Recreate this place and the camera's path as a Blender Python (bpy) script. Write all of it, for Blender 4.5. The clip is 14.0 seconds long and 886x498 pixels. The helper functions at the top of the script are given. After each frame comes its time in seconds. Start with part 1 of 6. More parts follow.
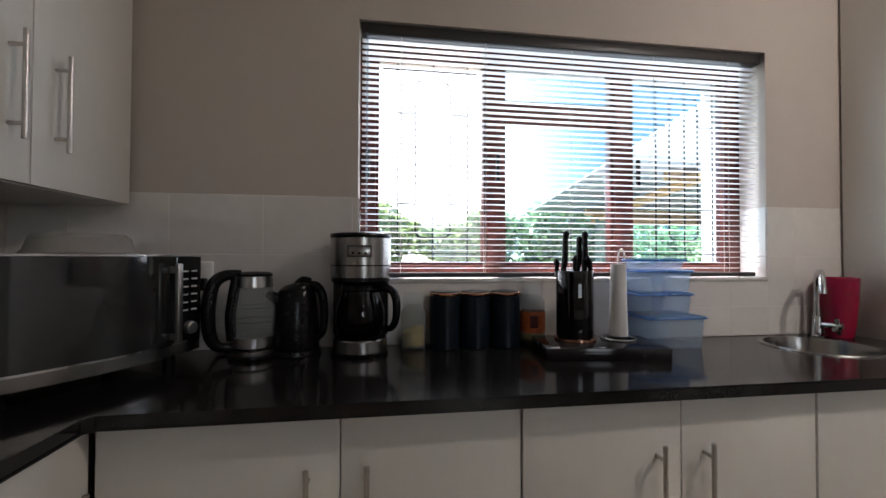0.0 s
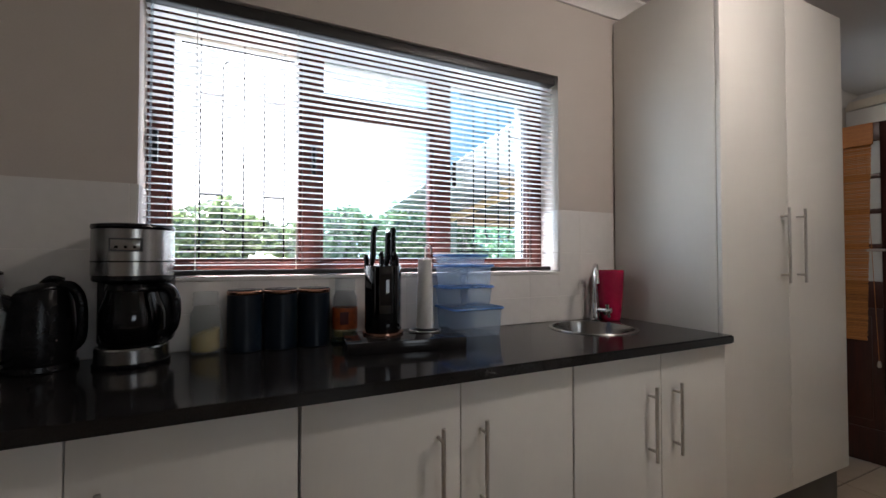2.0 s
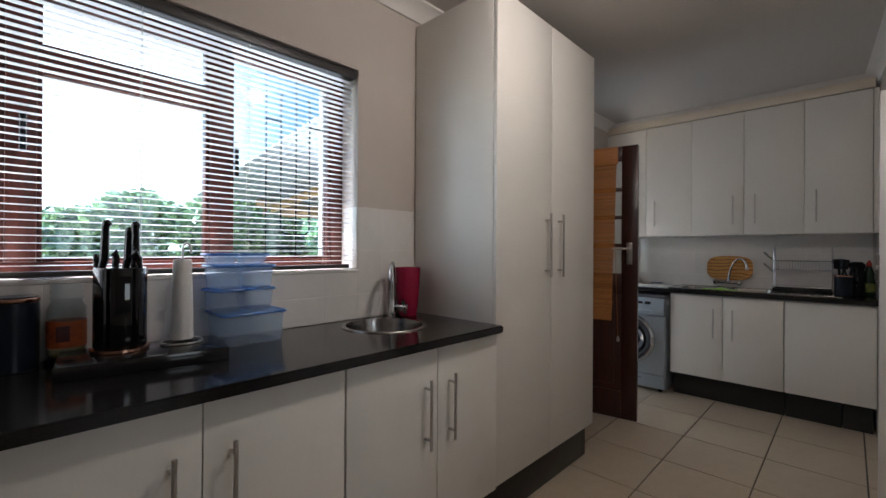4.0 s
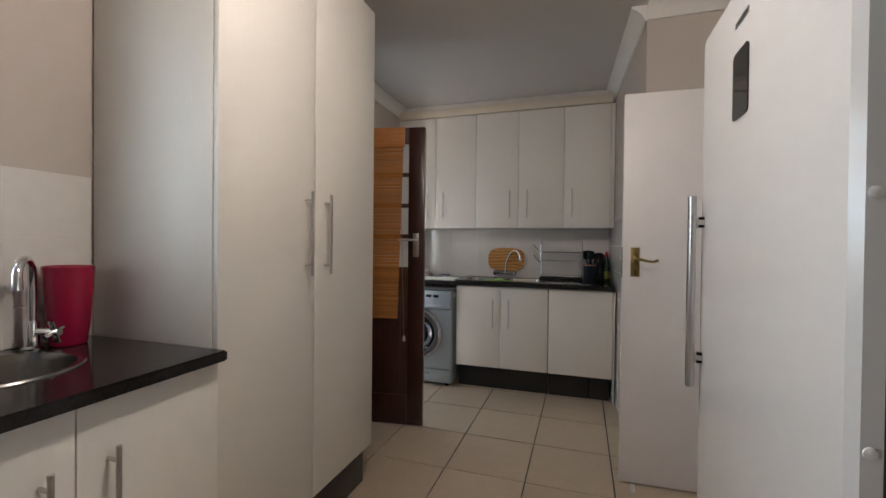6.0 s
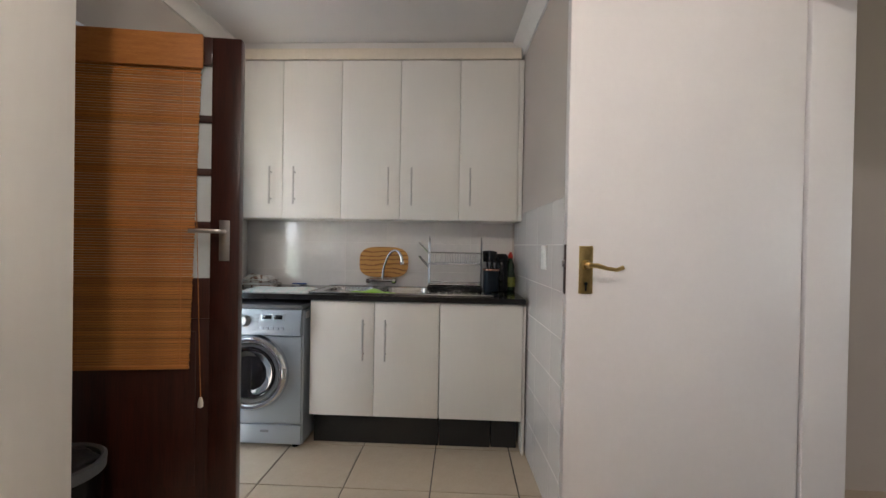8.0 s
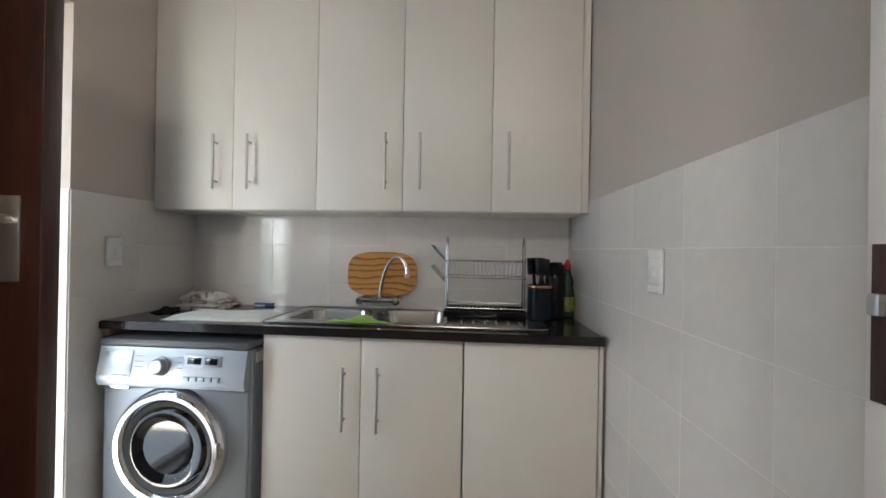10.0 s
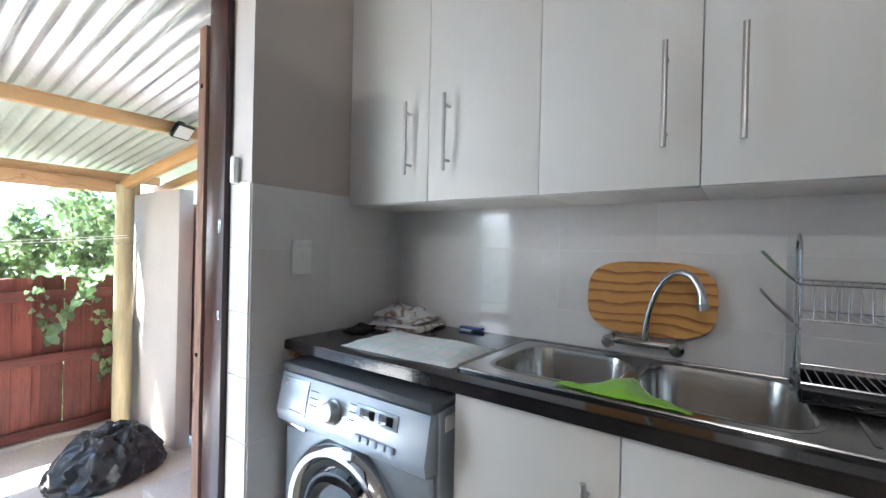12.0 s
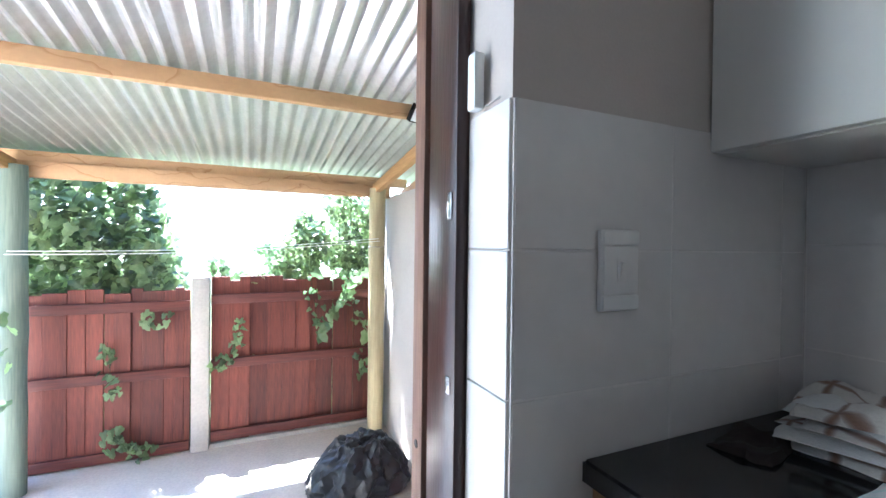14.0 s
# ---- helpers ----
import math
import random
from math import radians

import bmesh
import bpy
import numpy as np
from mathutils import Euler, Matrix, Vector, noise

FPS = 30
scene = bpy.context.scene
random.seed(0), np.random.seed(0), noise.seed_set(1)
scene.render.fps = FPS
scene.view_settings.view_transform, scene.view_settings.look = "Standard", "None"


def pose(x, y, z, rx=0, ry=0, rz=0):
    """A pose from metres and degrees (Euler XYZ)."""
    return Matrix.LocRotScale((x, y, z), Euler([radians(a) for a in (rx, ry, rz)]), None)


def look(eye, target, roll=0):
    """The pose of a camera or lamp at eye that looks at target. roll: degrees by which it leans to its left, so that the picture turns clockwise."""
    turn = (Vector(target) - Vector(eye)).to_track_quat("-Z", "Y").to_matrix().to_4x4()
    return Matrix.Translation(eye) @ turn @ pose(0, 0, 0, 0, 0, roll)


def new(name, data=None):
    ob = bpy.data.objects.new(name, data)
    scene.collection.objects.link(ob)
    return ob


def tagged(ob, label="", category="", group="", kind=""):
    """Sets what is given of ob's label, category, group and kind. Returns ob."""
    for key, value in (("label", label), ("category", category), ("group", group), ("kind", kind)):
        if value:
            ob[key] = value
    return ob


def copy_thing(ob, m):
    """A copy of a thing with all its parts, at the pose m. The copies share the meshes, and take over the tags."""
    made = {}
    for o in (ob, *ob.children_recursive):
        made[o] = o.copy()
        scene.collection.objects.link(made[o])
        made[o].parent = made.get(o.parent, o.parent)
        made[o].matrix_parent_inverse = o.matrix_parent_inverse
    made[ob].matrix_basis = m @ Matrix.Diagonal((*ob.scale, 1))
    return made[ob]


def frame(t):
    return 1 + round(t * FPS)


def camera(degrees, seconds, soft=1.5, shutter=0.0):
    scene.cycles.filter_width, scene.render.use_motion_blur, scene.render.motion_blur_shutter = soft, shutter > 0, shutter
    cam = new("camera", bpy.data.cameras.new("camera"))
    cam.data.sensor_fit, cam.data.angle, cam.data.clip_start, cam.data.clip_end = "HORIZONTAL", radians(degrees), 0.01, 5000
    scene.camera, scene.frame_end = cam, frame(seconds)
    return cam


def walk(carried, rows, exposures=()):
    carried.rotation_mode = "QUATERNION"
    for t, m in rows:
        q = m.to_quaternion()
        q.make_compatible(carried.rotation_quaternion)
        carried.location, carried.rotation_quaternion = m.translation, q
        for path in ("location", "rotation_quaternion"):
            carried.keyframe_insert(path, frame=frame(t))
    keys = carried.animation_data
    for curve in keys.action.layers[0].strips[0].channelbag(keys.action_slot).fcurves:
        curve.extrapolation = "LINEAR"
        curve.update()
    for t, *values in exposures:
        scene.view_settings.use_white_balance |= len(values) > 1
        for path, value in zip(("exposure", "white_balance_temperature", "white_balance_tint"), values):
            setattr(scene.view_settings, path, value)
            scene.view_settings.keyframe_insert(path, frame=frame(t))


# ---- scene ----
cam = camera(92.7, 14.0)
PATH = [
    (0, (0.328, 0.159, 1.249), (0.618, 2.137, 1.285), 0.2),
    (0.5, (0.373, 0.152, 1.247), (0.791, 2.108, 1.281), 0.3),
    (1, (0.417, 0.144, 1.238), (0.958, 2.069, 1.281), 0.3),
    (1.5, (0.48, 0.131, 1.231), (1.172, 2.007, 1.276), 0.1),
    (2, (0.542, 0.109, 1.23), (1.4, 1.915, 1.272), 0.0),
    (4.5, (0.83, 0.016, 1.263), (2.397, 1.259, 1.262), 0.4),
    (5, (0.936, 0.016, 1.251), (2.625, 1.088, 1.248), 0.4),
    (5.5, (1.089, 0.07, 1.245), (2.898, 0.921, 1.232), 0.5),
    (6, (1.283, 0.12, 1.249), (3.183, 0.745, 1.226), 0.6),
    (6.5, (1.511, 0.151, 1.232), (3.47, 0.555, 1.211), 0.6),
    (7, (1.783, 0.173, 1.241), (3.763, 0.448, 1.215), 0.7),
    (7.5, (2.056, 0.207, 1.227), (4.047, 0.387, 1.208), 0.9),
    (8, (2.318, 0.252, 1.236), (4.316, 0.341, 1.219), 1.0),
    (10.3, (3.376, 0.337, 1.23), (5.364, 0.559, 1.248), 1.0),
    (10.5, (3.464, 0.351, 1.22), (5.439, 0.667, 1.242), 0.9),
    (11, (3.651, 0.376, 1.234), (5.559, 0.976, 1.251), 0.9),
    (11.5, (3.796, 0.44, 1.248), (5.58, 1.344, 1.254), 1.3),
    (12, (3.948, 0.581, 1.247), (5.578, 1.74, 1.24), 1.3),
    (12.5, (4.09, 0.766, 1.241), (5.539, 2.145, 1.232), 1.2),
    (13, (4.206, 0.969, 1.219), (5.482, 2.51, 1.209), 1.0),
    (13.5, (4.303, 1.167, 1.23), (5.367, 2.861, 1.214), 0.8),
    (14, (4.359, 1.351, 1.236), (5.173, 3.178, 1.221), 0.7),
]
EXPOSURES = [(0.0, 3.45, 6250, 14), (2.0, 3.25, 6250, 14), (4.5, 3.15, 6200, 13), (5.2, 3.50, 6200, 13), (6.0, 3.64, 6500, 14), (7.0, 3.95, 6450, 13), (8.0, 4.25, 6400, 13), (10.5, 4.37, 6150, 10), (11.5, 4.4, 5850, 10), (12.5, 4.4, 5400, 8), (14.0, 4.2, 5250, 9)]
walk(cam, [(t, look(eye, target, roll)) for t, eye, target, roll in PATH], EXPOSURES)

# ---- world and light ----
world = bpy.data.worlds.new("world")
scene.world = world
world.use_nodes = True
_wn = world.node_tree.nodes
_sky = _wn.new("ShaderNodeTexSky")
_sky.sky_type = "NISHITA"
_sky.sun_disc = False
SUN_EL, SUN_AZ = radians(66), radians(-30)
_sky.sun_elevation, _sky.sun_rotation = SUN_EL, SUN_AZ
_sky.dust_density, _sky.ozone_density = 0.3, 2.0
world.node_tree.links.new(_sky.outputs[0], _wn["Background"].inputs[0])
_wn["Background"].inputs[1].default_value = 0.15


def sun_lamp():
    data = bpy.data.lights.new("sun", "SUN")
    data.energy, data.angle, data.color = 5.0, radians(0.6), (1.0, 0.97, 0.93)
    ob = new("sun", data)
    d = Vector((math.sin(SUN_AZ) * math.cos(SUN_EL), math.cos(SUN_AZ) * math.cos(SUN_EL), math.sin(SUN_EL)))
    ob.matrix_world = look(d * 20, (0, 0, 0))


def window_light(name, eye, target, sx, sy, power, colour):
    data = bpy.data.lights.new(name, "AREA")
    data.shape, data.size, data.size_y, data.energy, data.color = "RECTANGLE", sx, sy, power, colour
    ob = new(name, data)
    ob.matrix_world = look(eye, target)


def sky_backdrop():
    """Low sky far round the place: white haze over the back yard, blue beyond it."""
    m = bpy.data.materials.new("low_sky")
    m.use_nodes = True
    nd, ln = m.node_tree.nodes, m.node_tree.links
    nd.remove(nd["Principled BSDF"])
    geo, nrm, dot = nd.new("ShaderNodeNewGeometry"), nd.new("ShaderNodeVectorMath"), nd.new("ShaderNodeVectorMath")
    nrm.operation, dot.operation = "NORMALIZE", "DOT_PRODUCT"
    az = radians(-35)
    dot.inputs[1].default_value = (math.sin(az), math.cos(az), 0)
    rng, mix, em = nd.new("ShaderNodeMapRange"), nd.new("ShaderNodeMix"), nd.new("ShaderNodeEmission")
    rng.interpolation_type = "SMOOTHSTEP"
    rng.inputs[1].default_value, rng.inputs[2].default_value = 0.40, 0.80
    mix.data_type = "RGBA"
    mix.inputs[6].default_value, mix.inputs[7].default_value = (0.045, 0.085, 0.108, 1), (0.50, 0.50, 0.50, 1)
    ln.new(geo.outputs["Position"], nrm.inputs[0])
    ln.new(nrm.outputs[0], dot.inputs[0])
    ln.new(dot.outputs["Value"], rng.inputs[0])
    ln.new(rng.outputs[0], mix.inputs[0])
    ln.new(mix.outputs[2], em.inputs[0])
    ln.new(em.outputs[0], nd["Material Output"].inputs[0])
    me = bpy.data.meshes.new("backdrop")
    n, r = 96, 320.0
    ring = [(r * math.cos(2 * math.pi * k / n), r * math.sin(2 * math.pi * k / n)) for k in range(n)]
    me.from_pydata([(x, y, z) for z in (-2.0, 250.0) for x, y in ring], [], [(k, (k + 1) % n, n + (k + 1) % n, n + k) for k in range(n)])
    me.materials.append(m)
    tagged(new("backdrop", me), "hazy low sky, white over the garden and blue beyond", "sky", kind="structure")


sun_lamp()
sky_backdrop()
# Added fill lamp in an unseen window; brightens the cabinet fronts and door.
window_light("sky_light_dining", (1.85, -4.19, 1.55), (1.85, 0, 1.55), 1.16, 1.06, 0.95, (1.0, 0.95, 0.90))
window_light("sky_light_door", (4.25, 2.0, 1.03), (4.25, 0, 0.9), 0.76, 1.95, 0.41, (0.66, 0.85, 1.0))
window_light("sky_light_kitchen", (1.07, 1.80, 1.63), (1.07, 0, 1.50), 1.60, 0.86, 1.15, (0.82, 0.93, 1.0))
# Unseen lamp, assumed from the ceiling's warm glow; placed to light the pantry side.
LAMP = (2.12, 0.34, 2.455)


def assumed_ceiling_lamp():
    data = bpy.data.lights.new("ceiling_bulb", "POINT")
    data.energy, data.shadow_soft_size, data.color = 2.5, 0.05, (1.0, 0.91, 0.81)
    new("ceiling_bulb", data).location = LAMP


assumed_ceiling_lamp()


# ---- mesh helpers ----
def bx(bm, x0, x1, y0, y1, z0, z1, bev=0.0, seg=2):
    m = Matrix.Translation(((x0 + x1) / 2, (y0 + y1) / 2, (z0 + z1) / 2)) @ Matrix.Diagonal((abs(x1 - x0), abs(y1 - y0), abs(z1 - z0), 1))
    vs = bmesh.ops.create_cube(bm, size=1.0, matrix=m)["verts"]
    if bev:
        es = list({e for v in vs for e in v.link_edges})
        bmesh.ops.bevel(bm, geom=es, offset=bev, segments=seg, profile=0.5, affect="EDGES")
    return bm


def obx(bm, m, sx, sy, sz, bev=0.0):
    """A box of that size about the origin of pose m."""
    vs = bmesh.ops.create_cube(bm, size=1.0, matrix=m @ Matrix.Diagonal((sx, sy, sz, 1)))["verts"]
    if bev:
        es = list({e for v in vs for e in v.link_edges})
        bmesh.ops.bevel(bm, geom=es, offset=bev, segments=2, profile=0.5, affect="EDGES")
    return bm


def tube(bm, pts, r, n=10, closed=False):
    """A round tube along points; r is a radius or a list of radii."""
    pts = [Vector(p) for p in pts]
    k = len(pts)
    rs = r if isinstance(r, (list, tuple)) else [r] * k
    rings = []
    prev = None
    for i, p in enumerate(pts):
        a = pts[(i - 1) % k] if (closed or i > 0) else p
        b = pts[(i + 1) % k] if (closed or i < k - 1) else p
        d = (b - a).normalized()
        if prev is None:
            u = d.cross(Vector((0, 0, 1)) if abs(d.z) < 0.9 else Vector((1, 0, 0))).normalized()
        else:
            u = (prev - d * prev.dot(d)).normalized()
        prev = u
        w = d.cross(u)
        rings.append([bm.verts.new(p + rs[i] * (math.cos(2 * math.pi * j / n) * u + math.sin(2 * math.pi * j / n) * w)) for j in range(n)])
    for i in range(k if closed else k - 1):
        a, b = rings[i], rings[(i + 1) % k]
        for j in range(n):
            bm.faces.new((a[j], a[(j + 1) % n], b[(j + 1) % n], b[j]))
    if not closed:
        bm.faces.new(rings[0][::-1])
        bm.faces.new(rings[-1])
    return bm


def bend(bm, pts, rs, n=14, k=5):
    """A tube that runs smoothly through its points, with a thickness at each."""
    pts = [Vector(p) for p in pts]
    out, rad = [], []
    for i in range(len(pts) - 1):
        a, b, c, d = pts[max(i - 1, 0)], pts[i], pts[i + 1], pts[min(i + 2, len(pts) - 1)]
        for j in range(k):
            t = j / k
            out.append(0.5 * (2 * b + (c - a) * t + (2 * a - 5 * b + 4 * c - d) * t * t + (3 * b - a - 3 * c + d) * t ** 3))
            rad.append(rs[i] + (rs[i + 1] - rs[i]) * t)
    return tube(bm, out + [pts[-1]], rad + [rs[-1]], n)


def cyl(bm, p0, p1, r0, r1=None, n=20):
    return tube(bm, [p0, p1], [r0, r0 if r1 is None else r1], n)


def lathe(bm, c, prof, n=32, m=None, cap=True):
    """A turned body: prof is (radius, height) from the bottom up, about the point c; m turns it first."""
    m = Matrix.Translation(c) @ (m or Matrix())
    rings = []
    for r, z in prof:
        rings.append([bm.verts.new(m @ Vector((r * math.cos(2 * math.pi * j / n), r * math.sin(2 * math.pi * j / n), z))) for j in range(n)])
    for a, b in zip(rings, rings[1:]):
        for j in range(n):
            bm.faces.new((a[j], a[(j + 1) % n], b[(j + 1) % n], b[j]))
    if cap:
        bm.faces.new(rings[0][::-1])
        bm.faces.new(rings[-1])
    return bm


def prism(bm, pts, axis, a0, a1):
    """A flat outline pushed along an axis: pts are the two other coordinates in x, y, z order."""
    def at(p, a):
        q = list(p)
        q.insert("xyz".index(axis), a)
        return q
    lo = [bm.verts.new(at(p, a0)) for p in pts]
    hi = [bm.verts.new(at(p, a1)) for p in pts]
    n = len(pts)
    for j in range(n):
        bm.faces.new((lo[j], lo[(j + 1) % n], hi[(j + 1) % n], hi[j]))
    bm.faces.new(lo[::-1])
    bm.faces.new(hi)
    return bm


def rrect(x0, x1, z0, z1, r, n=5):
    out = []
    for cx, cz, a0 in ((x1 - r, z1 - r, 0), (x0 + r, z1 - r, 90), (x0 + r, z0 + r, 180), (x1 - r, z0 + r, 270)):
        for i in range(n + 1):
            a = radians(a0 + 90 * i / n)
            out.append((cx + r * math.cos(a), cz + r * math.sin(a)))
    return out


def finish(name, bm, material, smooth=True):
    bmesh.ops.recalc_face_normals(bm, faces=bm.faces)
    me = bpy.data.meshes.new(name)
    bm.to_mesh(me)
    bm.free()
    me.materials.append(material)
    if smooth:
        me.polygons.foreach_set("use_smooth", [True] * len(me.polygons))
        me.set_sharp_from_angle(angle=radians(32))
    return me


def thing(name, at, label, category, group="", kind=""):
    ob = new(name)
    ob.empty_display_size = 0.05
    ob.location = at
    return tagged(ob, label, category, group, kind)


def under(ob, parent):
    ob.parent = parent
    ob.matrix_parent_inverse = Matrix.Translation(-parent.location)
    return ob


def part(name, bm, material, parent, label=""):
    ob = new(name, finish(name, bm, material))
    under(ob, parent)
    return tagged(ob, label) if label else ob


def solid(name, bm, material, label, category, group="", kind=""):
    return tagged(new(name, finish(name, bm, material)), label, category, group, kind)


def B():
    return bmesh.new()


# ---- materials ----
def mat(name, base, rough=0.5, metal=0.0, vary=0.08, scale=6.0, fine=60.0, bump=0.0, coat=0.0, stretch=(1, 1, 1), spec=0.5, dark=None, piece=0.0, trans=0.0, ior=1.45, rvary=0.0, sheen=0.0):
    """base colour with broad stains and fine grain; dark: a second colour for the grain; piece: tone shift from piece to piece."""
    m = bpy.data.materials.new(name)
    m.use_nodes = True
    nt = m.node_tree
    nd, ln = nt.nodes, nt.links
    p = nd["Principled BSDF"]
    p.inputs["Roughness"].default_value = rough
    p.inputs["Metallic"].default_value = metal
    p.inputs["Specular IOR Level"].default_value = spec
    p.inputs["IOR"].default_value = ior
    p.inputs["Coat Weight"].default_value = coat
    p.inputs["Coat Roughness"].default_value = 0.06
    p.inputs["Transmission Weight"].default_value = trans
    p.inputs["Sheen Weight"].default_value = sheen
    co = nd.new("ShaderNodeTexCoord")
    mp = nd.new("ShaderNodeMapping")
    mp.inputs["Scale"].default_value = stretch
    ln.new(co.outputs["Object"], mp.inputs["Vector"])
    big, small = nd.new("ShaderNodeTexNoise"), nd.new("ShaderNodeTexNoise")
    big.inputs["Scale"].default_value, big.inputs["Detail"].default_value = scale, 4.0
    small.inputs["Scale"].default_value, small.inputs["Detail"].default_value = fine, 6.0
    ln.new(mp.outputs[0], big.inputs["Vector"])
    ln.new(mp.outputs[0], small.inputs["Vector"])
    mix = nd.new("ShaderNodeMix")
    mix.data_type = "RGBA"
    d = dark or tuple(c * (1 - 2.2 * vary) for c in base)
    mix.inputs[6].default_value, mix.inputs[7].default_value = (*base, 1), (*d, 1)
    add = nd.new("ShaderNodeMath")
    add.operation = "ADD"
    ln.new(big.outputs[0], add.inputs[0])
    ln.new(small.outputs[0], add.inputs[1])
    rng = nd.new("ShaderNodeMapRange")
    rng.inputs[1].default_value, rng.inputs[2].default_value = 0.65, 1.35
    ln.new(add.outputs[0], rng.inputs[0])
    ln.new(rng.outputs[0], mix.inputs[0])
    col = mix.outputs[2]
    if piece:
        inf, hsv = nd.new("ShaderNodeObjectInfo"), nd.new("ShaderNodeHueSaturation")
        r2 = nd.new("ShaderNodeMapRange")
        r2.inputs[3].default_value, r2.inputs[4].default_value = 1 - piece, 1 + piece
        ln.new(inf.outputs["Random"], r2.inputs[0])
        ln.new(r2.outputs[0], hsv.inputs["Value"])
        ln.new(col, hsv.inputs["Color"])
        col = hsv.outputs[0]
    ln.new(col, p.inputs["Base Color"])
    if rvary:
        r3 = nd.new("ShaderNodeMapRange")
        r3.inputs[3].default_value, r3.inputs[4].default_value = max(0.02, rough - rvary), rough + rvary
        ln.new(big.outputs[0], r3.inputs[0])
        ln.new(r3.outputs[0], p.inputs["Roughness"])
    if bump:
        b = nd.new("ShaderNodeBump")
        b.inputs["Strength"].default_value, b.inputs["Distance"].default_value = 0.5, bump
        ln.new(small.outputs[0], b.inputs["Height"])
        ln.new(b.outputs[0], p.inputs["Normal"])
    return m


def glass(name, colour=(1, 1, 1), rough=0.0, thin=0.85):
    """Clear glass or plastic that lets light straight through, with a reflecting skin."""
    m = bpy.data.materials.new(name)
    m.use_nodes = True
    nd, ln = m.node_tree.nodes, m.node_tree.links
    nd.remove(nd["Principled BSDF"])
    tr, gl, fr, mx = nd.new("ShaderNodeBsdfTransparent"), nd.new("ShaderNodeBsdfGlossy"), nd.new("ShaderNodeLayerWeight"), nd.new("ShaderNodeMixShader")
    pw, rg = nd.new("ShaderNodeMath"), nd.new("ShaderNodeMapRange")
    pw.operation = "POWER"
    pw.inputs[1].default_value = 4.0
    rg.inputs[3].default_value, rg.inputs[4].default_value = 0.04, 0.75
    tr.inputs[0].default_value = (*[c * thin for c in colour], 1)
    gl.inputs["Roughness"].default_value = rough
    ln.new(fr.outputs["Facing"], pw.inputs[0])
    ln.new(pw.outputs[0], rg.inputs[0])
    ln.new(rg.outputs[0], mx.inputs[0])
    ln.new(tr.outputs[0], mx.inputs[1])
    ln.new(gl.outputs[0], mx.inputs[2])
    ln.new(mx.outputs[0], nd["Material Output"].inputs[0])
    return m


def plastic(name, colour, body):
    """Thin translucent plastic: mostly see-through, with a milky tint and a glossy skin."""
    m = mat(name, colour, 0.22, vary=0.02)
    nd, ln = m.node_tree.nodes, m.node_tree.links
    tr, mx = nd.new("ShaderNodeBsdfTransparent"), nd.new("ShaderNodeMixShader")
    tr.inputs[0].default_value = (*[0.5 + 0.5 * c for c in colour], 1)
    mx.inputs[0].default_value = body
    tl, half = nd.new("ShaderNodeBsdfTranslucent"), nd.new("ShaderNodeMixShader")
    tl.inputs[0].default_value = (*colour, 1)
    half.inputs[0].default_value = 0.5
    ln.new(nd["Principled BSDF"].outputs[0], half.inputs[1])
    ln.new(tl.outputs[0], half.inputs[2])
    ln.new(tr.outputs[0], mx.inputs[1])
    ln.new(half.outputs[0], mx.inputs[2])
    ln.new(mx.outputs[0], nd["Material Output"].inputs[0])
    return m


def leaf_mat(name, base, dark):
    m = mat(name, base, 0.28, dark=dark, scale=3, fine=20, spec=0.7)
    nd, ln = m.node_tree.nodes, m.node_tree.links
    geo, hsv, r = nd.new("ShaderNodeNewGeometry"), nd.new("ShaderNodeHueSaturation"), nd.new("ShaderNodeMapRange")
    p = nd["Principled BSDF"]
    src = p.inputs["Base Color"].links[0].from_socket
    r.inputs[3].default_value, r.inputs[4].default_value = 0.40, 1.8
    ln.new(geo.outputs["Random Per Island"], r.inputs[0])
    ln.new(r.outputs[0], hsv.inputs["Value"])
    ln.new(src, hsv.inputs["Color"])
    ln.new(hsv.outputs[0], p.inputs["Base Color"])
    tl, mx = nd.new("ShaderNodeBsdfTranslucent"), nd.new("ShaderNodeMixShader")
    ln.new(hsv.outputs[0], tl.inputs[0])
    mx.inputs[0].default_value = 0.5
    ln.new(p.outputs[0], mx.inputs[1])
    ln.new(tl.outputs[0], mx.inputs[2])
    ln.new(mx.outputs[0], nd["Material Output"].inputs[0])
    return m


def wood(name, light, dark, axis, ring=9.0, rough=0.45, coat=0.0, piece=0.0):
    """Grain that runs along an axis."""
    st = {"x": (0.25, 4, 4), "y": (4, 0.25, 4), "z": (4, 4, 0.25)}[axis]
    return mat(name, light, rough, dark=dark, scale=ring, fine=ring * 5, stretch=st, bump=0.0012, coat=coat, piece=piece)


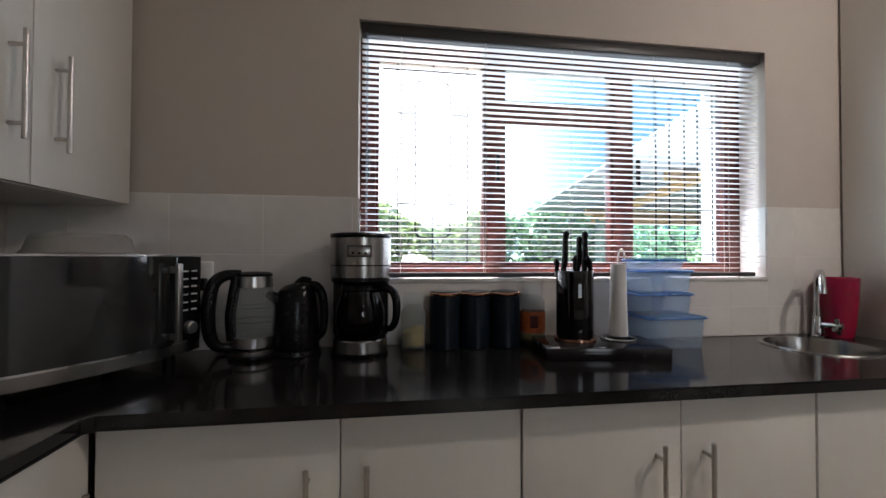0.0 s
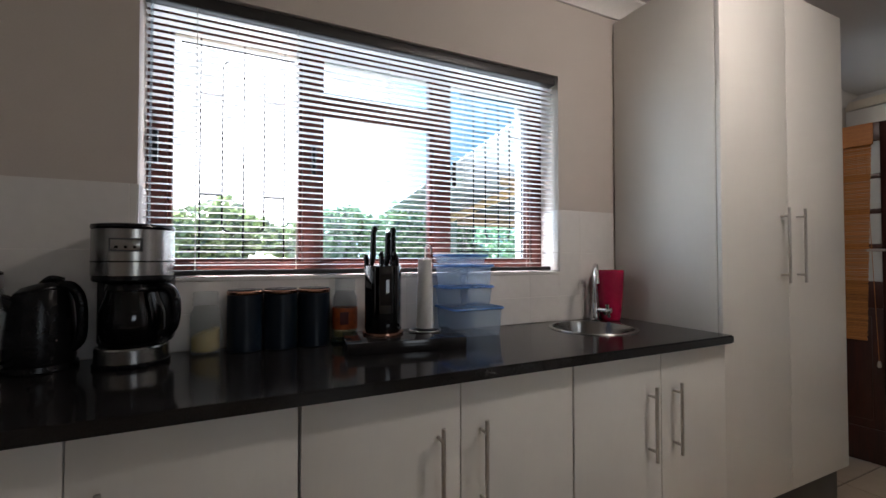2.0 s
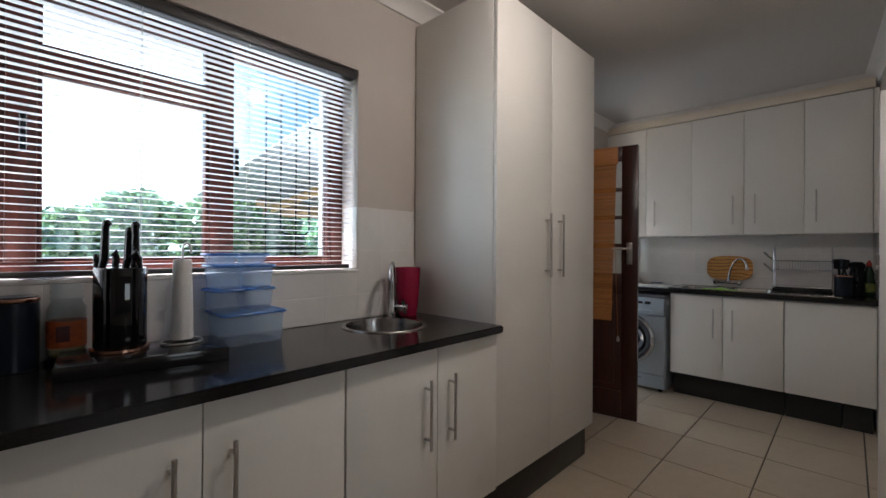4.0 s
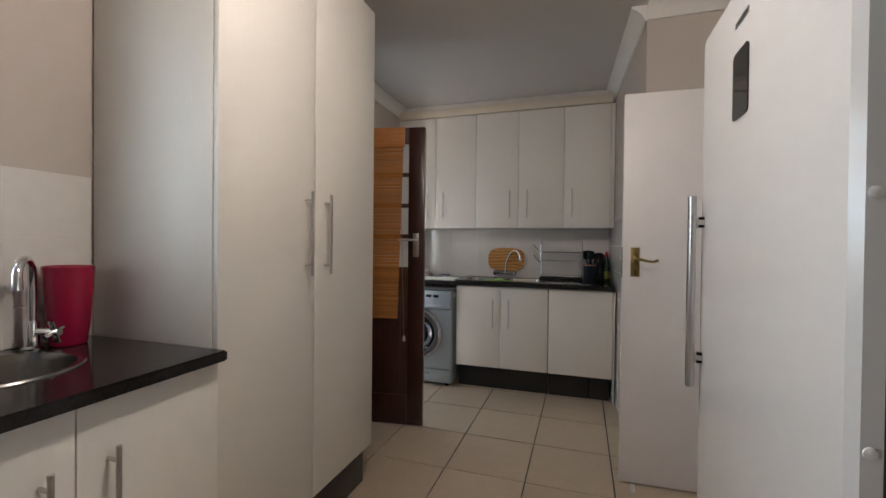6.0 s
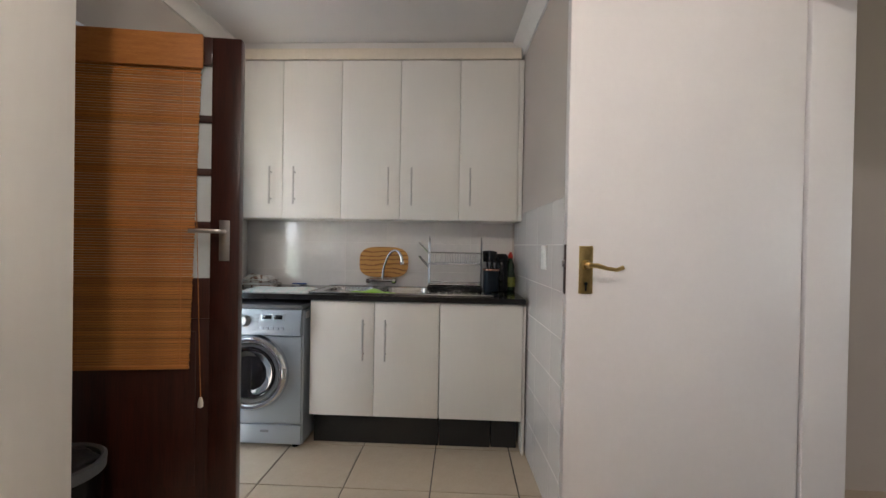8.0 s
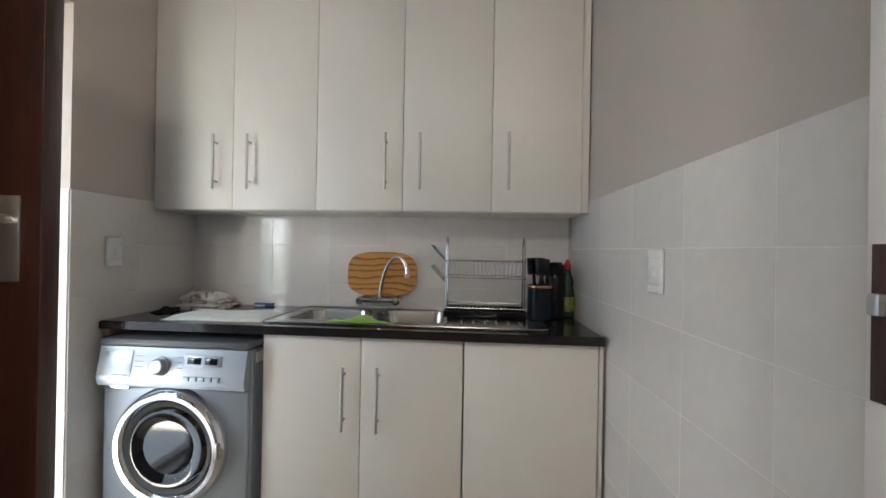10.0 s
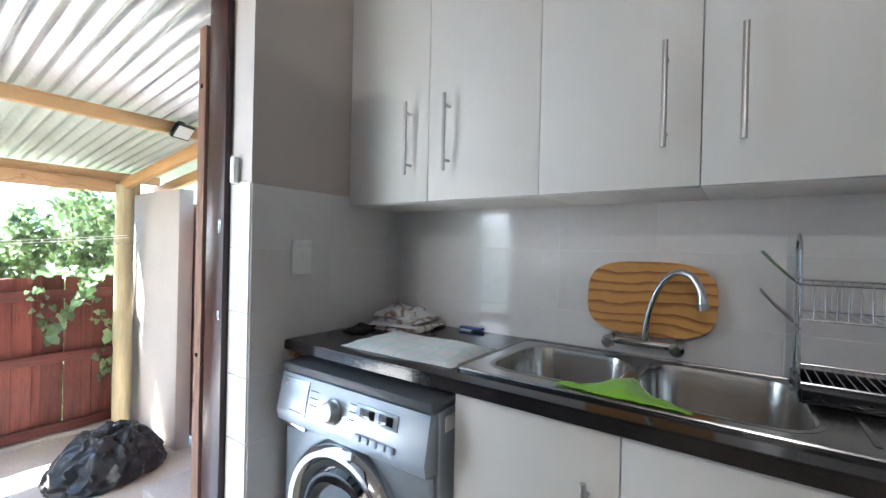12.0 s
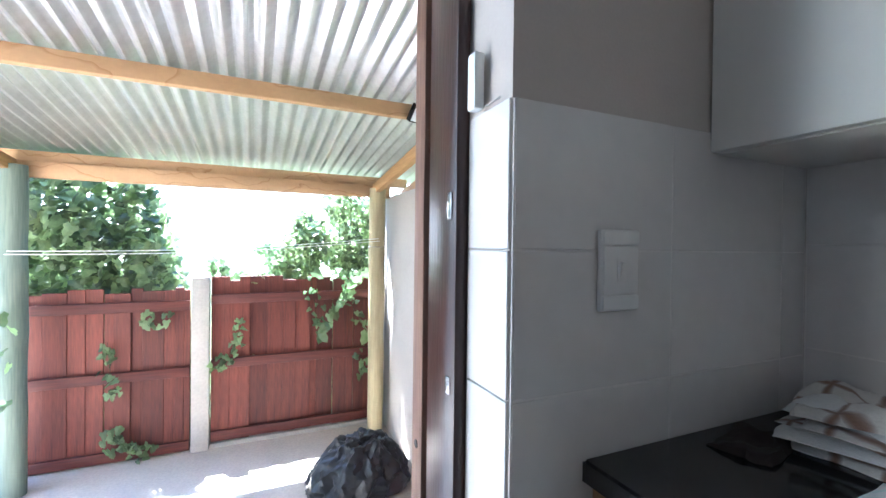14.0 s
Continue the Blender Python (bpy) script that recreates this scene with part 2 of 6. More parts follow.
def knotty(name, light, dark, stretch, scale, twist, rough, edge=0.62):
    """Pine with drawn-out growth rings: thin dark late wood between broad light bands."""
    m = mat(name, light, rough, vary=0.06, scale=5, fine=60, stretch=stretch, bump=0.0004)
    nd, ln = m.node_tree.nodes, m.node_tree.links
    p, mp = nd["Principled BSDF"], nd["Mapping"]
    src = p.inputs["Base Color"].links[0].from_socket
    wv, cr, mx = nd.new("ShaderNodeTexWave"), nd.new("ShaderNodeMapRange"), nd.new("ShaderNodeMix")
    wv.bands_direction, wv.wave_profile = "Z", "SAW"
    for key, v in (("Scale", scale), ("Distortion", twist), ("Detail", 3.0), ("Detail Scale", 1.1)):
        wv.inputs[key].default_value = v
    ln.new(mp.outputs[0], wv.inputs["Vector"])
    cr.inputs[1].default_value, cr.inputs[2].default_value = edge, 1.0
    ln.new(wv.outputs["Fac"], cr.inputs[0])
    mx.data_type = "RGBA"
    ln.new(cr.outputs[0], mx.inputs[0])
    ln.new(src, mx.inputs[6])
    mx.inputs[7].default_value = (*dark, 1)
    ln.new(mx.outputs[2], p.inputs["Base Color"])
    return m


M_PAINT = mat("greige_wall_paint", (0.51, 0.45, 0.405), 0.75, vary=0.03, scale=1.5, fine=180, bump=0.0006)
M_CEIL = mat("ceiling_paint", (0.62, 0.59, 0.56), 0.8, vary=0.03, scale=1.2, fine=120, bump=0.0005)
M_CORN = mat("cornice_paint", (0.76, 0.73, 0.69), 0.7, vary=0.03)
M_TRIM = mat("cream_trim_paint", (0.68, 0.60, 0.49), 0.6, vary=0.04)
M_TILE = mat("white_glazed_tile", (0.70, 0.665, 0.635), 0.09, vary=0.03, scale=3, fine=30, bump=0.0003, piece=0.03, rvary=0.03, spec=0.75)
M_GROUT = mat("wall_grout", (0.74, 0.70, 0.665), 0.85, vary=0.06, fine=120)
M_FLOOR = mat("cream_floor_tile", (0.53, 0.44, 0.335), 0.28, vary=0.10, scale=14, fine=90, bump=0.0004, piece=0.04, dark=(0.48, 0.39, 0.29))
M_FGROUT = mat("dark_floor_grout", (0.13, 0.115, 0.10), 0.9, vary=0.12, fine=90, bump=0.001)
M_CAB = mat("white_melamine", (0.735, 0.705, 0.655), 0.42, vary=0.012, scale=3, fine=70, stretch=(1, 1, 0.12), bump=0.0003)
M_PLINTH = mat("black_plinth", (0.02, 0.019, 0.018), 0.3, vary=0.1)
M_GRAN = mat("black_granite", (0.010, 0.009, 0.009), 0.11, vary=0.2, scale=14, fine=260, dark=(0.022, 0.020, 0.020), spec=0.48)
M_STEEL = mat("brushed_steel", (0.55, 0.54, 0.53), 0.28, 1.0, vary=0.05, scale=8, fine=120, stretch=(1, 1, 6))
M_DSTEEL = mat("dark_brushed_steel", (0.36, 0.35, 0.34), 0.24, 1.0, vary=0.06, scale=8, fine=120, stretch=(1, 1, 6))
M_SINK = mat("sink_steel", (0.37, 0.36, 0.345), 0.20, 1.0, vary=0.07, scale=5, fine=90, rvary=0.06)
M_BOWL = mat("brushed_bowl_steel", (0.52, 0.50, 0.475), 0.21, 1.0, vary=0.08, scale=5, fine=90, stretch=(1, 1, 8), rvary=0.05)
M_DCLOTH = mat("dark_brown_cloth", (0.030, 0.020, 0.016), 0.9, vary=0.15, fine=300, bump=0.001)
M_CHROME = mat("chrome", (0.72, 0.72, 0.73), 0.08, 1.0, vary=0.02)
M_NICKEL = mat("satin_nickel", (0.56, 0.53, 0.50), 0.34, 1.0, vary=0.04)
M_BRASS = mat("worn_brass", (0.55, 0.41, 0.17), 0.28, 1.0, vary=0.12, scale=30, fine=200)
M_COPPER = mat("copper", (0.60, 0.32, 0.22), 0.22, 1.0, vary=0.06)
M_BLACK = mat("black_plastic", (0.007, 0.007, 0.008), 0.26, vary=0.1, spec=0.28)
M_MATT = mat("black_enamel", (0.005, 0.010, 0.018), 0.28, vary=0.1, spec=0.35)
M_BGLASS = mat("black_glass", (0.006, 0.006, 0.007), 0.05, vary=0.05, coat=0.5)
M_MIRROR = mat("black_mirror_glass", (0.05, 0.05, 0.05), 0.03, 0.5, vary=0.03, coat=0.5)
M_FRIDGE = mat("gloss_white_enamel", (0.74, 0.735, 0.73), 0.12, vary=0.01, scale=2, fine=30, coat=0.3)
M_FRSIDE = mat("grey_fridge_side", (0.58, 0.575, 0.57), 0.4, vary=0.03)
M_RUBBER = mat("dark_gasket", (0.06, 0.06, 0.06), 0.6)
M_WDOOR = mat("white_door_paint", (0.735, 0.70, 0.695), 0.38, vary=0.015, scale=2, fine=60, bump=0.0003)
M_MAHOG = wood("dark_mahogany", (0.055, 0.013, 0.008), (0.016, 0.005, 0.004), "z", rough=0.28, coat=0.3)
M_WINRED = wood("red_brown_window_timber", (0.11, 0.021, 0.012), (0.045, 0.010, 0.006), "z", rough=0.35)
M_FRAME = wood("dark_door_frame", (0.055, 0.020, 0.016), (0.022, 0.010, 0.009), "z", rough=0.32)
M_POSTBR = wood("weathered_brown_timber", (0.27, 0.16, 0.12), (0.15, 0.085, 0.065), "z", rough=0.6)
M_BAMBOO = mat("bamboo_slat", (0.52, 0.22, 0.055), 0.55, dark=(0.30, 0.105, 0.022), scale=10, fine=120, stretch=(1, 1, 12), bump=0.001, piece=0.22)
M_VALANCE = mat("bamboo_valance", (0.48, 0.19, 0.045), 0.5, dark=(0.33, 0.11, 0.025), scale=8, fine=60, stretch=(1, 1, 10), bump=0.001)
M_SLAT = mat("aluminium_slat", (0.62, 0.61, 0.61), 0.38, 0.25, vary=0.03)
M_RAIL = mat("blind_rail", (0.035, 0.032, 0.032), 0.4)
M_CORD = mat("pale_cord", (0.5, 0.47, 0.42), 0.8)
M_JARGL = plastic("clear_jar_glass", (0.86, 0.89, 0.90), 0.14)
M_PANE = glass("window_pane", (0.97, 0.985, 1.0), thin=0.97)
# Cool glare over the middle and right panes, put into their tint.
M_GLAREPANE = glass("blue_glare_pane", (0.80, 0.92, 1.0), thin=0.97)
M_CLEAR = plastic("clear_plastic", (0.82, 0.90, 0.98), 0.20)
M_BLUE = plastic("blue_plastic_lid", (0.40, 0.66, 0.97), 0.38)
M_SMOKE = glass("smoky_carafe_glass", (0.45, 0.48, 0.52), 0.0, 0.8)
M_RED = mat("red_glazed_vase", (0.32, 0.006, 0.04), 0.22, vary=0.08, coat=0.3)
M_PAPER = mat("white_kitchen_paper", (0.76, 0.74, 0.72), 0.9, vary=0.04, fine=160, bump=0.001)
M_PASTA = mat("yellow_pasta", (0.50, 0.36, 0.10), 0.6, vary=0.2, scale=60, fine=200, bump=0.003)
M_LABEL = mat("orange_jar_label", (0.62, 0.13, 0.03), 0.5, vary=0.25, scale=40)
M_LABEL2 = mat("dark_red_label", (0.10, 0.012, 0.012), 0.5, vary=0.2, scale=40)
M_WHITEP = mat("white_plastic", (0.80, 0.785, 0.76), 0.35, vary=0.02)
M_WASH = mat("silver_washer_paint", (0.40, 0.45, 0.50), 0.33, 0.5, vary=0.02, scale=3, fine=150)
M_WASHTOP = mat("grey_washer_top", (0.105, 0.11, 0.12), 0.40, vary=0.04)
M_LINE = mat("grey_print", (0.24, 0.25, 0.27), 0.5)
M_GREEN = mat("lime_cloth", (0.28, 0.58, 0.025), 0.9, vary=0.08, fine=220, bump=0.001, sheen=0.3)
M_TOWEL = mat("white_towel", (0.74, 0.73, 0.70), 0.95, vary=0.05, scale=25, fine=240, bump=0.002, sheen=0.3)


def checked(name, base, line, pitch, width, rough=0.95):
    """Woven cloth with faint coloured lines both ways."""
    m = mat(name, base, rough, vary=0.06, scale=25, fine=240, bump=0.002, sheen=0.3)
    nd, ln = m.node_tree.nodes, m.node_tree.links
    p, co = nd["Principled BSDF"], nd["Texture Coordinate"]
    src = p.inputs["Base Color"].links[0].from_socket
    top = nd.new("ShaderNodeMath")
    top.operation = "MAXIMUM"
    for k, axis in enumerate("XY"):
        wv, r = nd.new("ShaderNodeTexWave"), nd.new("ShaderNodeMapRange")
        wv.bands_direction = axis
        for key, v in (("Scale", math.pi / (10 * pitch)), ("Distortion", 2.5), ("Detail", 2.0), ("Detail Scale", 2.0)):
            wv.inputs[key].default_value = v
        r.inputs[1].default_value, r.inputs[2].default_value = 1 - width, 1.0
        ln.new(co.outputs["Object"], wv.inputs["Vector"])
        ln.new(wv.outputs["Fac"], r.inputs[0])
        ln.new(r.outputs[0], top.inputs[k])
    mx = nd.new("ShaderNodeMix")
    mx.data_type = "RGBA"
    mx.inputs[7].default_value = (*line, 1)
    ln.new(top.outputs[0], mx.inputs[0])
    ln.new(src, mx.inputs[6])
    ln.new(mx.outputs[2], p.inputs["Base Color"])
    return m


M_TOWELG = checked("green_checked_mat", (0.80, 0.80, 0.78), (0.56, 0.72, 0.68), 0.075, 0.09)
M_CHECK = checked("brown_checked_towel", (0.68, 0.64, 0.58), (0.24, 0.14, 0.095), 0.055, 0.16)
M_PINE = knotty("pine_board", (0.58, 0.28, 0.065), (0.17, 0.045, 0.008), (1, 0.45, 1), 10, 6.0, 0.42, 0.60)
M_RACK = mat("rack_wire", (0.55, 0.55, 0.56), 0.18, 1.0, vary=0.03)
M_BOTTLE = mat("green_black_bottle", (0.014, 0.036, 0.016), 0.15, vary=0.1, coat=0.3)
M_LIME = mat("yellow_green_label", (0.22, 0.26, 0.05), 0.45, vary=0.25, scale=30)
M_REDCAP = mat("red_cap", (0.5, 0.03, 0.02), 0.4)
M_BLUEP = mat("blue_brush_plastic", (0.03, 0.09, 0.30), 0.4)
M_BAG = mat("black_bin_bag", (0.030, 0.030, 0.031), 0.30, vary=0.1, scale=9, fine=40, bump=0.006)
M_ZINC = mat("galvanised_sheet", (0.62, 0.63, 0.64), 0.38, 0.65, vary=0.10, scale=3, fine=26, rvary=0.1)
M_BEAM = knotty("raw_pine_beam", (0.53, 0.33, 0.17), (0.36, 0.19, 0.08), (0.7, 1, 1), 3, 14.0, 0.65, 0.88)
M_BEAMY = wood("raw_pine_rafter", (0.50, 0.30, 0.13), (0.33, 0.17, 0.06), "y", ring=5, rough=0.65)
M_POLE = wood("treated_pole", (0.47, 0.40, 0.24), (0.30, 0.25, 0.14), "z", ring=5, rough=0.7)
M_POLEG = wood("green_treated_pole", (0.20, 0.245, 0.195), (0.11, 0.145, 0.115), "z", ring=5, rough=0.7)
M_FENCE = wood("red_brown_fence_plank", (0.21, 0.054, 0.035), (0.075, 0.021, 0.016), "z", ring=7, rough=0.6, piece=0.35)
M_FRAIL = wood("red_brown_fence_rail", (0.15, 0.040, 0.029), (0.065, 0.019, 0.015), "x", ring=5, rough=0.6)
M_GATE = wood("faded_red_gate", (0.36, 0.15, 0.115), (0.24, 0.085, 0.065), "z", ring=5, rough=0.65, piece=0.15)
M_CONC = mat("pale_concrete", (0.50, 0.47, 0.43), 0.85, vary=0.10, scale=4, fine=60, bump=0.002, piece=0.05)
M_YARD = mat("concrete_paving", (0.62, 0.55, 0.46), 0.85, vary=0.12, scale=2.5, fine=60, bump=0.002)
M_PLASTER = mat("pale_outdoor_plaster", (0.44, 0.41, 0.385), 0.9, vary=0.07, scale=3, fine=90, bump=0.003)
M_LAWN = mat("dry_ground", (0.10, 0.11, 0.05), 0.95, vary=0.25, scale=0.6, fine=20, bump=0.01)
M_IVY = leaf_mat("ivy_leaf", (0.27, 0.34, 0.155), (0.095, 0.15, 0.06))
M_IVYV = leaf_mat("pale_ivy_leaf", (0.23, 0.33, 0.17), (0.14, 0.23, 0.09))
M_TWIG = mat("ivy_twig", (0.10, 0.06, 0.035), 0.8, vary=0.2)
M_LED = mat("floodlight_face", (0.75, 0.76, 0.78), 0.2, vary=0.02)
M_PIPE = mat("grey_conduit", (0.42, 0.42, 0.42), 0.5)
M_BINRIM = mat("grey_bin_rim", (0.14, 0.145, 0.15), 0.45)


# ---- the house ----
NORTH, DOORWALL, EAST, SOUTH, WEST, CEIL = 1.70, 1.828, 5.36, -0.165, -0.86, 2.56
OUT = 2.06
SKEW = math.atan2(0.083, 1.64)


def south(x):
    """The scullery's side wall stands a little askew."""
    return -0.2 + (x - 3.82) * math.tan(SKEW)


WX0, WX1, WZ0, WZ1 = 0.245, 1.913, 1.165, 2.108


def structure(name, bm, material, label, category):
    return solid(name, bm, material, label, category, kind="structure")


def house():
    bm = B()
    bx(bm, WEST - 0.2, WX0, NORTH, OUT, -0.4, CEIL)
    bx(bm, WX1, 3.3, NORTH, OUT, -0.4, CEIL)
    bx(bm, WX0, WX1, NORTH, OUT, -0.4, WZ0)
    bx(bm, WX0, WX1, NORTH, OUT, WZ1, CEIL)
    wn = structure("wall_north", bm, M_PAINT, "greige painted kitchen wall with a window over the worktop", "wall")
    bm = B()
    bx(bm, 3.3, 3.79, DOORWALL, OUT, -0.4, CEIL)
    bx(bm, 4.67, 5.66, DOORWALL, OUT, -0.4, CEIL)
    bx(bm, 3.79, 4.67, DOORWALL, OUT, 2.12, CEIL)
    bx(bm, 3.79, 4.67, DOORWALL, OUT, -0.4, -0.004)
    wd = structure("wall_back_door", bm, M_PAINT, "greige wall round the open back door", "wall")
    we = structure("wall_east", bx(B(), EAST, 5.66, -0.365, DOORWALL, -0.4, CEIL), M_PAINT, "greige wall behind the scullery sink", "wall")
    bm = B()
    prism(bm, [(3.82, -0.97), (3.97, -0.97), (3.97, -0.365), (EAST, -0.365), (EAST, south(EAST)), (3.82, south(3.82))], "z", -0.4, CEIL)
    ws = structure("wall_south_scullery", bm, M_PAINT, "greige scullery side wall, tiled to shoulder height", "wall")
    bm = B()
    bx(bm, 1.95, 2.90, -0.97, -0.85, -0.4, CEIL)
    bx(bm, 3.74, 3.82, -0.97, -0.85, -0.4, CEIL)
    bx(bm, 2.90, 3.74, -0.97, -0.85, 2.07, CEIL)
    structure("wall_passage", bm, M_PAINT, "greige wall with an inner doorway beside the fridge", "wall")
    bm = B()
    bx(bm, WEST - 0.2, WEST, -4.4, NORTH, -0.4, CEIL)
    structure("wall_west", bm, M_PAINT, "greige wall at the end of the kitchen", "wall")
    # Unseen wall; its window opening is added to admit light behind the kitchen.
    bm = B()
    bx(bm, WEST, 1.25, -4.4, -4.2, -0.4, CEIL)
    bx(bm, 2.45, 4.8, -4.4, -4.2, -0.4, CEIL)
    bx(bm, 1.25, 2.45, -4.4, -4.2, -0.4, 1.0)
    bx(bm, 1.25, 2.45, -4.4, -4.2, 2.1, CEIL)
    structure("wall_dining", bm, M_PAINT, "unseen greige wall of the next room with an added opening", "wall")
    structure("wall_dining_east", bx(B(), 4.6, 4.8, -4.2, -0.97, -0.4, CEIL), M_PAINT, "plain greige wall closing the next room", "wall")
    structure("wall_dining_step", bx(B(), 3.97, 4.6, -0.97, -0.365, -0.4, CEIL), M_PAINT, "plain greige wall behind the scullery", "wall")
    structure("ceiling", bx(B(), WEST - 0.2, 5.66, -4.4, OUT, CEIL, CEIL + 0.12), M_CEIL, "plain pale painted ceiling", "ceiling")
    bm = B()
    bx(bm, WEST, EAST, -0.365, OUT, -0.3, -0.006)
    bx(bm, WEST, 4.6, -0.97, -0.365, -0.3, -0.006)
    structure("floor_dining", bx(B(), WEST, 4.6, -4.2, -0.97, -0.3, 0.0), M_FLOOR, "cream floor of the next room", "floor")
    fl = structure("floor", bm, M_FGROUT, "cream ceramic floor tiles with dark grout", "floor")
    # coved cornice along the walls
    prof = [(0.0, 0.0), (0.0, -0.085), (0.012, -0.085), (0.02, -0.06), (0.045, -0.03), (0.065, -0.018), (0.078, -0.012), (0.078, 0.0)]

    def cove(name, wall, side, a0, a1, along):
        pts = [(wall + side * d, CEIL + z) for d, z in prof]
        structure(name, prism(B(), pts, along, a0, a1), M_CORN, "white coved plaster cornice", "cornice")
    cove("cornice_north", NORTH, -1, WEST, 3.3, "x")
    cove("cornice_back_door", DOORWALL, -1, 3.3, EAST, "x")
    pts = [(d, CEIL + z) for d, z in prof]
    sc = structure("cornice_scullery", prism(B(), pts, "x", 0.0, 1.538), M_CORN, "white coved plaster cornice", "cornice")
    sc.matrix_world = pose(3.82, -0.2, 0, 0, 0, math.degrees(SKEW))
    cove("cornice_recess", 3.82, -1, -0.85, -0.2, "y")
    cove("cornice_passage", -0.85, 1, 1.95, 3.82, "x")
    cove("cornice_west", WEST, 1, -4.2, NORTH, "y")
    return wn, wd, we, ws, fl


wall_n, wall_d, wall_e, wall_s, floor_ob = house()


# ---- the window ----
def window():
    win = thing("window_1", (1.07, 1.86, WZ0), "red-brown timber window with small top light behind a blind", "window", kind="structure")
    y0, y1 = 1.83, 1.90
    fr = B()
    bx(fr, WX0, WX0 + 0.06, y0, y1, WZ0, WZ1, 0.004)
    bx(fr, WX1 - 0.06, WX1, y0, y1, WZ0, WZ1, 0.004)
    bx(fr, WX0 + 0.06, WX1 - 0.06, y0, y1, WZ1 - 0.055, WZ1, 0.004)
    bx(fr, WX0 + 0.06, WX1 - 0.06, y0, y1, WZ0, WZ0 + 0.05, 0.004)
    part("window_frame", fr, M_WINRED, win)
    for a, b in ((0.752, 0.822), (1.312, 1.392)):
        part("mullion", bx(B(), a, b, y0 - 0.004, y1, WZ0 + 0.05, WZ1 - 0.055, 0.005), M_WINRED, win)
    part("transom", bx(B(), 0.822, 1.312, y0, y1, 1.815, 1.885, 0.005), M_WINRED, win)
    for a, b, c, d in ((WX0 + 0.06, 0.752, WZ0 + 0.05, WZ1 - 0.055), (0.822, 1.312, WZ0 + 0.05, 1.815), (0.822, 1.312, 1.885, WZ1 - 0.055), (1.392, WX1 - 0.06, WZ0 + 0.05, WZ1 - 0.055)):
        s = B()
        w = 0.013
        bx(s, a, a + w, y0 + 0.012, y1 - 0.012, c, d, 0.003)
        bx(s, b - w, b, y0 + 0.012, y1 - 0.012, c, d, 0.003)
        bx(s, a + w, b - w, y0 + 0.012, y1 - 0.012, c, c + w, 0.003)
        bx(s, a + w, b - w, y0 + 0.012, y1 - 0.012, d - w, d, 0.003)
        sash = part("sash", s, M_WINRED, win)
        pane = part("pane", bx(B(), a + w, b - w, 1.862, 1.866, c + w, d - w), M_PANE if a < 0.5 else M_GLAREPANE, sash)
        pane.visible_shadow = False
    for x in (0.275, 0.79, 1.40):
        st = B()
        cyl(st, (x, 1.825, 1.60), (x, 1.80, 1.60), 0.008)
        bx(st, x - 0.008, x + 0.008, 1.792, 1.806, 1.55, 1.66, 0.004)
        part("window_latch", st, M_BLACK, win, "black metal latch")
    sill = B()
    bx(sill, WX0, WX1, NORTH - 0.008, 1.83, WZ0 - 0.012, WZ0 + 0.002, 0.003)
    part("window_sill", sill, M_TILE, win, "white tiled sill")
    # bars outside the panes
    for m, g in ((0.544, 0.0745), (1.722, 0.0725)):
        bars = thing("burglar_bars", (m, 1.94, 1.2), "thin dark steel burglar bars with a rounded loop outside the pane", "burglar bars", "burglar bars at the window")
        for k in (-2, 0, 2):
            part("bar", cyl(B(), (m + k * g, 1.935, 1.22), (m + k * g, 1.935, WZ1 - 0.04), 0.0032, n=6), M_BLACK, bars)
        for z in (1.262, 2.04):
            part("crossbar", cyl(B(), (m - 0.215, 1.941, z), (m + 0.19, 1.941, z), 0.0032, n=6), M_BLACK, bars)
        loop = [(x, 1.941, z) for x, z in rrect(m - g, m + g, 1.329, 1.996, 0.03)]
        part("loop", tube(B(), loop, 0.0036, 6, True), M_BLACK, bars)
        for z in (1.471, 1.855):
            for k in (-1, 1):
                part("stub", cyl(B(), (m + k * g, 1.938, z), (m + k * 2 * g, 1.938, z), 0.0036, n=6), M_BLACK, bars)


window()


def blind():
    bl = thing("venetian_blind", (1.07, 1.735, WZ0), "open grey aluminium venetian blind with dark rails over the window", "blind")
    part("head_rail", bx(B(), WX0 + 0.006, WX1 - 0.006, 1.715, 1.765, WZ1 - 0.042, WZ1 - 0.002, 0.003), M_RAIL, bl, "dark head rail")
    part("bottom_rail", bx(B(), WX0 + 0.012, WX1 - 0.03, 1.722, 1.752, WZ0 + 0.006, WZ0 + 0.024, 0.004), M_RAIL, bl, "dark bottom rail")
    s = B()
    pts = [(1.737 + (k - 3) * 0.0046, 0.0022 * (1 - ((k - 3) / 3) ** 2)) for k in range(7)]
    prism(s, pts + [(y, z - 0.0005) for y, z in pts[::-1]], "x", WX0 + 0.01, WX1 - 0.01)
    me = finish("slat", s, M_SLAT)
    z, k = WZ0 + 0.04, 0
    while z < WZ1 - 0.05:
        ob = new("slat", me)
        under(ob, bl)
        ob.location = (0, 0, z)
        z += 0.0222
    for x in (0.40, 0.72, 1.07, 1.42, 1.76):
        for y in (1.724, 1.750):
            part("ladder_cord", cyl(B(), (x, y, WZ0 + 0.02), (x, y, WZ1 - 0.04), 0.0009, n=5), M_CORD, bl)
    part("tilt_wand", cyl(B(), (0.275, 1.712, 1.30), (0.275, 1.716, WZ1 - 0.04), 0.004, n=8), M_CLEAR, bl)


blind()


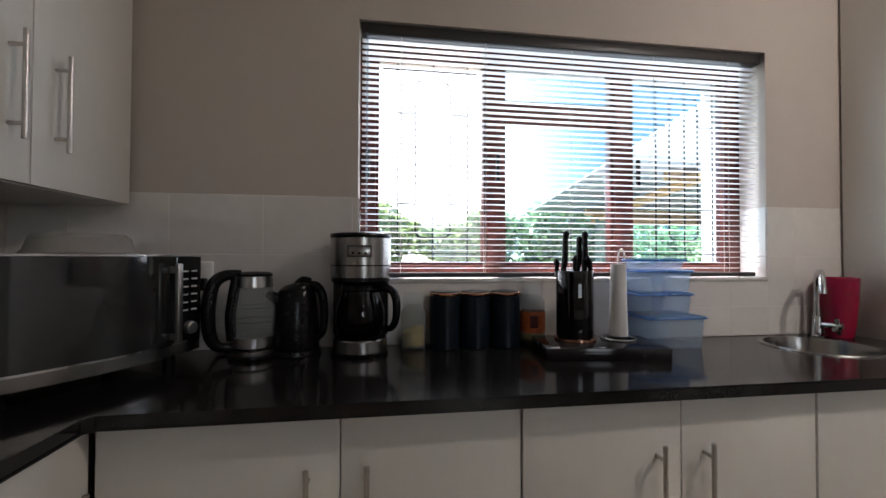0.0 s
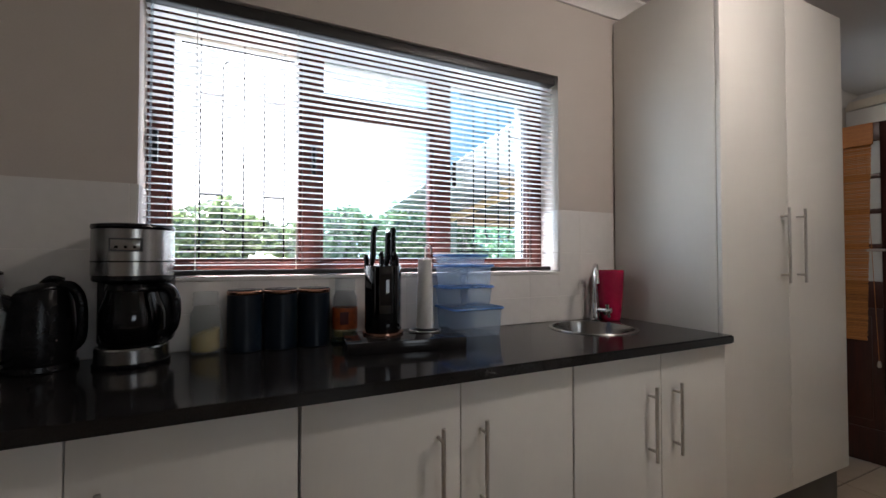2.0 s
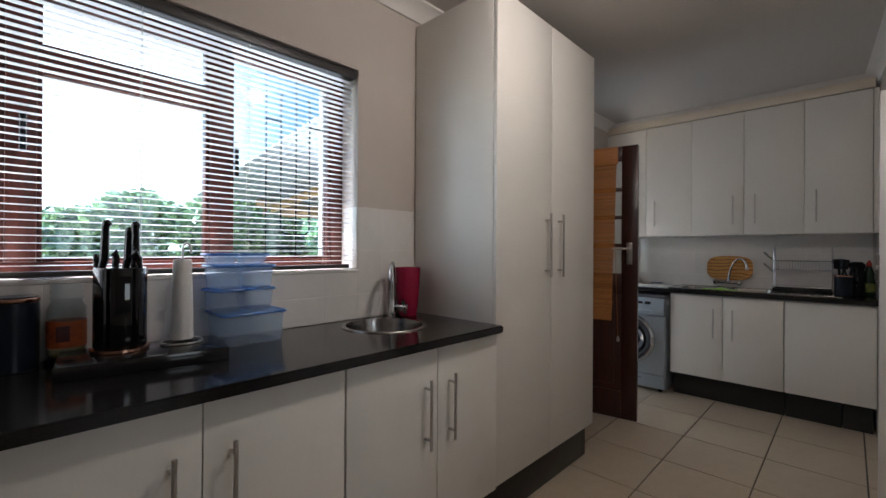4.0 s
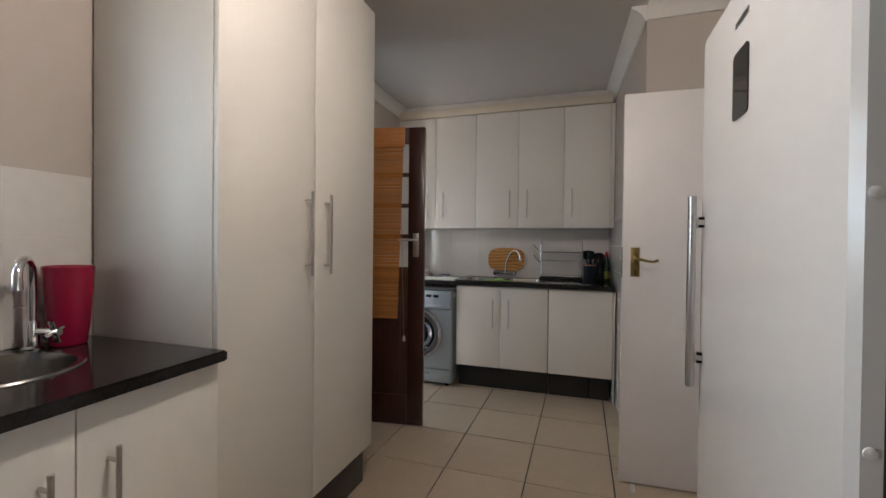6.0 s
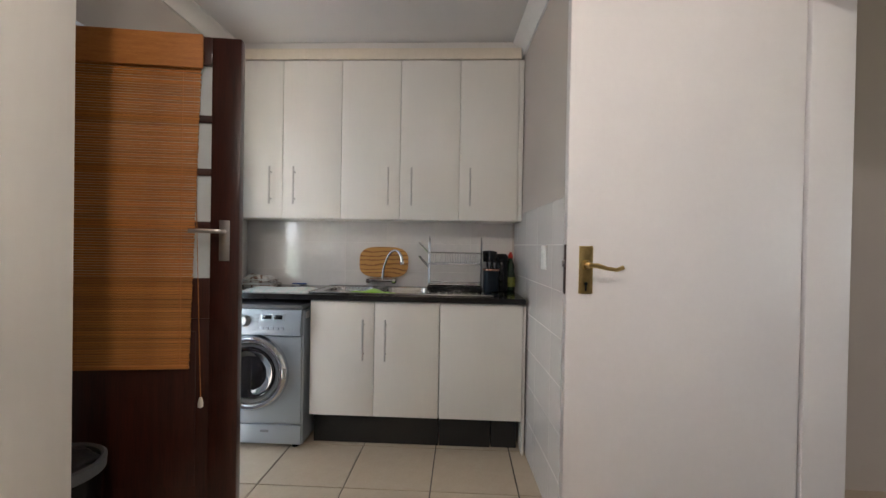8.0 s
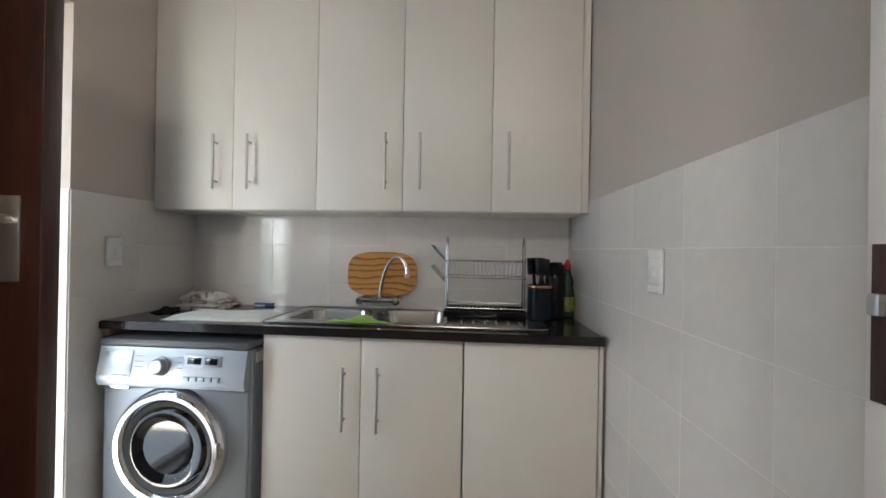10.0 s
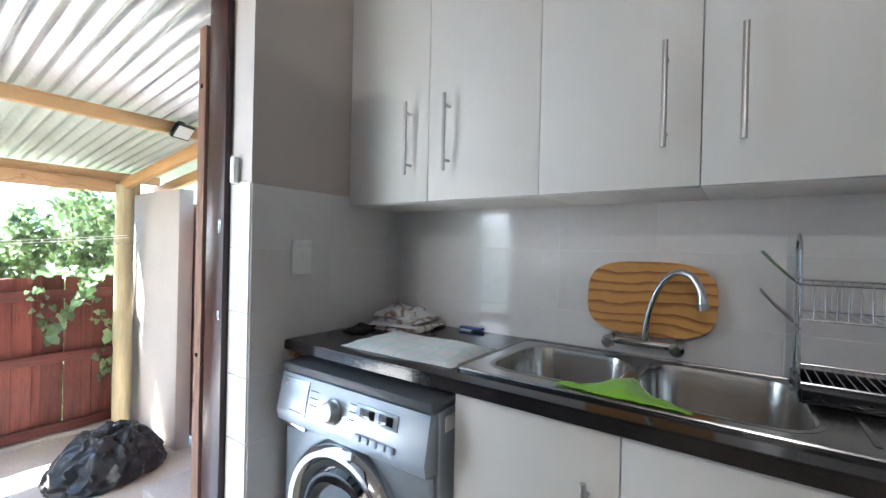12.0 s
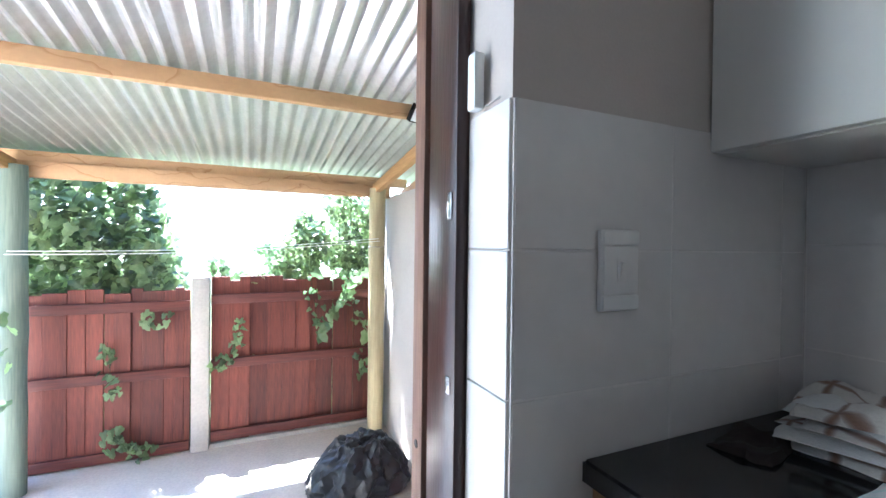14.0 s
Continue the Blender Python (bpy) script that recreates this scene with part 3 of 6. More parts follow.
# ---- cabinets ----
def bar_handle(bm, p0, p1, off, r=0.006):
    """A bar from p0 to p1, held off its door by two posts; off points from the bar back to the door."""
    p0, p1, off = Vector(p0), Vector(p1), Vector(off)
    cyl(bm, p0, p1, r, n=12)
    d = (p1 - p0).normalized()
    for q in (p0 + d * 0.035, p1 - d * 0.035):
        cyl(bm, q, q + off, r * 0.8, n=10)
    return bm


def unit(name, label, group, face, box, doors, handles, hz, carcass=M_CAB, gap=0.0015):
    """A cabinet. face: '-y', '-x' or '+x'; box: x0 x1 y0 y1 z0 z1 with the doors' fronts at its face; doors: spans along the face;
    handles: one place along the face per door, or None; hz: the handle's lower and upper end."""
    x0, x1, y0, y1, z0, z1 = box
    ob = thing(name, ((x0 + x1) / 2, (y0 + y1) / 2, z0), label, "cabinet", group)
    t = 0.018
    if face == "-y":
        part("body", bx(B(), x0, x1, y0 + t + 0.003, y1, z0, z1, 0.001), carcass, ob)
    elif face == "-x":
        part("body", bx(B(), x0 + t + 0.003, x1, y0, y1, z0, z1, 0.001), carcass, ob)
    else:
        part("body", bx(B(), x0, x1 - t - 0.003, y0, y1, z0, z1, 0.001), carcass, ob)
    for (a, b), h in zip(doors, handles):
        a, b = a + gap, b - gap
        off = 0.034
        if face == "-y":
            d = part("door", bx(B(), a, b, y0, y0 + t, z0 + 0.002, z1 - 0.004, 0.0022), M_CAB, ob)
            ends = ((h, y0 - off, hz[0]), (h, y0 - off, hz[1]), (0, off, 0)) if h is not None else None
        elif face == "-x":
            d = part("door", bx(B(), x0, x0 + t, a, b, z0 + 0.002, z1 - 0.004, 0.0022), M_CAB, ob)
            ends = ((x0 - off, h, hz[0]), (x0 - off, h, hz[1]), (off, 0, 0)) if h is not None else None
        else:
            d = part("door", bx(B(), x1 - t, x1, a, b, z0 + 0.002, z1 - 0.004, 0.0022), M_CAB, ob)
            ends = ((x1 + off, h, hz[0]), (x1 + off, h, hz[1]), (-off, 0, 0)) if h is not None else None
        if ends:
            part("handle", bar_handle(B(), *ends), M_NICKEL, d, "satin nickel bar handle")
    return ob


KF = 1.145     # fronts of the kitchen doors
G1 = "base cabinets under the window"
unit("base_cabinet", "white base cabinet with two plain doors under the worktop", G1, "-y", (-0.262, 0.664, KF, 1.69, 0.2, 0.896), ((-0.262, 0.24), (0.24, 0.664)), (0.17, 0.30), (0.53, 0.785))
unit("base_cabinet", "white base cabinet with two plain doors under the worktop", G1, "-y", (0.668, 1.488, KF, 1.69, 0.2, 0.896), ((0.668, 1.088), (1.088, 1.488)), (1.02, 1.152), (0.53, 0.785))
unit("sink_cabinet", "white base cabinet with two plain doors under the round sink", G1, "-y", (1.492, 2.268, KF, 1.69, 0.2, 0.896), ((1.492, 1.895), (1.895, 2.268)), (1.83, 1.96), (0.53, 0.785))
unit("corner_cabinet", "white base cabinet with plain doors under the microwave", G1, "+x", (-0.85, -0.268, 0.3, 1.16, 0.2, 0.896), ((0.3, 0.70), (0.70, 1.14)), (0.62, 1.075), (0.53, 0.785))
unit("pantry_cupboard", "tall white pantry cupboard with two full-height doors", "", "-y", (2.272, 3.265, 1.155, 1.69, 0.2, 2.445), ((2.272, 2.757), (2.757, 3.265)), (2.694, 2.824), (1.12, 1.45))
unit("wall_cabinet", "white wall cabinet with plain doors above the microwave", "", "+x", (-0.855, -0.487, 0.49, 1.675, 1.413, 2.42), ((0.49, 0.885), (0.885, 1.278), (1.278, 1.675)), (0.83, 1.213, 1.35), (1.506, 1.752))
G2 = "wall cabinets above the scullery sink"
ys = (1.825, 1.445, 1.053, 0.664, 0.277, -0.10)
for i, (hs) in enumerate((1.52, 1.36, 0.737, 0.585, 0.207)):
    unit("wall_cabinet", "white wall cabinet with one plain door and bar handle", G2, "-x", (5.065, EAST - 0.004, ys[i + 1] + 0.0005, ys[i] - 0.0005, 1.398, 2.44), ((ys[i + 1], ys[i]),), (hs,), (1.49, 1.735), gap=0.0011)
structure("cabinet_trim", bx(B(), 5.055, 5.078, -0.11, DOORWALL - 0.004, 2.442, 2.512, 0.004), M_TRIM, "cream trim strip along the top of the wall cabinets", "trim")
structure("cabinet_filler", bx(B(), 5.072, EAST - 0.005, -0.131, -0.1015, 1.40, 2.438, 0.002), M_CAB, "white filler strip between wall cabinet and side wall", "trim")
structure("bulkhead", bx(B(), 5.082, EAST - 0.001, -0.112, DOORWALL - 0.002, 2.442, CEIL - 0.001), M_CEIL, "painted bulkhead between wall cabinets and ceiling", "bulkhead")
unit("sink_cabinet", "white base cabinet with two doors under the double sink", "scullery base cabinets", "-x", (4.825, 5.34, 0.378, 1.158, 0.2, 0.896), ((0.768, 1.158), (0.378, 0.768)), (0.83, 0.698), (0.545, 0.788), gap=0.0012)
unit("base_cabinet", "white base cabinet with one plain door and no handle", "scullery base cabinets", "-x", (4.825, 5.34, -0.116, 0.374, 0.2, 0.896), ((-0.116, 0.374),), (None,), (0.5, 0.7))


def plinth(name, x0, x1, y0, y1, label):
    structure(name, bx(B(), x0, x1, y0, y1, 0.0, 0.198, 0.002), M_PLINTH, label, "plinth")


plinth("plinth_kitchen", -0.30, 2.27, 1.215, 1.60, "black gloss plinth under the kitchen cabinets")
plinth("plinth_corner", -0.80, -0.36, 0.3, 1.21, "black gloss plinth under the corner cabinet")
plinth("plinth_pantry", 2.275, 3.255, 1.20, 1.60, "black gloss plinth under the pantry cupboard")
plinth("plinth_sink", 4.915, 5.3, 0.378, 1.158, "black gloss plinth under the sink cabinet")
plinth("plinth_scullery", 4.915, 5.3, 0.06, 0.372, "black gloss plinth under the scullery cabinet")
plinth("plinth_end", 4.92, 5.3, -0.10, 0.054, "black gloss plinth piece at the wall")
structure("end_panel", bx(B(), 4.83, 5.3, -0.134, -0.119, 0.0, 0.89, 0.002), M_CAB, "white end panel beside the scullery cabinet", "trim")


def hole(target, cutter_bm):
    """Cuts the cutter's shape out of a mesh object for good."""
    me = bpy.data.meshes.new("cutter")
    bmesh.ops.recalc_face_normals(cutter_bm, faces=cutter_bm.faces)
    cutter_bm.to_mesh(me)
    cutter_bm.free()
    cut = bpy.data.objects.new("cutter", me)
    scene.collection.objects.link(cut)
    md = target.modifiers.new("cut", "BOOLEAN")
    md.operation, md.object, md.solver = "DIFFERENCE", cut, "EXACT"
    dg = bpy.context.evaluated_depsgraph_get()
    done = bpy.data.meshes.new_from_object(target.evaluated_get(dg))
    target.modifiers.clear()
    target.data = done
    bpy.data.objects.remove(cut)


TOP = 0.93
bm = B()
prism(bm, [(WEST + 0.003, 0.25), (-0.25, 0.25), (-0.25, 1.085), (-0.235, 1.10), (2.268, 1.112), (2.268, NORTH - 0.003), (WEST + 0.003, NORTH - 0.003)], "z", 0.898, TOP)
bmesh.ops.bevel(bm, geom=[e for e in bm.edges if all(abs(v.co.z - TOP) < 1e-4 for v in e.verts) or all(abs(v.co.z - 0.898) < 1e-4 for v in e.verts)], offset=0.004, segments=2, affect="EDGES")
worktop = solid("worktop", bm, M_GRAN, "polished black granite worktop along the window", "worktop")
SINKC = (1.905, 1.48)
hole(worktop, cyl(B(), (*SINKC, 0.8), (*SINKC, 1.0), 0.170, n=48))
bm = B()
prism(bm, [(4.795, -0.128), (EAST - 0.003, -0.110), (EAST - 0.003, DOORWALL - 0.003), (4.795, DOORWALL - 0.003)], "z", 0.898, TOP)
bmesh.ops.bevel(bm, geom=[e for e in bm.edges if all(abs(v.co.z - TOP) < 1e-4 for v in e.verts)], offset=0.004, segments=2, affect="EDGES")
worktop2 = solid("worktop", bm, M_GRAN, "polished black granite worktop round the double sink", "worktop")
for ob in [o for o in scene.objects if o.name.startswith("body") and o.parent and o.parent.name.startswith("sink_cabinet")]:
    c = ob.parent.location
    if c.x > 4.5:
        hole(ob, bx(B(), 4.908, 5.297, 0.452, 1.158, 0.72, 1.0))
    elif c.x > 1.4 and c.y > 1.0:
        hole(ob, bx(B(), SINKC[0] - 0.18, SINKC[0] + 0.18, SINKC[1] - 0.18, SINKC[1] + 0.18, 0.72, 1.0))
hole(worktop2, bx(B(), 4.905, 5.30, 0.45, 1.16, 0.8, 1.0))


# ---- doors ----
def white_door():
    # stands open against the recess wall
    m = Matrix.Translation((3.728, -0.826, 0.0)) @ pose(0, 0, 0, 0, 0, 92.0)
    ob = thing("door_1", (3.728, -0.826, 0.01), "white painted flush inner door standing wide open", "door", kind="structure")
    leaf = part("leaf", obx(B(), m @ Matrix.Translation((0.372, 0.0, 1.025)), 0.744, 0.040, 2.03, 0.002), M_WDOOR, ob)
    f = 0.0225
    b = B()
    obx(b, m @ Matrix.Translation((0.684, f, 1.166)), 0.044, 0.005, 0.152, 0.0015)
    part("lock_plate", b, M_BRASS, leaf, "worn brass lock plate")
    b = B()
    c = m @ Vector((0.684, f + 0.003, 1.182))
    n = (m.to_3x3() @ Vector((0, 1, 0)))
    u = (m.to_3x3() @ Vector((-1, 0, 0)))
    cyl(b, c, c + n * 0.012, 0.016, 0.012)
    tube(b, [c + n * 0.01, c + n * 0.045, c + n * 0.048 + u * 0.02, c + n * 0.046 + u * 0.05 - Vector((0, 0, 0.008)), c + n * 0.044 + u * 0.08 - Vector((0, 0, 0.012)), c + n * 0.044 + u * 0.10 - Vector((0, 0, 0.004))], [0.009, 0.008, 0.008, 0.006, 0.006, 0.007], 10)
    part("door_handle", b, M_BRASS, leaf, "scrolled brass lever handle")
    b = B()
    cyl(b, m @ Vector((0.684, f + 0.0025, 1.122)), m @ Vector((0.684, f + 0.0045, 1.122)), 0.006, n=12)
    obx(b, m @ Matrix.Translation((0.684, f + 0.0035, 1.110)), 0.006, 0.002, 0.022)
    part("keyhole", b, M_BLACK, leaf)
    part("latch_plate", obx(B(), m @ Matrix.Translation((0.7445, 0, 1.166)), 0.003, 0.024, 0.16, 0.0005), M_FRAME, leaf, "dark lock forend")
    part("latch_bolt", obx(B(), m @ Matrix.Translation((0.75, 0.0, 1.185)), 0.012, 0.014, 0.022, 0.002), M_STEEL, leaf)
    b = B()
    cyl(b, (3.62, -0.14, 0.0), (3.62, -0.14, 0.035), 0.013, 0.011, 14)
    part("door_stop", b, M_WHITEP, ob, "small white floor stop")
    # white frame of the doorway
    fr = thing("door_frame_inner", (3.3, -0.96, 0), "white painted inner door frame", "door frame", kind="structure")
    for x0, x1 in ((2.902, 2.94), (3.70, 3.738)):
        part("jamb", bx(B(), x0, x1, -0.97, -0.835, 0, 2.066, 0.004), M_WDOOR, fr)
    part("head", bx(B(), 2.94, 3.70, -0.97, -0.835, 2.03, 2.066, 0.004), M_WDOOR, fr)
    part("architrave", bx(B(), 3.739, 3.80, -0.848, -0.828, 0, 2.11, 0.005), M_WDOOR, fr)
    part("architrave", bx(B(), 2.84, 2.901, -0.848, -0.828, 0, 2.11, 0.005), M_WDOOR, fr)
    part("architrave", bx(B(), 2.84, 3.80, -0.848, -0.828, 2.112, 2.17, 0.005), M_WDOOR, fr)


white_door()


def back_door():
    hinge, free = Vector((3.86, 1.925, 0)), Vector((3.985, 1.142, 0))
    d = (free - hinge).normalized()
    ang = math.degrees(math.atan2(d.y, d.x))
    m = Matrix.Translation(hinge) @ pose(0, 0, 0, 0, 0, ang)   # local x along the leaf, -y towards the kitchen
    W = (free - hinge).length
    ob = thing("door_2", (3.86, 1.925, 0.01), "dark mahogany back door with glazed upper half, standing open", "door", kind="structure")

    def b_(x0, x1, y0, y1, z0, z1, bev=0.003):
        return obx(B(), m @ Matrix.Translation(((x0 + x1) / 2, (y0 + y1) / 2, (z0 + z1) / 2)), x1 - x0, y1 - y0, z1 - z0, bev)
    h = 0.022
    part("stile", b_(0, 0.11, -h, h, 0.01, 2.04), M_MAHOG, ob)
    stile = part("stile", b_(W - 0.11, W, -h, h, 0.01, 2.04), M_MAHOG, ob)
    for z0, z1 in ((0.01, 0.21), (0.93, 1.09), (1.93, 2.04)):
        part("rail", b_(0.11, W - 0.11, -h, h, z0, z1), M_MAHOG, ob)
    for z in (1.30, 1.51, 1.72):
        part("glazing_bar", b_(0.11, W - 0.11, -h * 0.7, h * 0.7, z - 0.014, z + 0.014), M_MAHOG, ob)
    for k, (z0, z1) in enumerate(((1.09, 1.286), (1.314, 1.496), (1.524, 1.706), (1.734, 1.93))):
        part("pane", b_(0.11, W - 0.11, -0.003, 0.003, z0, z1, 0), M_FROST, ob, "pale obscured glass pane")
    part("panel", b_(0.11, W - 0.11, -0.012, 0.012, 0.21, 0.93, 0.006), M_MAHOG, ob)
    part("panel_moulding", b_(0.16, W - 0.16, -0.018, 0.018, 0.26, 0.88, 0.008), M_MAHOG, ob)
    s = -1      # the kitchen side
    part("lock_plate", b_(W - 0.075, W - 0.035, s * (h + 0.004), s * h, 1.16, 1.32, 0.002) if s > 0 else b_(W - 0.075, W - 0.035, -h - 0.005, -h, 1.16, 1.32, 0.002), M_STEEL, stile, "satin steel lock plate")
    c = m @ Vector((W - 0.055, -h - 0.005, 1.275))
    n, u = m.to_3x3() @ Vector((0, -1, 0)), m.to_3x3() @ Vector((-1, 0, 0))
    b = B()
    tube(b, [c, c + n * 0.045, c + n * 0.05 + u * 0.015, c + n * 0.05 + u * 0.11], [0.009, 0.009, 0.0085, 0.008], 10)
    part("door_handle", b, M_STEEL, stile, "satin steel lever handle")
    # bamboo blind on the kitchen side
    bl = thing("bamboo_blind", tuple(m @ Vector((W / 2, -h - 0.02, 0.75))), "honey-brown woven bamboo roll blind hung on the back door", "blind")
    x0, x1 = 0.02, W - 0.145
    y = -h - 0.012
    nmax = 118
    z0, z1 = 0.745, 1.93
    st = (z1 - z0) / nmax
    me = finish("bamboo_strip", obx(B(), Matrix(), x1 - x0, 0.003, st * 0.86, 0.0008), M_BAMBOO)
    rng = random.Random(4)
    for k in range(nmax):
        o = new("bamboo_strip", me)
        o.parent = bl
        o.matrix_parent_inverse = Matrix.Translation(-bl.location)
        o.matrix_basis = m @ Matrix.Translation(((x0 + x1) / 2 + 0.028 * (z0 + (k + 0.5) * st - 1.9) + rng.uniform(-0.002, 0.002), y + rng.uniform(-0.0008, 0.0008), z0 + (k + 0.5) * st)) @ pose(0, 0, 0, 0, rng.uniform(-0.12, 0.12), 0)
    part("valance", b_(x0 - 0.005, x1 + 0.012, y - 0.02, y - 0.008, 1.905, 2.035, 0.003), M_VALANCE, bl)
    part("hem", b_(x0 - 0.032, x1 - 0.032, y - 0.006, y + 0.006, 0.735, 0.75, 0.003), M_VALANCE, bl)
    for x in (0.16, W - 0.21):
        part("cord", cyl(B(), m @ Vector((x, y - 0.004, 0.75)), m @ Vector((x, y - 0.004, 1.91)), 0.0016, n=6), M_VALANCE, bl)
    b = B()
    tube(b, [m @ Vector((W - 0.17, y - 0.006, 1.9)), m @ Vector((W - 0.15, y - 0.01, 1.3)), m @ Vector((W - 0.13, y - 0.012, 0.70)), m @ Vector((W - 0.128, y - 0.01, 0.62))], 0.0015, 6)
    part("pull_cord", b, M_VALANCE, bl)
    b = B()
    lathe(b, m @ Vector((W - 0.128, y - 0.01, 0.585)), [(0.004, 0.0), (0.010, 0.004), (0.010, 0.02), (0.005, 0.04)], 12)
    part("cord_toggle", b, M_CORD, bl)
    # frame in the wall
    fr = thing("door_frame_back", (4.22, 1.93, 0), "dark varnished back door frame with strike plates", "door frame", kind="structure")
    ja = B()
    bx(ja, 4.645, 4.668, 1.945, 2.058, -0.02, 2.06, 0.003)
    jamb = part("jamb", ja, M_FRAME, fr)
    part("jamb", bx(B(), 3.792, 3.85, 1.945, 2.058, -0.02, 2.06, 0.004), M_FRAME, fr)
    hd = B()
    bx(hd, 3.792, 4.668, 1.945, 2.058, 2.062, 2.118, 0.004)
    part("head", hd, M_FRAME, fr)
    part("threshold", bx(B(), 3.852, 4.643, 1.95, 2.075, -0.05, 0.012, 0.004), M_FRAME, fr)
    for z, hh in ((1.30, 0.022), (1.012, 0.014)):
        part("strike_plate", bx(B(), 4.6425, 4.6455, 1.958, 1.974, z - hh, z + hh, 0.001), M_DSTEEL, jamb, "small worn steel strike plate")
    # weathered timber outside the frame
    p = thing("timber_post", (4.668, 2.10, -0.4), "weathered brown timber upright fixed outside the back door", "post")
    part("upright", bx(B(), 4.642, 4.695, 2.076, 2.126, -0.4, 1.985, 0.004), M_POSTBR, p)
    for z in (1.78, 0.86):
        part("bolt_hole", cyl(B(), (4.644, 2.10, z), (4.6405, 2.10, z), 0.008, n=12), M_BLACK, p)


M_FROST = mat("obscured_glass", (0.62, 0.66, 0.66), 0.35, vary=0.02, trans=0.0, coat=0.4)
back_door()


# ---- assumed ceiling lamp, out of view ----
cl = thing("ceiling_light", (LAMP[0], LAMP[1], CEIL), "assumed small plain white ceiling lamp holder, out of view", "ceiling light")
part("base_plate", lathe(B(), (LAMP[0], LAMP[1], CEIL), [(0.05, -0.018), (0.055, -0.012), (0.055, 0.0)], 28), M_WHITEP, cl)
part("lamp_holder", lathe(B(), (LAMP[0], LAMP[1], CEIL), [(0.018, -0.045), (0.022, -0.04), (0.022, -0.016)], 20), M_WHITEP, cl)


# ---- fridge ----
def fridge():
    x0, x1, y0 = 1.957, 2.685, -0.207
    ob = thing("fridge", (2.36, -0.5, 0), "tall gloss white upright fridge with a steel bar handle", "fridge")
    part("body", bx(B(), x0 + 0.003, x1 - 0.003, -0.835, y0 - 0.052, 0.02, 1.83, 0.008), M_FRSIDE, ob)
    part("gasket", bx(B(), x0 + 0.012, x1 - 0.012, y0 - 0.052, y0 - 0.036, 0.08, 1.82, 0.004), M_RUBBER, ob)
    d = B()
    prof = rrect(x0, x1, 0.06, 1.845, 0.018)
    lo = [d.verts.new((x, y0 - 0.036, z)) for x, z in prof]
    n = len(prof)
    mid = [d.verts.new((x, y0 - 0.012, z)) for x, z in prof]
    cx, cz = (x0 + x1) / 2, 0.95
    fr = [d.verts.new((x + (0.012 if x < cx else -0.012), y0, z + (0.012 if z < cz else -0.012))) for x, z in prof]
    for r0, r1 in ((lo, mid), (mid, fr)):
        for j in range(n):
            d.faces.new((r0[j], r0[(j + 1) % n], r1[(j + 1) % n], r1[j]))
    d.faces.new(lo[::-1])
    d.faces.new(fr)
    door = part("door", d, M_FRIDGE, ob)
    h = B()
    cyl(h, (2.646, y0 + 0.031, 0.852), (2.646, y0 + 0.031, 1.392), 0.0112, n=24)
    handle = part("handle", h, M_STEEL, door, "brushed steel bar handle")
    for z in (0.935, 1.318):
        part("bracket", bx(B(), 2.641, 2.651, y0, y0 + 0.023, z - 0.014, z + 0.014, 0.002), M_STEEL, handle)
        clips = B()
        for dz in (-0.011, 0.011):
            bx(clips, 2.6395, 2.6525, y0 + 0.001, y0 + 0.016, z + dz - 0.004, z + dz + 0.004, 0.001)
        part("clip", clips, M_BLACK, handle, "dark clips of the handle bracket")
    part("display", prism(B(), rrect(2.325, 2.418, 1.535, 1.685, 0.012), "y", y0, y0 + 0.003), M_BGLASS, door, "black glass display panel")
    part("badge", bx(B(), 2.33, 2.41, y0, y0 + 0.002, 1.745, 1.758, 0.0005), M_STEEL, door, "small grey badge")
    for z in (0.99, 1.32):
        part("screw_cap", lathe(B(), (x0 - 0.0005, y0 - 0.022, z), [(0.008, -0.004), (0.008, 0.002), (0.004, 0.004)], 14, pose(0, 0, 0, 0, -90, 0)), M_WHITEP, door)
    for x in (x0 + 0.06, x1 - 0.06):
        part("foot", cyl(B(), (x, -0.35, 0.0), (x, -0.35, 0.03), 0.02, n=14), M_BLACK, ob)


fridge()


# ---- kitchen worktop things ----
def round_sink():
    x, y = SINKC
    ob = thing("round_sink", (x, y, TOP), "round stainless steel prep bowl set in the worktop", "sink")
    part("bowl", lathe(B(), (x, y, 0), [(0.03, 0.80), (0.11, 0.803), (0.140, 0.815), (0.155, 0.85), (0.162, 0.91), (0.167, TOP + 0.003), (0.183, TOP + 0.005), (0.186, TOP + 0.0005), (0.168, TOP - 0.002), (0.158, 0.85), (0.15, 0.80), (0.03, 0.79)], 48, cap=False), M_SINK, ob)
    part("drain", lathe(B(), (x, y, 0), [(0.036, 0.798), (0.036, 0.804), (0.028, 0.805), (0.02, 0.801)], 24), M_CHROME, ob)


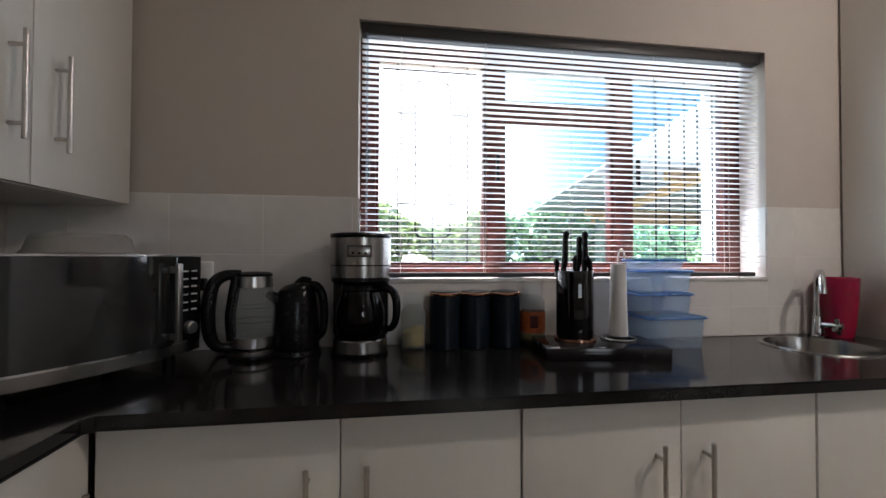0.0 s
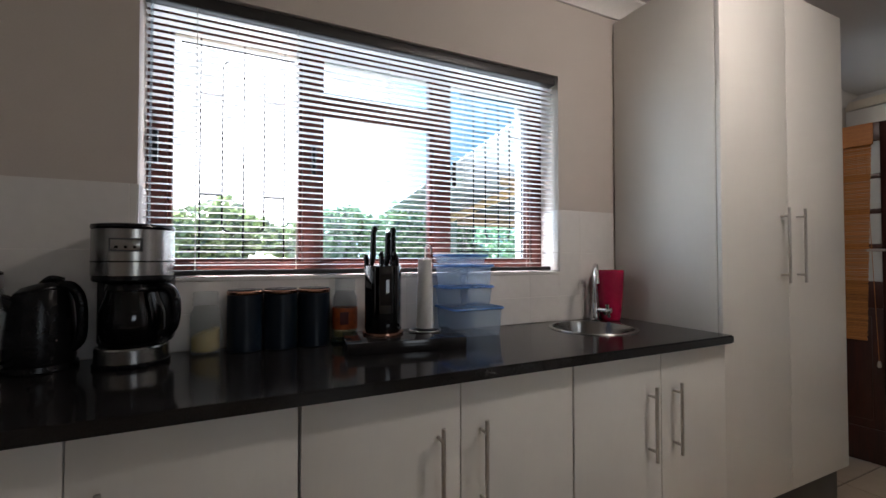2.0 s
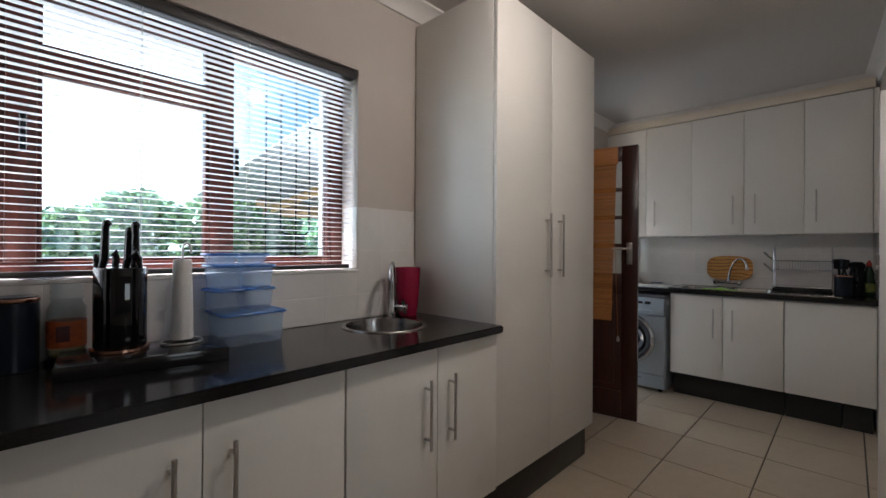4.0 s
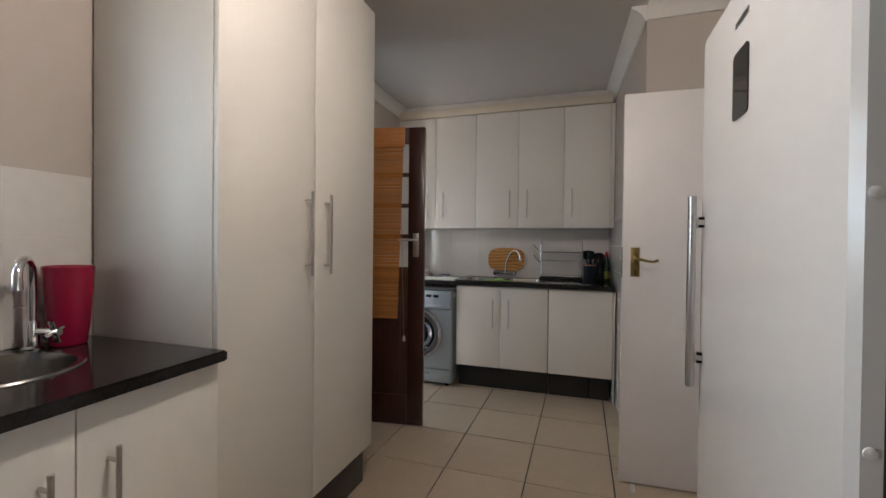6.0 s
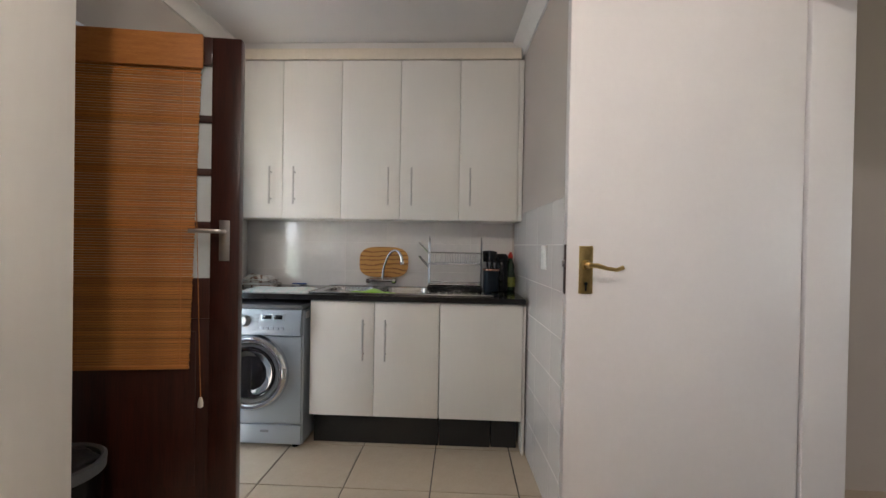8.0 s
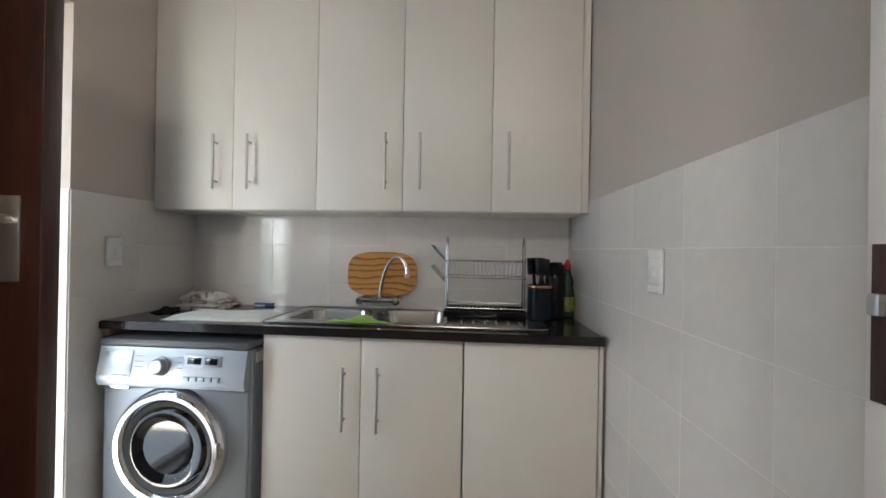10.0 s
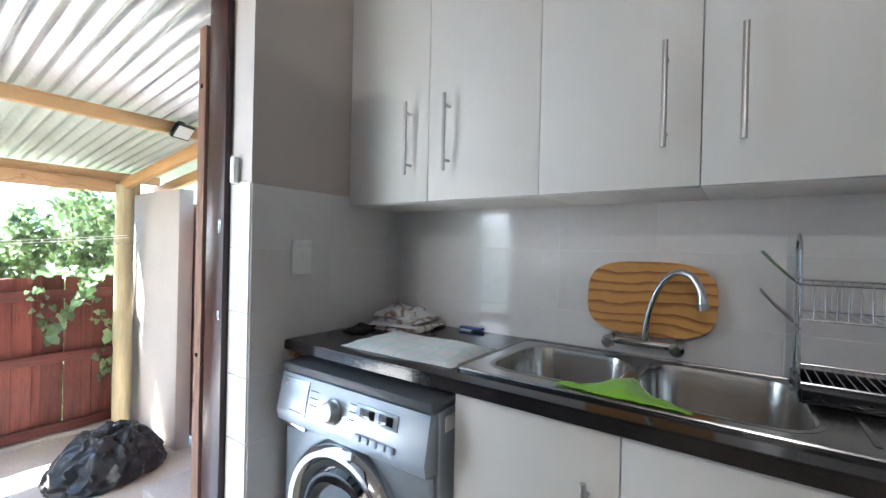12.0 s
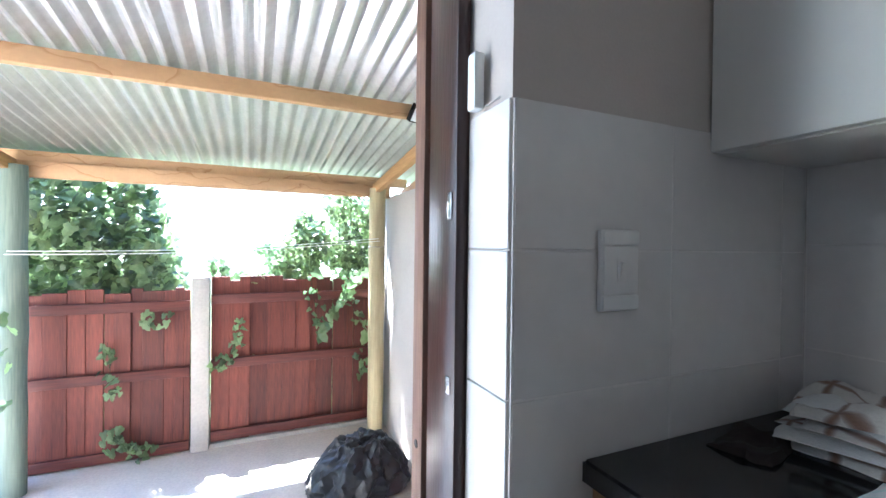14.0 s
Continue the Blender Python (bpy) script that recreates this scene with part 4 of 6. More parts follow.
def pillar_tap():
    x, y = 2.075, 1.635
    ob = thing("tap", (x, y, TOP), "chrome swan-neck pillar tap with cross handle", "tap")
    part("base", lathe(B(), (x, y, TOP), [(0.026, 0), (0.026, 0.006), (0.018, 0.012), (0.016, 0.075), (0.013, 0.085)], 24), M_CHROME, ob)
    d = Vector((-0.67, -0.74, 0))
    p = Vector((x, y, TOP + 0.08))
    pts = [p, p + Vector((0, 0, 0.10))]
    for k in range(1, 11):
        a = math.pi * k / 10 * 0.95
        pts.append(p + Vector((0, 0, 0.13)) + d * 0.060 * (1 - math.cos(a)) + Vector((0, 0, 0.055 * math.sin(a))))
    pts.append(pts[-1] + Vector((0, 0, -0.035)))
    part("spout", tube(B(), pts, [0.011] * (len(pts) - 2) + [0.012, 0.014], 14), M_CHROME, ob)
    c = Vector((x + 0.006, y - 0.016, TOP + 0.052))
    part("stem", cyl(B(), c, c + Vector((0.012, -0.038, 0)), 0.011, n=14), M_CHROME, ob)
    c = c + Vector((0.014, -0.046, 0))
    b = B()
    u, w = Vector((0.95, 0.30, 0)), Vector((0, 0, 1))
    for v in ((u + w * 0.35).normalized(), (w - u * 0.35).normalized()):
        cyl(b, c - v * 0.034, c + v * 0.034, 0.0075, 0.0075, 12)
    cyl(b, c + Vector((-0.004, 0.012, 0)), c + Vector((0.005, -0.014, 0)), 0.012, 0.010, 14)
    part("cross_handle", b, M_CHROME, ob)


def vase():
    c = (2.155, 1.615, TOP)
    ob = thing("vase", c, "tall plain red glazed vase beside the sink", "vase")
    part("body", lathe(B(), c, [(0.042, 0), (0.046, 0.004), (0.053, 0.06), (0.060, 0.15), (0.064, 0.238), (0.062, 0.241), (0.059, 0.238), (0.054, 0.13), (0.040, 0.02)], 40), M_RED, ob)


def microwave():
    # bowed front, turned towards the middle of the kitchen
    m = Matrix.Translation((-0.324, 1.307, TOP)) @ pose(0, 0, 0, 0, 0, 63.0)    # local x along the front, -y out of it
    ob = thing("microwave_oven", (-0.45, 1.35, TOP), "black and silver microwave oven with bowed glass front", "microwave")
    W, D, z0, z1 = 0.48, 0.33, 0.045, 0.32

    def bow(x, extra=0.0):
        return -0.035 * (1 - (x / (W / 2)) ** 2) - extra
    def curved(x0, x1, za, zb, out, back, n=12):
        b = B()
        xs = [x0 + (x1 - x0) * k / n for k in range(n + 1)]
        pts = [(x, bow(x, out)) for x in xs] + [(x, back) for x in xs[::-1]]
        prism(b, pts, "z", za, zb)
        bmesh.ops.transform(b, matrix=m, verts=b.verts)
        return b
    part("body", obx(B(), m @ Matrix.Translation((0, D / 2 + 0.012, (z0 + z1) / 2)), W, D, z1 - z0, 0.004), M_BLACK, ob)
    door = part("door", curved(-W / 2, W / 2 - 0.095, z0 + 0.035, z1 - 0.004, 0.012, 0.01), M_MIRROR, ob, "black mirror-glass door")
    part("control_panel", curved(W / 2 - 0.093, W / 2, z0 + 0.035, z1 - 0.004, 0.011, 0.01), M_BLACK, ob, "black control panel")
    part("bottom_trim", curved(-W / 2, W / 2, z0, z0 + 0.029, 0.010, 0.01), M_DSTEEL, ob, "dark silver bottom trim")
    part("trim_line", curved(-W / 2, W / 2, z0 + 0.0292, z0 + 0.0345, 0.013, 0.01), M_CHROME, ob, "bright thin trim line")
    part("top_trim", curved(-W / 2, W / 2, z1 - 0.003, z1 + 0.002, 0.012, 0.01), M_STEEL, ob)
    b = B()
    x = W / 2 - 0.115
    obx(b, m @ Matrix.Translation((x, bow(x, 0.040), 0.19)), 0.016, 0.014, 0.215, 0.004)
    for z in (0.10, 0.28):
        obx(b, m @ Matrix.Translation((x, bow(x, 0.022), z)), 0.012, 0.03, 0.016, 0.002)
    part("door_handle", b, M_STEEL, door, "silver vertical handle")
    for k in range(6):
        for j in (0, 1):
            xx = W / 2 - 0.068 + 0.036 * j
            b = B()
            obx(b, m @ Matrix.Translation((xx, bow(xx, 0.0115), 0.275 - 0.022 * k)), 0.022, 0.003, 0.004, 0.0005)
            part("button_mark", b, M_WHITEP, ob)
    xx = W / 2 - 0.05
    part("dial", lathe(B(), m @ Vector((xx, bow(xx, 0.01), 0.115)), [(0.019, 0), (0.017, 0.018), (0.014, 0.02)], 24, m.to_3x3().to_4x4() @ pose(0, 0, 0, 90, 0, 0)), M_STEEL, ob, "silver dial")
    for sx in (-1, 1):
        for yy in (0.05, D - 0.03):
            part("foot", cyl(B(), m @ Vector((sx * (W / 2 - 0.05), yy, 0)), m @ Vector((sx * (W / 2 - 0.05), yy, z0 + 0.002)), 0.016, n=12), M_BLACK, ob)
    # clear dome lid on top
    c = m @ Vector((0.05, 0.2, z1 + 0.002))
    lid = thing("plastic_cover", tuple(c), "translucent plastic food cover lying on the microwave", "food cover")
    part("dome", lathe(B(), c, [(0.125, 0), (0.128, 0.003), (0.118, 0.012), (0.108, 0.045), (0.095, 0.055), (0.02, 0.058)], 40), M_FROSTP, lid)


M_FROSTP = mat("frosted_plastic", (0.62, 0.60, 0.57), 0.4, vary=0.02, trans=0.55)


def socket(name, m, label):
    """A white wall plate; m: its middle, local z out of the wall, local y up."""
    c = m.translation
    ob = thing(name, tuple(c), label, "wall switch" if "switch" in name else "wall socket")
    part("plate", obx(B(), m @ Matrix.Translation((0, 0, 0.004)), 0.075, 0.120, 0.008, 0.003), M_WHITEP, ob)
    for k in (-1, 1):
        part("cover_strip", obx(B(), m @ Matrix.Translation((0, 0.0475 * k, 0.0095)), 0.070, 0.021, 0.005, 0.002), M_WHITEP, ob)
    part("module", obx(B(), m @ Matrix.Translation((0, 0, 0.009)), 0.068, 0.070, 0.004, 0.0015), M_WHITEP, ob)
    if "switch" in name:
        part("rocker_frame", obx(B(), m @ Matrix.Translation((0, 0, 0.0115)), 0.018, 0.034, 0.002, 0.0008), M_WHITEP, ob)
        part("rocker", obx(B(), m @ Matrix.Translation((0.0, 0.0, 0.0135)) @ pose(0, 0, 0, 8, 0, 0), 0.012, 0.026, 0.005, 0.001), M_WHITEP, ob)
    else:
        part("socket_face", lathe(B(), m.translation + m.to_3x3() @ Vector((0, 0, 0.010)), [(0.026, 0), (0.026, 0.002), (0.022, 0.003)], 28, m.to_3x3().to_4x4()), M_WHITEP, ob)
    return ob


def kettle():
    c = (-0.070, 1.575, TOP)
    ob = thing("glass_kettle", c, "glass electric kettle with steel bands and black handle", "kettle")
    part("power_base", lathe(B(), c, [(0.070, 0), (0.074, 0.004), (0.074, 0.010), (0.066, 0.014)], 36), M_BLACK, ob)
    part("base_ring", lathe(B(), c, [(0.066, 0.014), (0.067, 0.016), (0.067, 0.026), (0.063, 0.028)], 36), M_STEEL, ob, "thin steel ring")
    part("foot_gap", lathe(B(), c, [(0.062, 0.028), (0.062, 0.036)], 32), M_BLACK, ob)
    part("steel_foot", lathe(B(), c, [(0.062, 0.036), (0.064, 0.038), (0.064, 0.066), (0.062, 0.068)], 36), M_STEEL, ob)
    body = part("glass_body", lathe(B(), c, [(0.063, 0.068), (0.068, 0.095), (0.069, 0.14), (0.063, 0.185), (0.055, 0.222), (0.052, 0.220), (0.060, 0.184), (0.066, 0.14), (0.065, 0.095), (0.060, 0.070)], 40, cap=False), M_JARGL, ob, "clear glass body")
    for z, r in ((0.115, 0.0690), (0.158, 0.0668)):
        part("level_mark", lathe(B(), c, [(r, z), (r + 0.0008, z + 0.001), (r, z + 0.002)], 36, cap=False), M_RUBBER, body)
    part("steel_collar", lathe(B(), c, [(0.055, 0.220), (0.057, 0.222), (0.055, 0.254), (0.053, 0.256)], 36), M_STEEL, ob)
    part("lid", lathe(B(), c, [(0.055, 0.256), (0.056, 0.262), (0.046, 0.268), (0.01, 0.270)], 32), M_BLACK, ob)
    v = Vector((-0.86, -0.5, 0))
    p = Vector(c)
    grip = [(0.040, 0.262), (0.085, 0.258), (0.114, 0.236), (0.126, 0.19), (0.129, 0.13), (0.122, 0.075), (0.102, 0.045), (0.060, 0.036)]
    part("handle", bend(B(), [p + v * d + Vector((0, 0, z)) for d, z in grip], [0.014, 0.017, 0.019, 0.020, 0.020, 0.019, 0.016, 0.012], 14), M_BLACK, ob, "thick black handle")
    back = [(0.050, 0.255), (0.060, 0.20), (0.068, 0.13), (0.064, 0.06)]
    part("handle_spine", bend(B(), [p + v * d + Vector((0, 0, z)) for d, z in back], [0.016, 0.016, 0.016, 0.014], 12), M_BLACK, ob)


def black_jug():
    c = (0.052, 1.61, TOP)
    ob = thing("jug_kettle", c, "black plastic jug kettle with sloped lid and spout", "kettle")
    p = Vector(c)
    part("power_base", lathe(B(), c, [(0.080, 0), (0.082, 0.004), (0.080, 0.018), (0.07, 0.022)], 36), M_BLACK, ob)
    b = lathe(B(), c, [(0.074, 0.022), (0.076, 0.03), (0.073, 0.10), (0.066, 0.17), (0.060, 0.205), (0.056, 0.210)], 40)
    for w in b.verts:
        if w.co.z > TOP + 0.16:
            w.co.z += 0.22 * (w.co.x - p.x)
    part("body", b, M_BLACK, ob)
    b = lathe(B(), c, [(0.057, 0.208), (0.055, 0.216), (0.040, 0.228), (0.012, 0.232)], 32)
    for w in b.verts:
        w.co.z += 0.22 * (w.co.x - p.x)
    part("lid", b, M_BLACK, ob)
    part("lid_grip", bend(B(), [p + Vector((0.0, 0, 0.228)), p + Vector((0.022, -0.005, 0.243)), p + Vector((0.048, -0.008, 0.238))], [0.008, 0.010, 0.009], 10), M_BLACK, ob)
    part("spout", tube(B(), [p + Vector((-0.040, -0.02, 0.165)), p + Vector((-0.066, -0.03, 0.19)), p + Vector((-0.082, -0.036, 0.200))], [0.022, 0.017, 0.011], 12), M_BLACK, ob)
    grip = [(0.035, 0.225), (0.066, 0.222), (0.086, 0.19), (0.092, 0.13), (0.088, 0.075), (0.068, 0.05)]
    part("handle", bend(B(), [p + Vector((d, -0.012, z)) for d, z in grip], [0.012, 0.014, 0.014, 0.013, 0.013, 0.011], 12), M_BLACK, ob)


def coffee_machine():
    x, y = 0.262, 1.585
    ob = thing("coffee_machine", (x, y, TOP), "steel and black filter coffee machine with glass jug", "coffee machine")
    part("base", lathe(B(), (x, y, TOP), [(0.090, 0), (0.092, 0.004), (0.092, 0.012), (0.089, 0.014)], 40), M_BLACK, ob)
    part("warming_base", lathe(B(), (x, y, TOP), [(0.088, 0.014), (0.088, 0.050), (0.085, 0.054), (0.07, 0.056)], 40), M_DSTEEL, ob)
    part("column", bx(B(), x - 0.092, x + 0.092, y + 0.02, y + 0.095, TOP + 0.05, TOP + 0.25, 0.012), M_BLACK, ob)
    part("brew_head", lathe(B(), (x, y, TOP), [(0.092, 0.235), (0.096, 0.24), (0.096, 0.25)], 40), M_BLACK, ob)
    head = part("head_band", lathe(B(), (x, y, TOP), [(0.096, 0.250), (0.098, 0.252), (0.098, 0.378), (0.096, 0.38)], 48), M_DSTEEL, ob, "brushed steel upper housing")
    part("seam", lathe(B(), (x, y, TOP), [(0.0985, 0.288), (0.0990, 0.290), (0.0985, 0.292)], 48, cap=False), M_BLACK, head)
    part("lid", lathe(B(), (x, y, TOP), [(0.098, 0.380), (0.100, 0.384), (0.098, 0.392), (0.07, 0.396)], 40), M_BLACK, ob)
    v = Vector((0.04, -1, 0)).normalized()
    b = B()
    obx(b, Matrix.Translation((x + 0.0, y - 0.0985, TOP + 0.335)), 0.075, 0.004, 0.036, 0.001)
    part("display_frame", b, M_RUBBER, head)
    part("display", obx(B(), Matrix.Translation((x, y - 0.1005, TOP + 0.335)), 0.066, 0.003, 0.028, 0.001), M_DSTEEL, head, "small display panel")
    for k in range(3):
        part("button", cyl(B(), (x - 0.02 + 0.02 * k, y - 0.101, TOP + 0.329), (x - 0.02 + 0.02 * k, y - 0.1035, TOP + 0.329), 0.004, n=10), M_BLACK, head)
    jug = part("jug", lathe(B(), (x, y - 0.005, TOP), [(0.058, 0.060), (0.072, 0.068), (0.080, 0.10), (0.078, 0.15), (0.064, 0.195), (0.062, 0.21), (0.060, 0.208), (0.061, 0.193), (0.075, 0.15), (0.077, 0.10), (0.07, 0.07), (0.055, 0.063)], 40, cap=False), M_SMOKE, ob, "smoky glass jug")
    part("jug_lid", lathe(B(), (x, y - 0.005, TOP), [(0.063, 0.208), (0.066, 0.212), (0.062, 0.228), (0.03, 0.232)], 32), M_BLACK, jug)
    p = Vector((x + 0.05, y - 0.045, TOP))
    d = Vector((0.80, -0.6, 0))
    part("jug_handle", bend(B(), [p + Vector((0, 0, 0.215)), p + d * 0.05 + Vector((0, 0, 0.218)), p + d * 0.078 + Vector((0, 0, 0.19)), p + d * 0.08 + Vector((0, 0, 0.13)), p + d * 0.062 + Vector((0, 0, 0.095)), p + d * 0.03 + Vector((0, 0, 0.09))], [0.012, 0.013, 0.013, 0.012, 0.011, 0.008], 12), M_BLACK, jug)


def jar(c, label, fill_mat, fill, lab=None, h=0.0):
    """A glass jar with a ridged glass lid; h: how much taller than usual."""
    ob = thing("storage_jar", c, label, "jar")
    part("glass_body", lathe(B(), c, [(0.040, 0), (0.044, 0.004), (0.044, 0.125 + h), (0.036, 0.140 + h), (0.034, 0.148 + h), (0.0325, 0.146 + h), (0.041, 0.122 + h), (0.041, 0.008), (0.01, 0.006)], 36, cap=False), M_JARGL, ob)
    b = lathe(B(), c, [(0.035, 0.008), (0.0395, 0.014), (0.0395, fill), (0.03, fill + 0.006), (0.01, fill + 0.004)], 24)
    for v in b.verts:
        if v.co.z > c[2] + 0.05:
            v.co.z += 0.35 * (v.co.x - c[0])
    part("contents", b, fill_mat, ob)
    part("lid", lathe(B(), c, [(0.034, 0.149 + h), (0.037, 0.151 + h), (0.037, 0.158 + h), (0.034, 0.160 + h), (0.034, 0.164 + h), (0.037, 0.166 + h), (0.037, 0.174 + h), (0.034, 0.177 + h), (0.034, 0.181 + h), (0.036, 0.183 + h), (0.036, 0.190 + h), (0.033, 0.193 + h), (0.01, 0.193 + h)], 36), M_JARGL, ob, "ridged clear glass lid")
    if lab:
        part("label", lathe(B(), c, [(0.0446, 0.035), (0.0448, 0.037), (0.0448, 0.108), (0.0446, 0.11)], 32, cap=False), lab, ob)
        part("label_print", obx(B(), Matrix.Translation((c[0] - 0.012, c[1] - 0.0445, c[2] + 0.075)), 0.030, 0.003, 0.044, 0.001), M_LABEL2, ob)


def canister(c):
    ob = thing("canister", c, "black enamel canister with copper-rimmed lid", "canister", "canisters in a row")
    part("body", lathe(B(), c, [(0.050, 0), (0.053, 0.003), (0.053, 0.180), (0.051, 0.182)], 40), M_MATT, ob)
    part("rim", lathe(B(), c, [(0.0535, 0.182), (0.0545, 0.184), (0.0545, 0.192), (0.0525, 0.194)], 40), M_COPPER, ob, "copper rim")
    part("lid", lathe(B(), c, [(0.052, 0.194), (0.051, 0.198), (0.02, 0.200)], 40), M_MATT, ob)
    return ob


def slab_and_block():
    s = thing("granite_slab", (1.03, 1.47, TOP), "thick black granite serving slab lying on the worktop", "slab")
    m = Matrix.Translation((1.042, 1.487, TOP + 0.019)) @ pose(0, 0, 0, 0, 0, -8)
    part("slab", obx(B(), m, 0.39, 0.22, 0.038, 0.003), M_GRAN, s)
    zt = TOP + 0.038
    x, y = 0.985, 1.525
    k = thing("knife_block", (x, y, zt), "black upright knife block on a copper base with knives", "knife block")
    part("base", lathe(B(), (x, y, zt), [(0.068, 0), (0.070, 0.003), (0.070, 0.010), (0.058, 0.014)], 36), M_COPPER, k, "copper turntable base")
    for j in range(6):
        a = 2 * math.pi * j / 6 + 0.4
        px, py = x + 0.042 * math.cos(a), y + 0.042 * math.sin(a)
        part("slot_panel", obx(B(), Matrix.Translation((px, py, zt + 0.125)) @ pose(0, 0, 0, 0, 0, math.degrees(a)), 0.034, 0.050, 0.222, 0.004), M_BGLASS, k)
    part("core", lathe(B(), (x, y, zt), [(0.03, 0.012), (0.03, 0.235)], 12), M_BLACK, k)
    hs = ((-0.045, 0.0, 0.370, 9, 0.011), (0.012, 0.012, 0.352, 8, 0.011), (0.030, -0.004, 0.368, 5, 0.011), (-0.018, -0.035, 0.275, 2, 0.009), (0.040, -0.032, 0.272, -4, 0.009), (-0.05, 0.04, 0.262, 3, 0.009))
    for j, (dx, dy, top, lean, r) in enumerate(hs):
        t = math.tan(radians(lean))
        kn = part("knife", tube(B(), [(x + dx, y + dy, zt + 0.225), (x + dx + t * 0.05, y + dy, zt + 0.262), (x + dx + t * 0.09 - 0.004, y + dy, top * 0.7 + zt + 0.09), (x + dx + t * 0.14 - 0.008, y + dy, zt + top - 0.01), (x + dx + t * 0.145 - 0.012, y + dy, zt + top)], [r * 0.8, r, r * 0.85, r * 1.1, r * 0.6], 8), M_BLACK, k, "black knife handle")
        part("bolster", cyl(B(), (x + dx, y + dy, zt + 0.216), (x + dx, y + dy, zt + 0.228), r * 0.82, n=8), M_STEEL, kn)
    x, y = 1.138, 1.515
    p = thing("paper_towel_holder", (x, y, zt), "thin roll of white kitchen paper on a steel stand", "paper towel")
    part("stand_base", lathe(B(), (x, y, zt), [(0.042, 0), (0.043, 0.002), (0.041, 0.005), (0.01, 0.007)], 32), M_BLACK, p)
    part("stand_ring", tube(B(), [(x + 0.055 * math.cos(a), y + 0.055 * math.sin(a), zt + 0.004) for a in [math.pi * k / 16 for k in range(32)]], 0.003, 8, True), M_STEEL, p, "steel wire foot ring")
    part("roll", lathe(B(), (x, y, zt), [(0.030, 0.012), (0.031, 0.014), (0.025, 0.255), (0.023, 0.257), (0.011, 0.256)], 32), M_PAPER, p)
    b = B()
    tube(b, [(x, y, zt + 0.01), (x, y, zt + 0.28)] + [(x + 0.012 * (1 - math.cos(a)), y, zt + 0.28 + 0.03 * math.sin(a)) for a in (0.5, 1.0, 1.57, 2.2, 2.8)] + [(x + 0.024, y, zt + 0.275)], 0.003, 8)
    part("rod", b, M_STEEL, p)


def tub(name, x0, x1, y0, y1, z0, z1, label):
    ob = thing(name, ((x0 + x1) / 2, (y0 + y1) / 2, z0), label, "food container", "stacked food containers")
    b = B()
    h, t, k = z1 - z0, 0.0018, 0.006
    def ring(i, z):
        return [b.verts.new((x, y, z)) for x, y in rrect(x0 + i, x1 - i, y0 + i, y1 - i, 0.018, 4)]
    rs = [ring(k, z0), ring(0, z1 - 0.01), ring(t, z1 - 0.01), ring(k + t, z0 + t)]
    n = len(rs[0])
    for r0, r1 in zip(rs, rs[1:]):
        for j in range(n):
            b.faces.new((r0[j], r0[(j + 1) % n], r1[(j + 1) % n], r1[j]))
    b.faces.new(rs[0][::-1])
    b.faces.new(rs[3])
    part("tub", b, M_CLEAR, ob)
    b = B()
    prism(b, rrect(x0 - 0.004, x1 + 0.004, y0 - 0.004, y1 + 0.004, 0.02, 4), "z", z1 - 0.010, z1 - 0.001)
    part("lid", b, M_BLUE, ob, "clear blue snap lid")
    b = B()
    tube(b, [(x, y, z1 - 0.006) for x, y in rrect(x0 - 0.005, x1 + 0.005, y0 - 0.005, y1 + 0.005, 0.02, 4)], 0.004, 6, True)
    part("lid_rim", b, M_BLUER, ob)


M_BLUER = mat("blue_lid_rim", (0.06, 0.22, 0.62), 0.3, vary=0.03, trans=0.4)

round_sink()
pillar_tap()
vase()
microwave()
socket("wall_socket", Matrix(((1, 0, 0, -0.27), (0, 0, -1, 1.694), (0, 1, 0, 1.17), (0, 0, 0, 1))), "white wall socket with a black plug beside the microwave")
bpl = thing("plug_and_cable", (-0.262, 1.68, 1.15), "black plug and cable hanging from the wall socket", "cable")
part("plug", bx(B(), -0.285, -0.245, 1.645, 1.681, 1.135, 1.175, 0.006), M_BLACK, bpl)
part("cable", tube(B(), [(-0.265, 1.655, 1.14), (-0.26, 1.65, 1.08), (-0.235, 1.65, 1.0), (-0.20, 1.64, 0.945), (-0.17, 1.62, 0.936), (-0.14, 1.60, 0.936)], 0.004, 8), M_BLACK, bpl)
kettle()
black_jug()
coffee_machine()
jar((0.440, 1.640, TOP), "glass storage jar half full of yellow pasta", M_PASTA, 0.065)
can = canister((0.552, 1.635, TOP))
copy_thing(can, Matrix.Translation((0.661, 1.635, TOP)))
copy_thing(can, Matrix.Translation((0.770, 1.635, TOP)))
jar((0.880, 1.648, TOP + 0.012), "glass jar with an orange and red printed label", M_PASTA, 0.03, M_LABEL, 0.02)
tr = thing("coaster", (0.880, 1.648, TOP), "thin dark coaster under the jar", "coaster")
part("disc", lathe(B(), (0.880, 1.648, TOP), [(0.048, 0), (0.049, 0.002), (0.048, 0.011)], 28), M_BLACK, tr)
slab_and_block()
tub("food_container", 1.255, 1.465, 1.50, 1.68, TOP + 0.001, TOP + 0.112, "large clear plastic food container with blue lid")
for x in (1.235, 1.340):
    tub("food_container", x, x + 0.098, 1.53, 1.65, TOP + 0.113, TOP + 0.193, "small clear plastic food container with blue lid")
    tub("food_container", x, x + 0.098, 1.53, 1.65, TOP + 0.195, TOP + 0.275, "small clear plastic food container with blue lid")
for x in (1.228, 1.332):
    tub("food_container", x, x + 0.086, 1.54, 1.64, TOP + 0.277, TOP + 0.315, "flat clear plastic food container with blue lid")


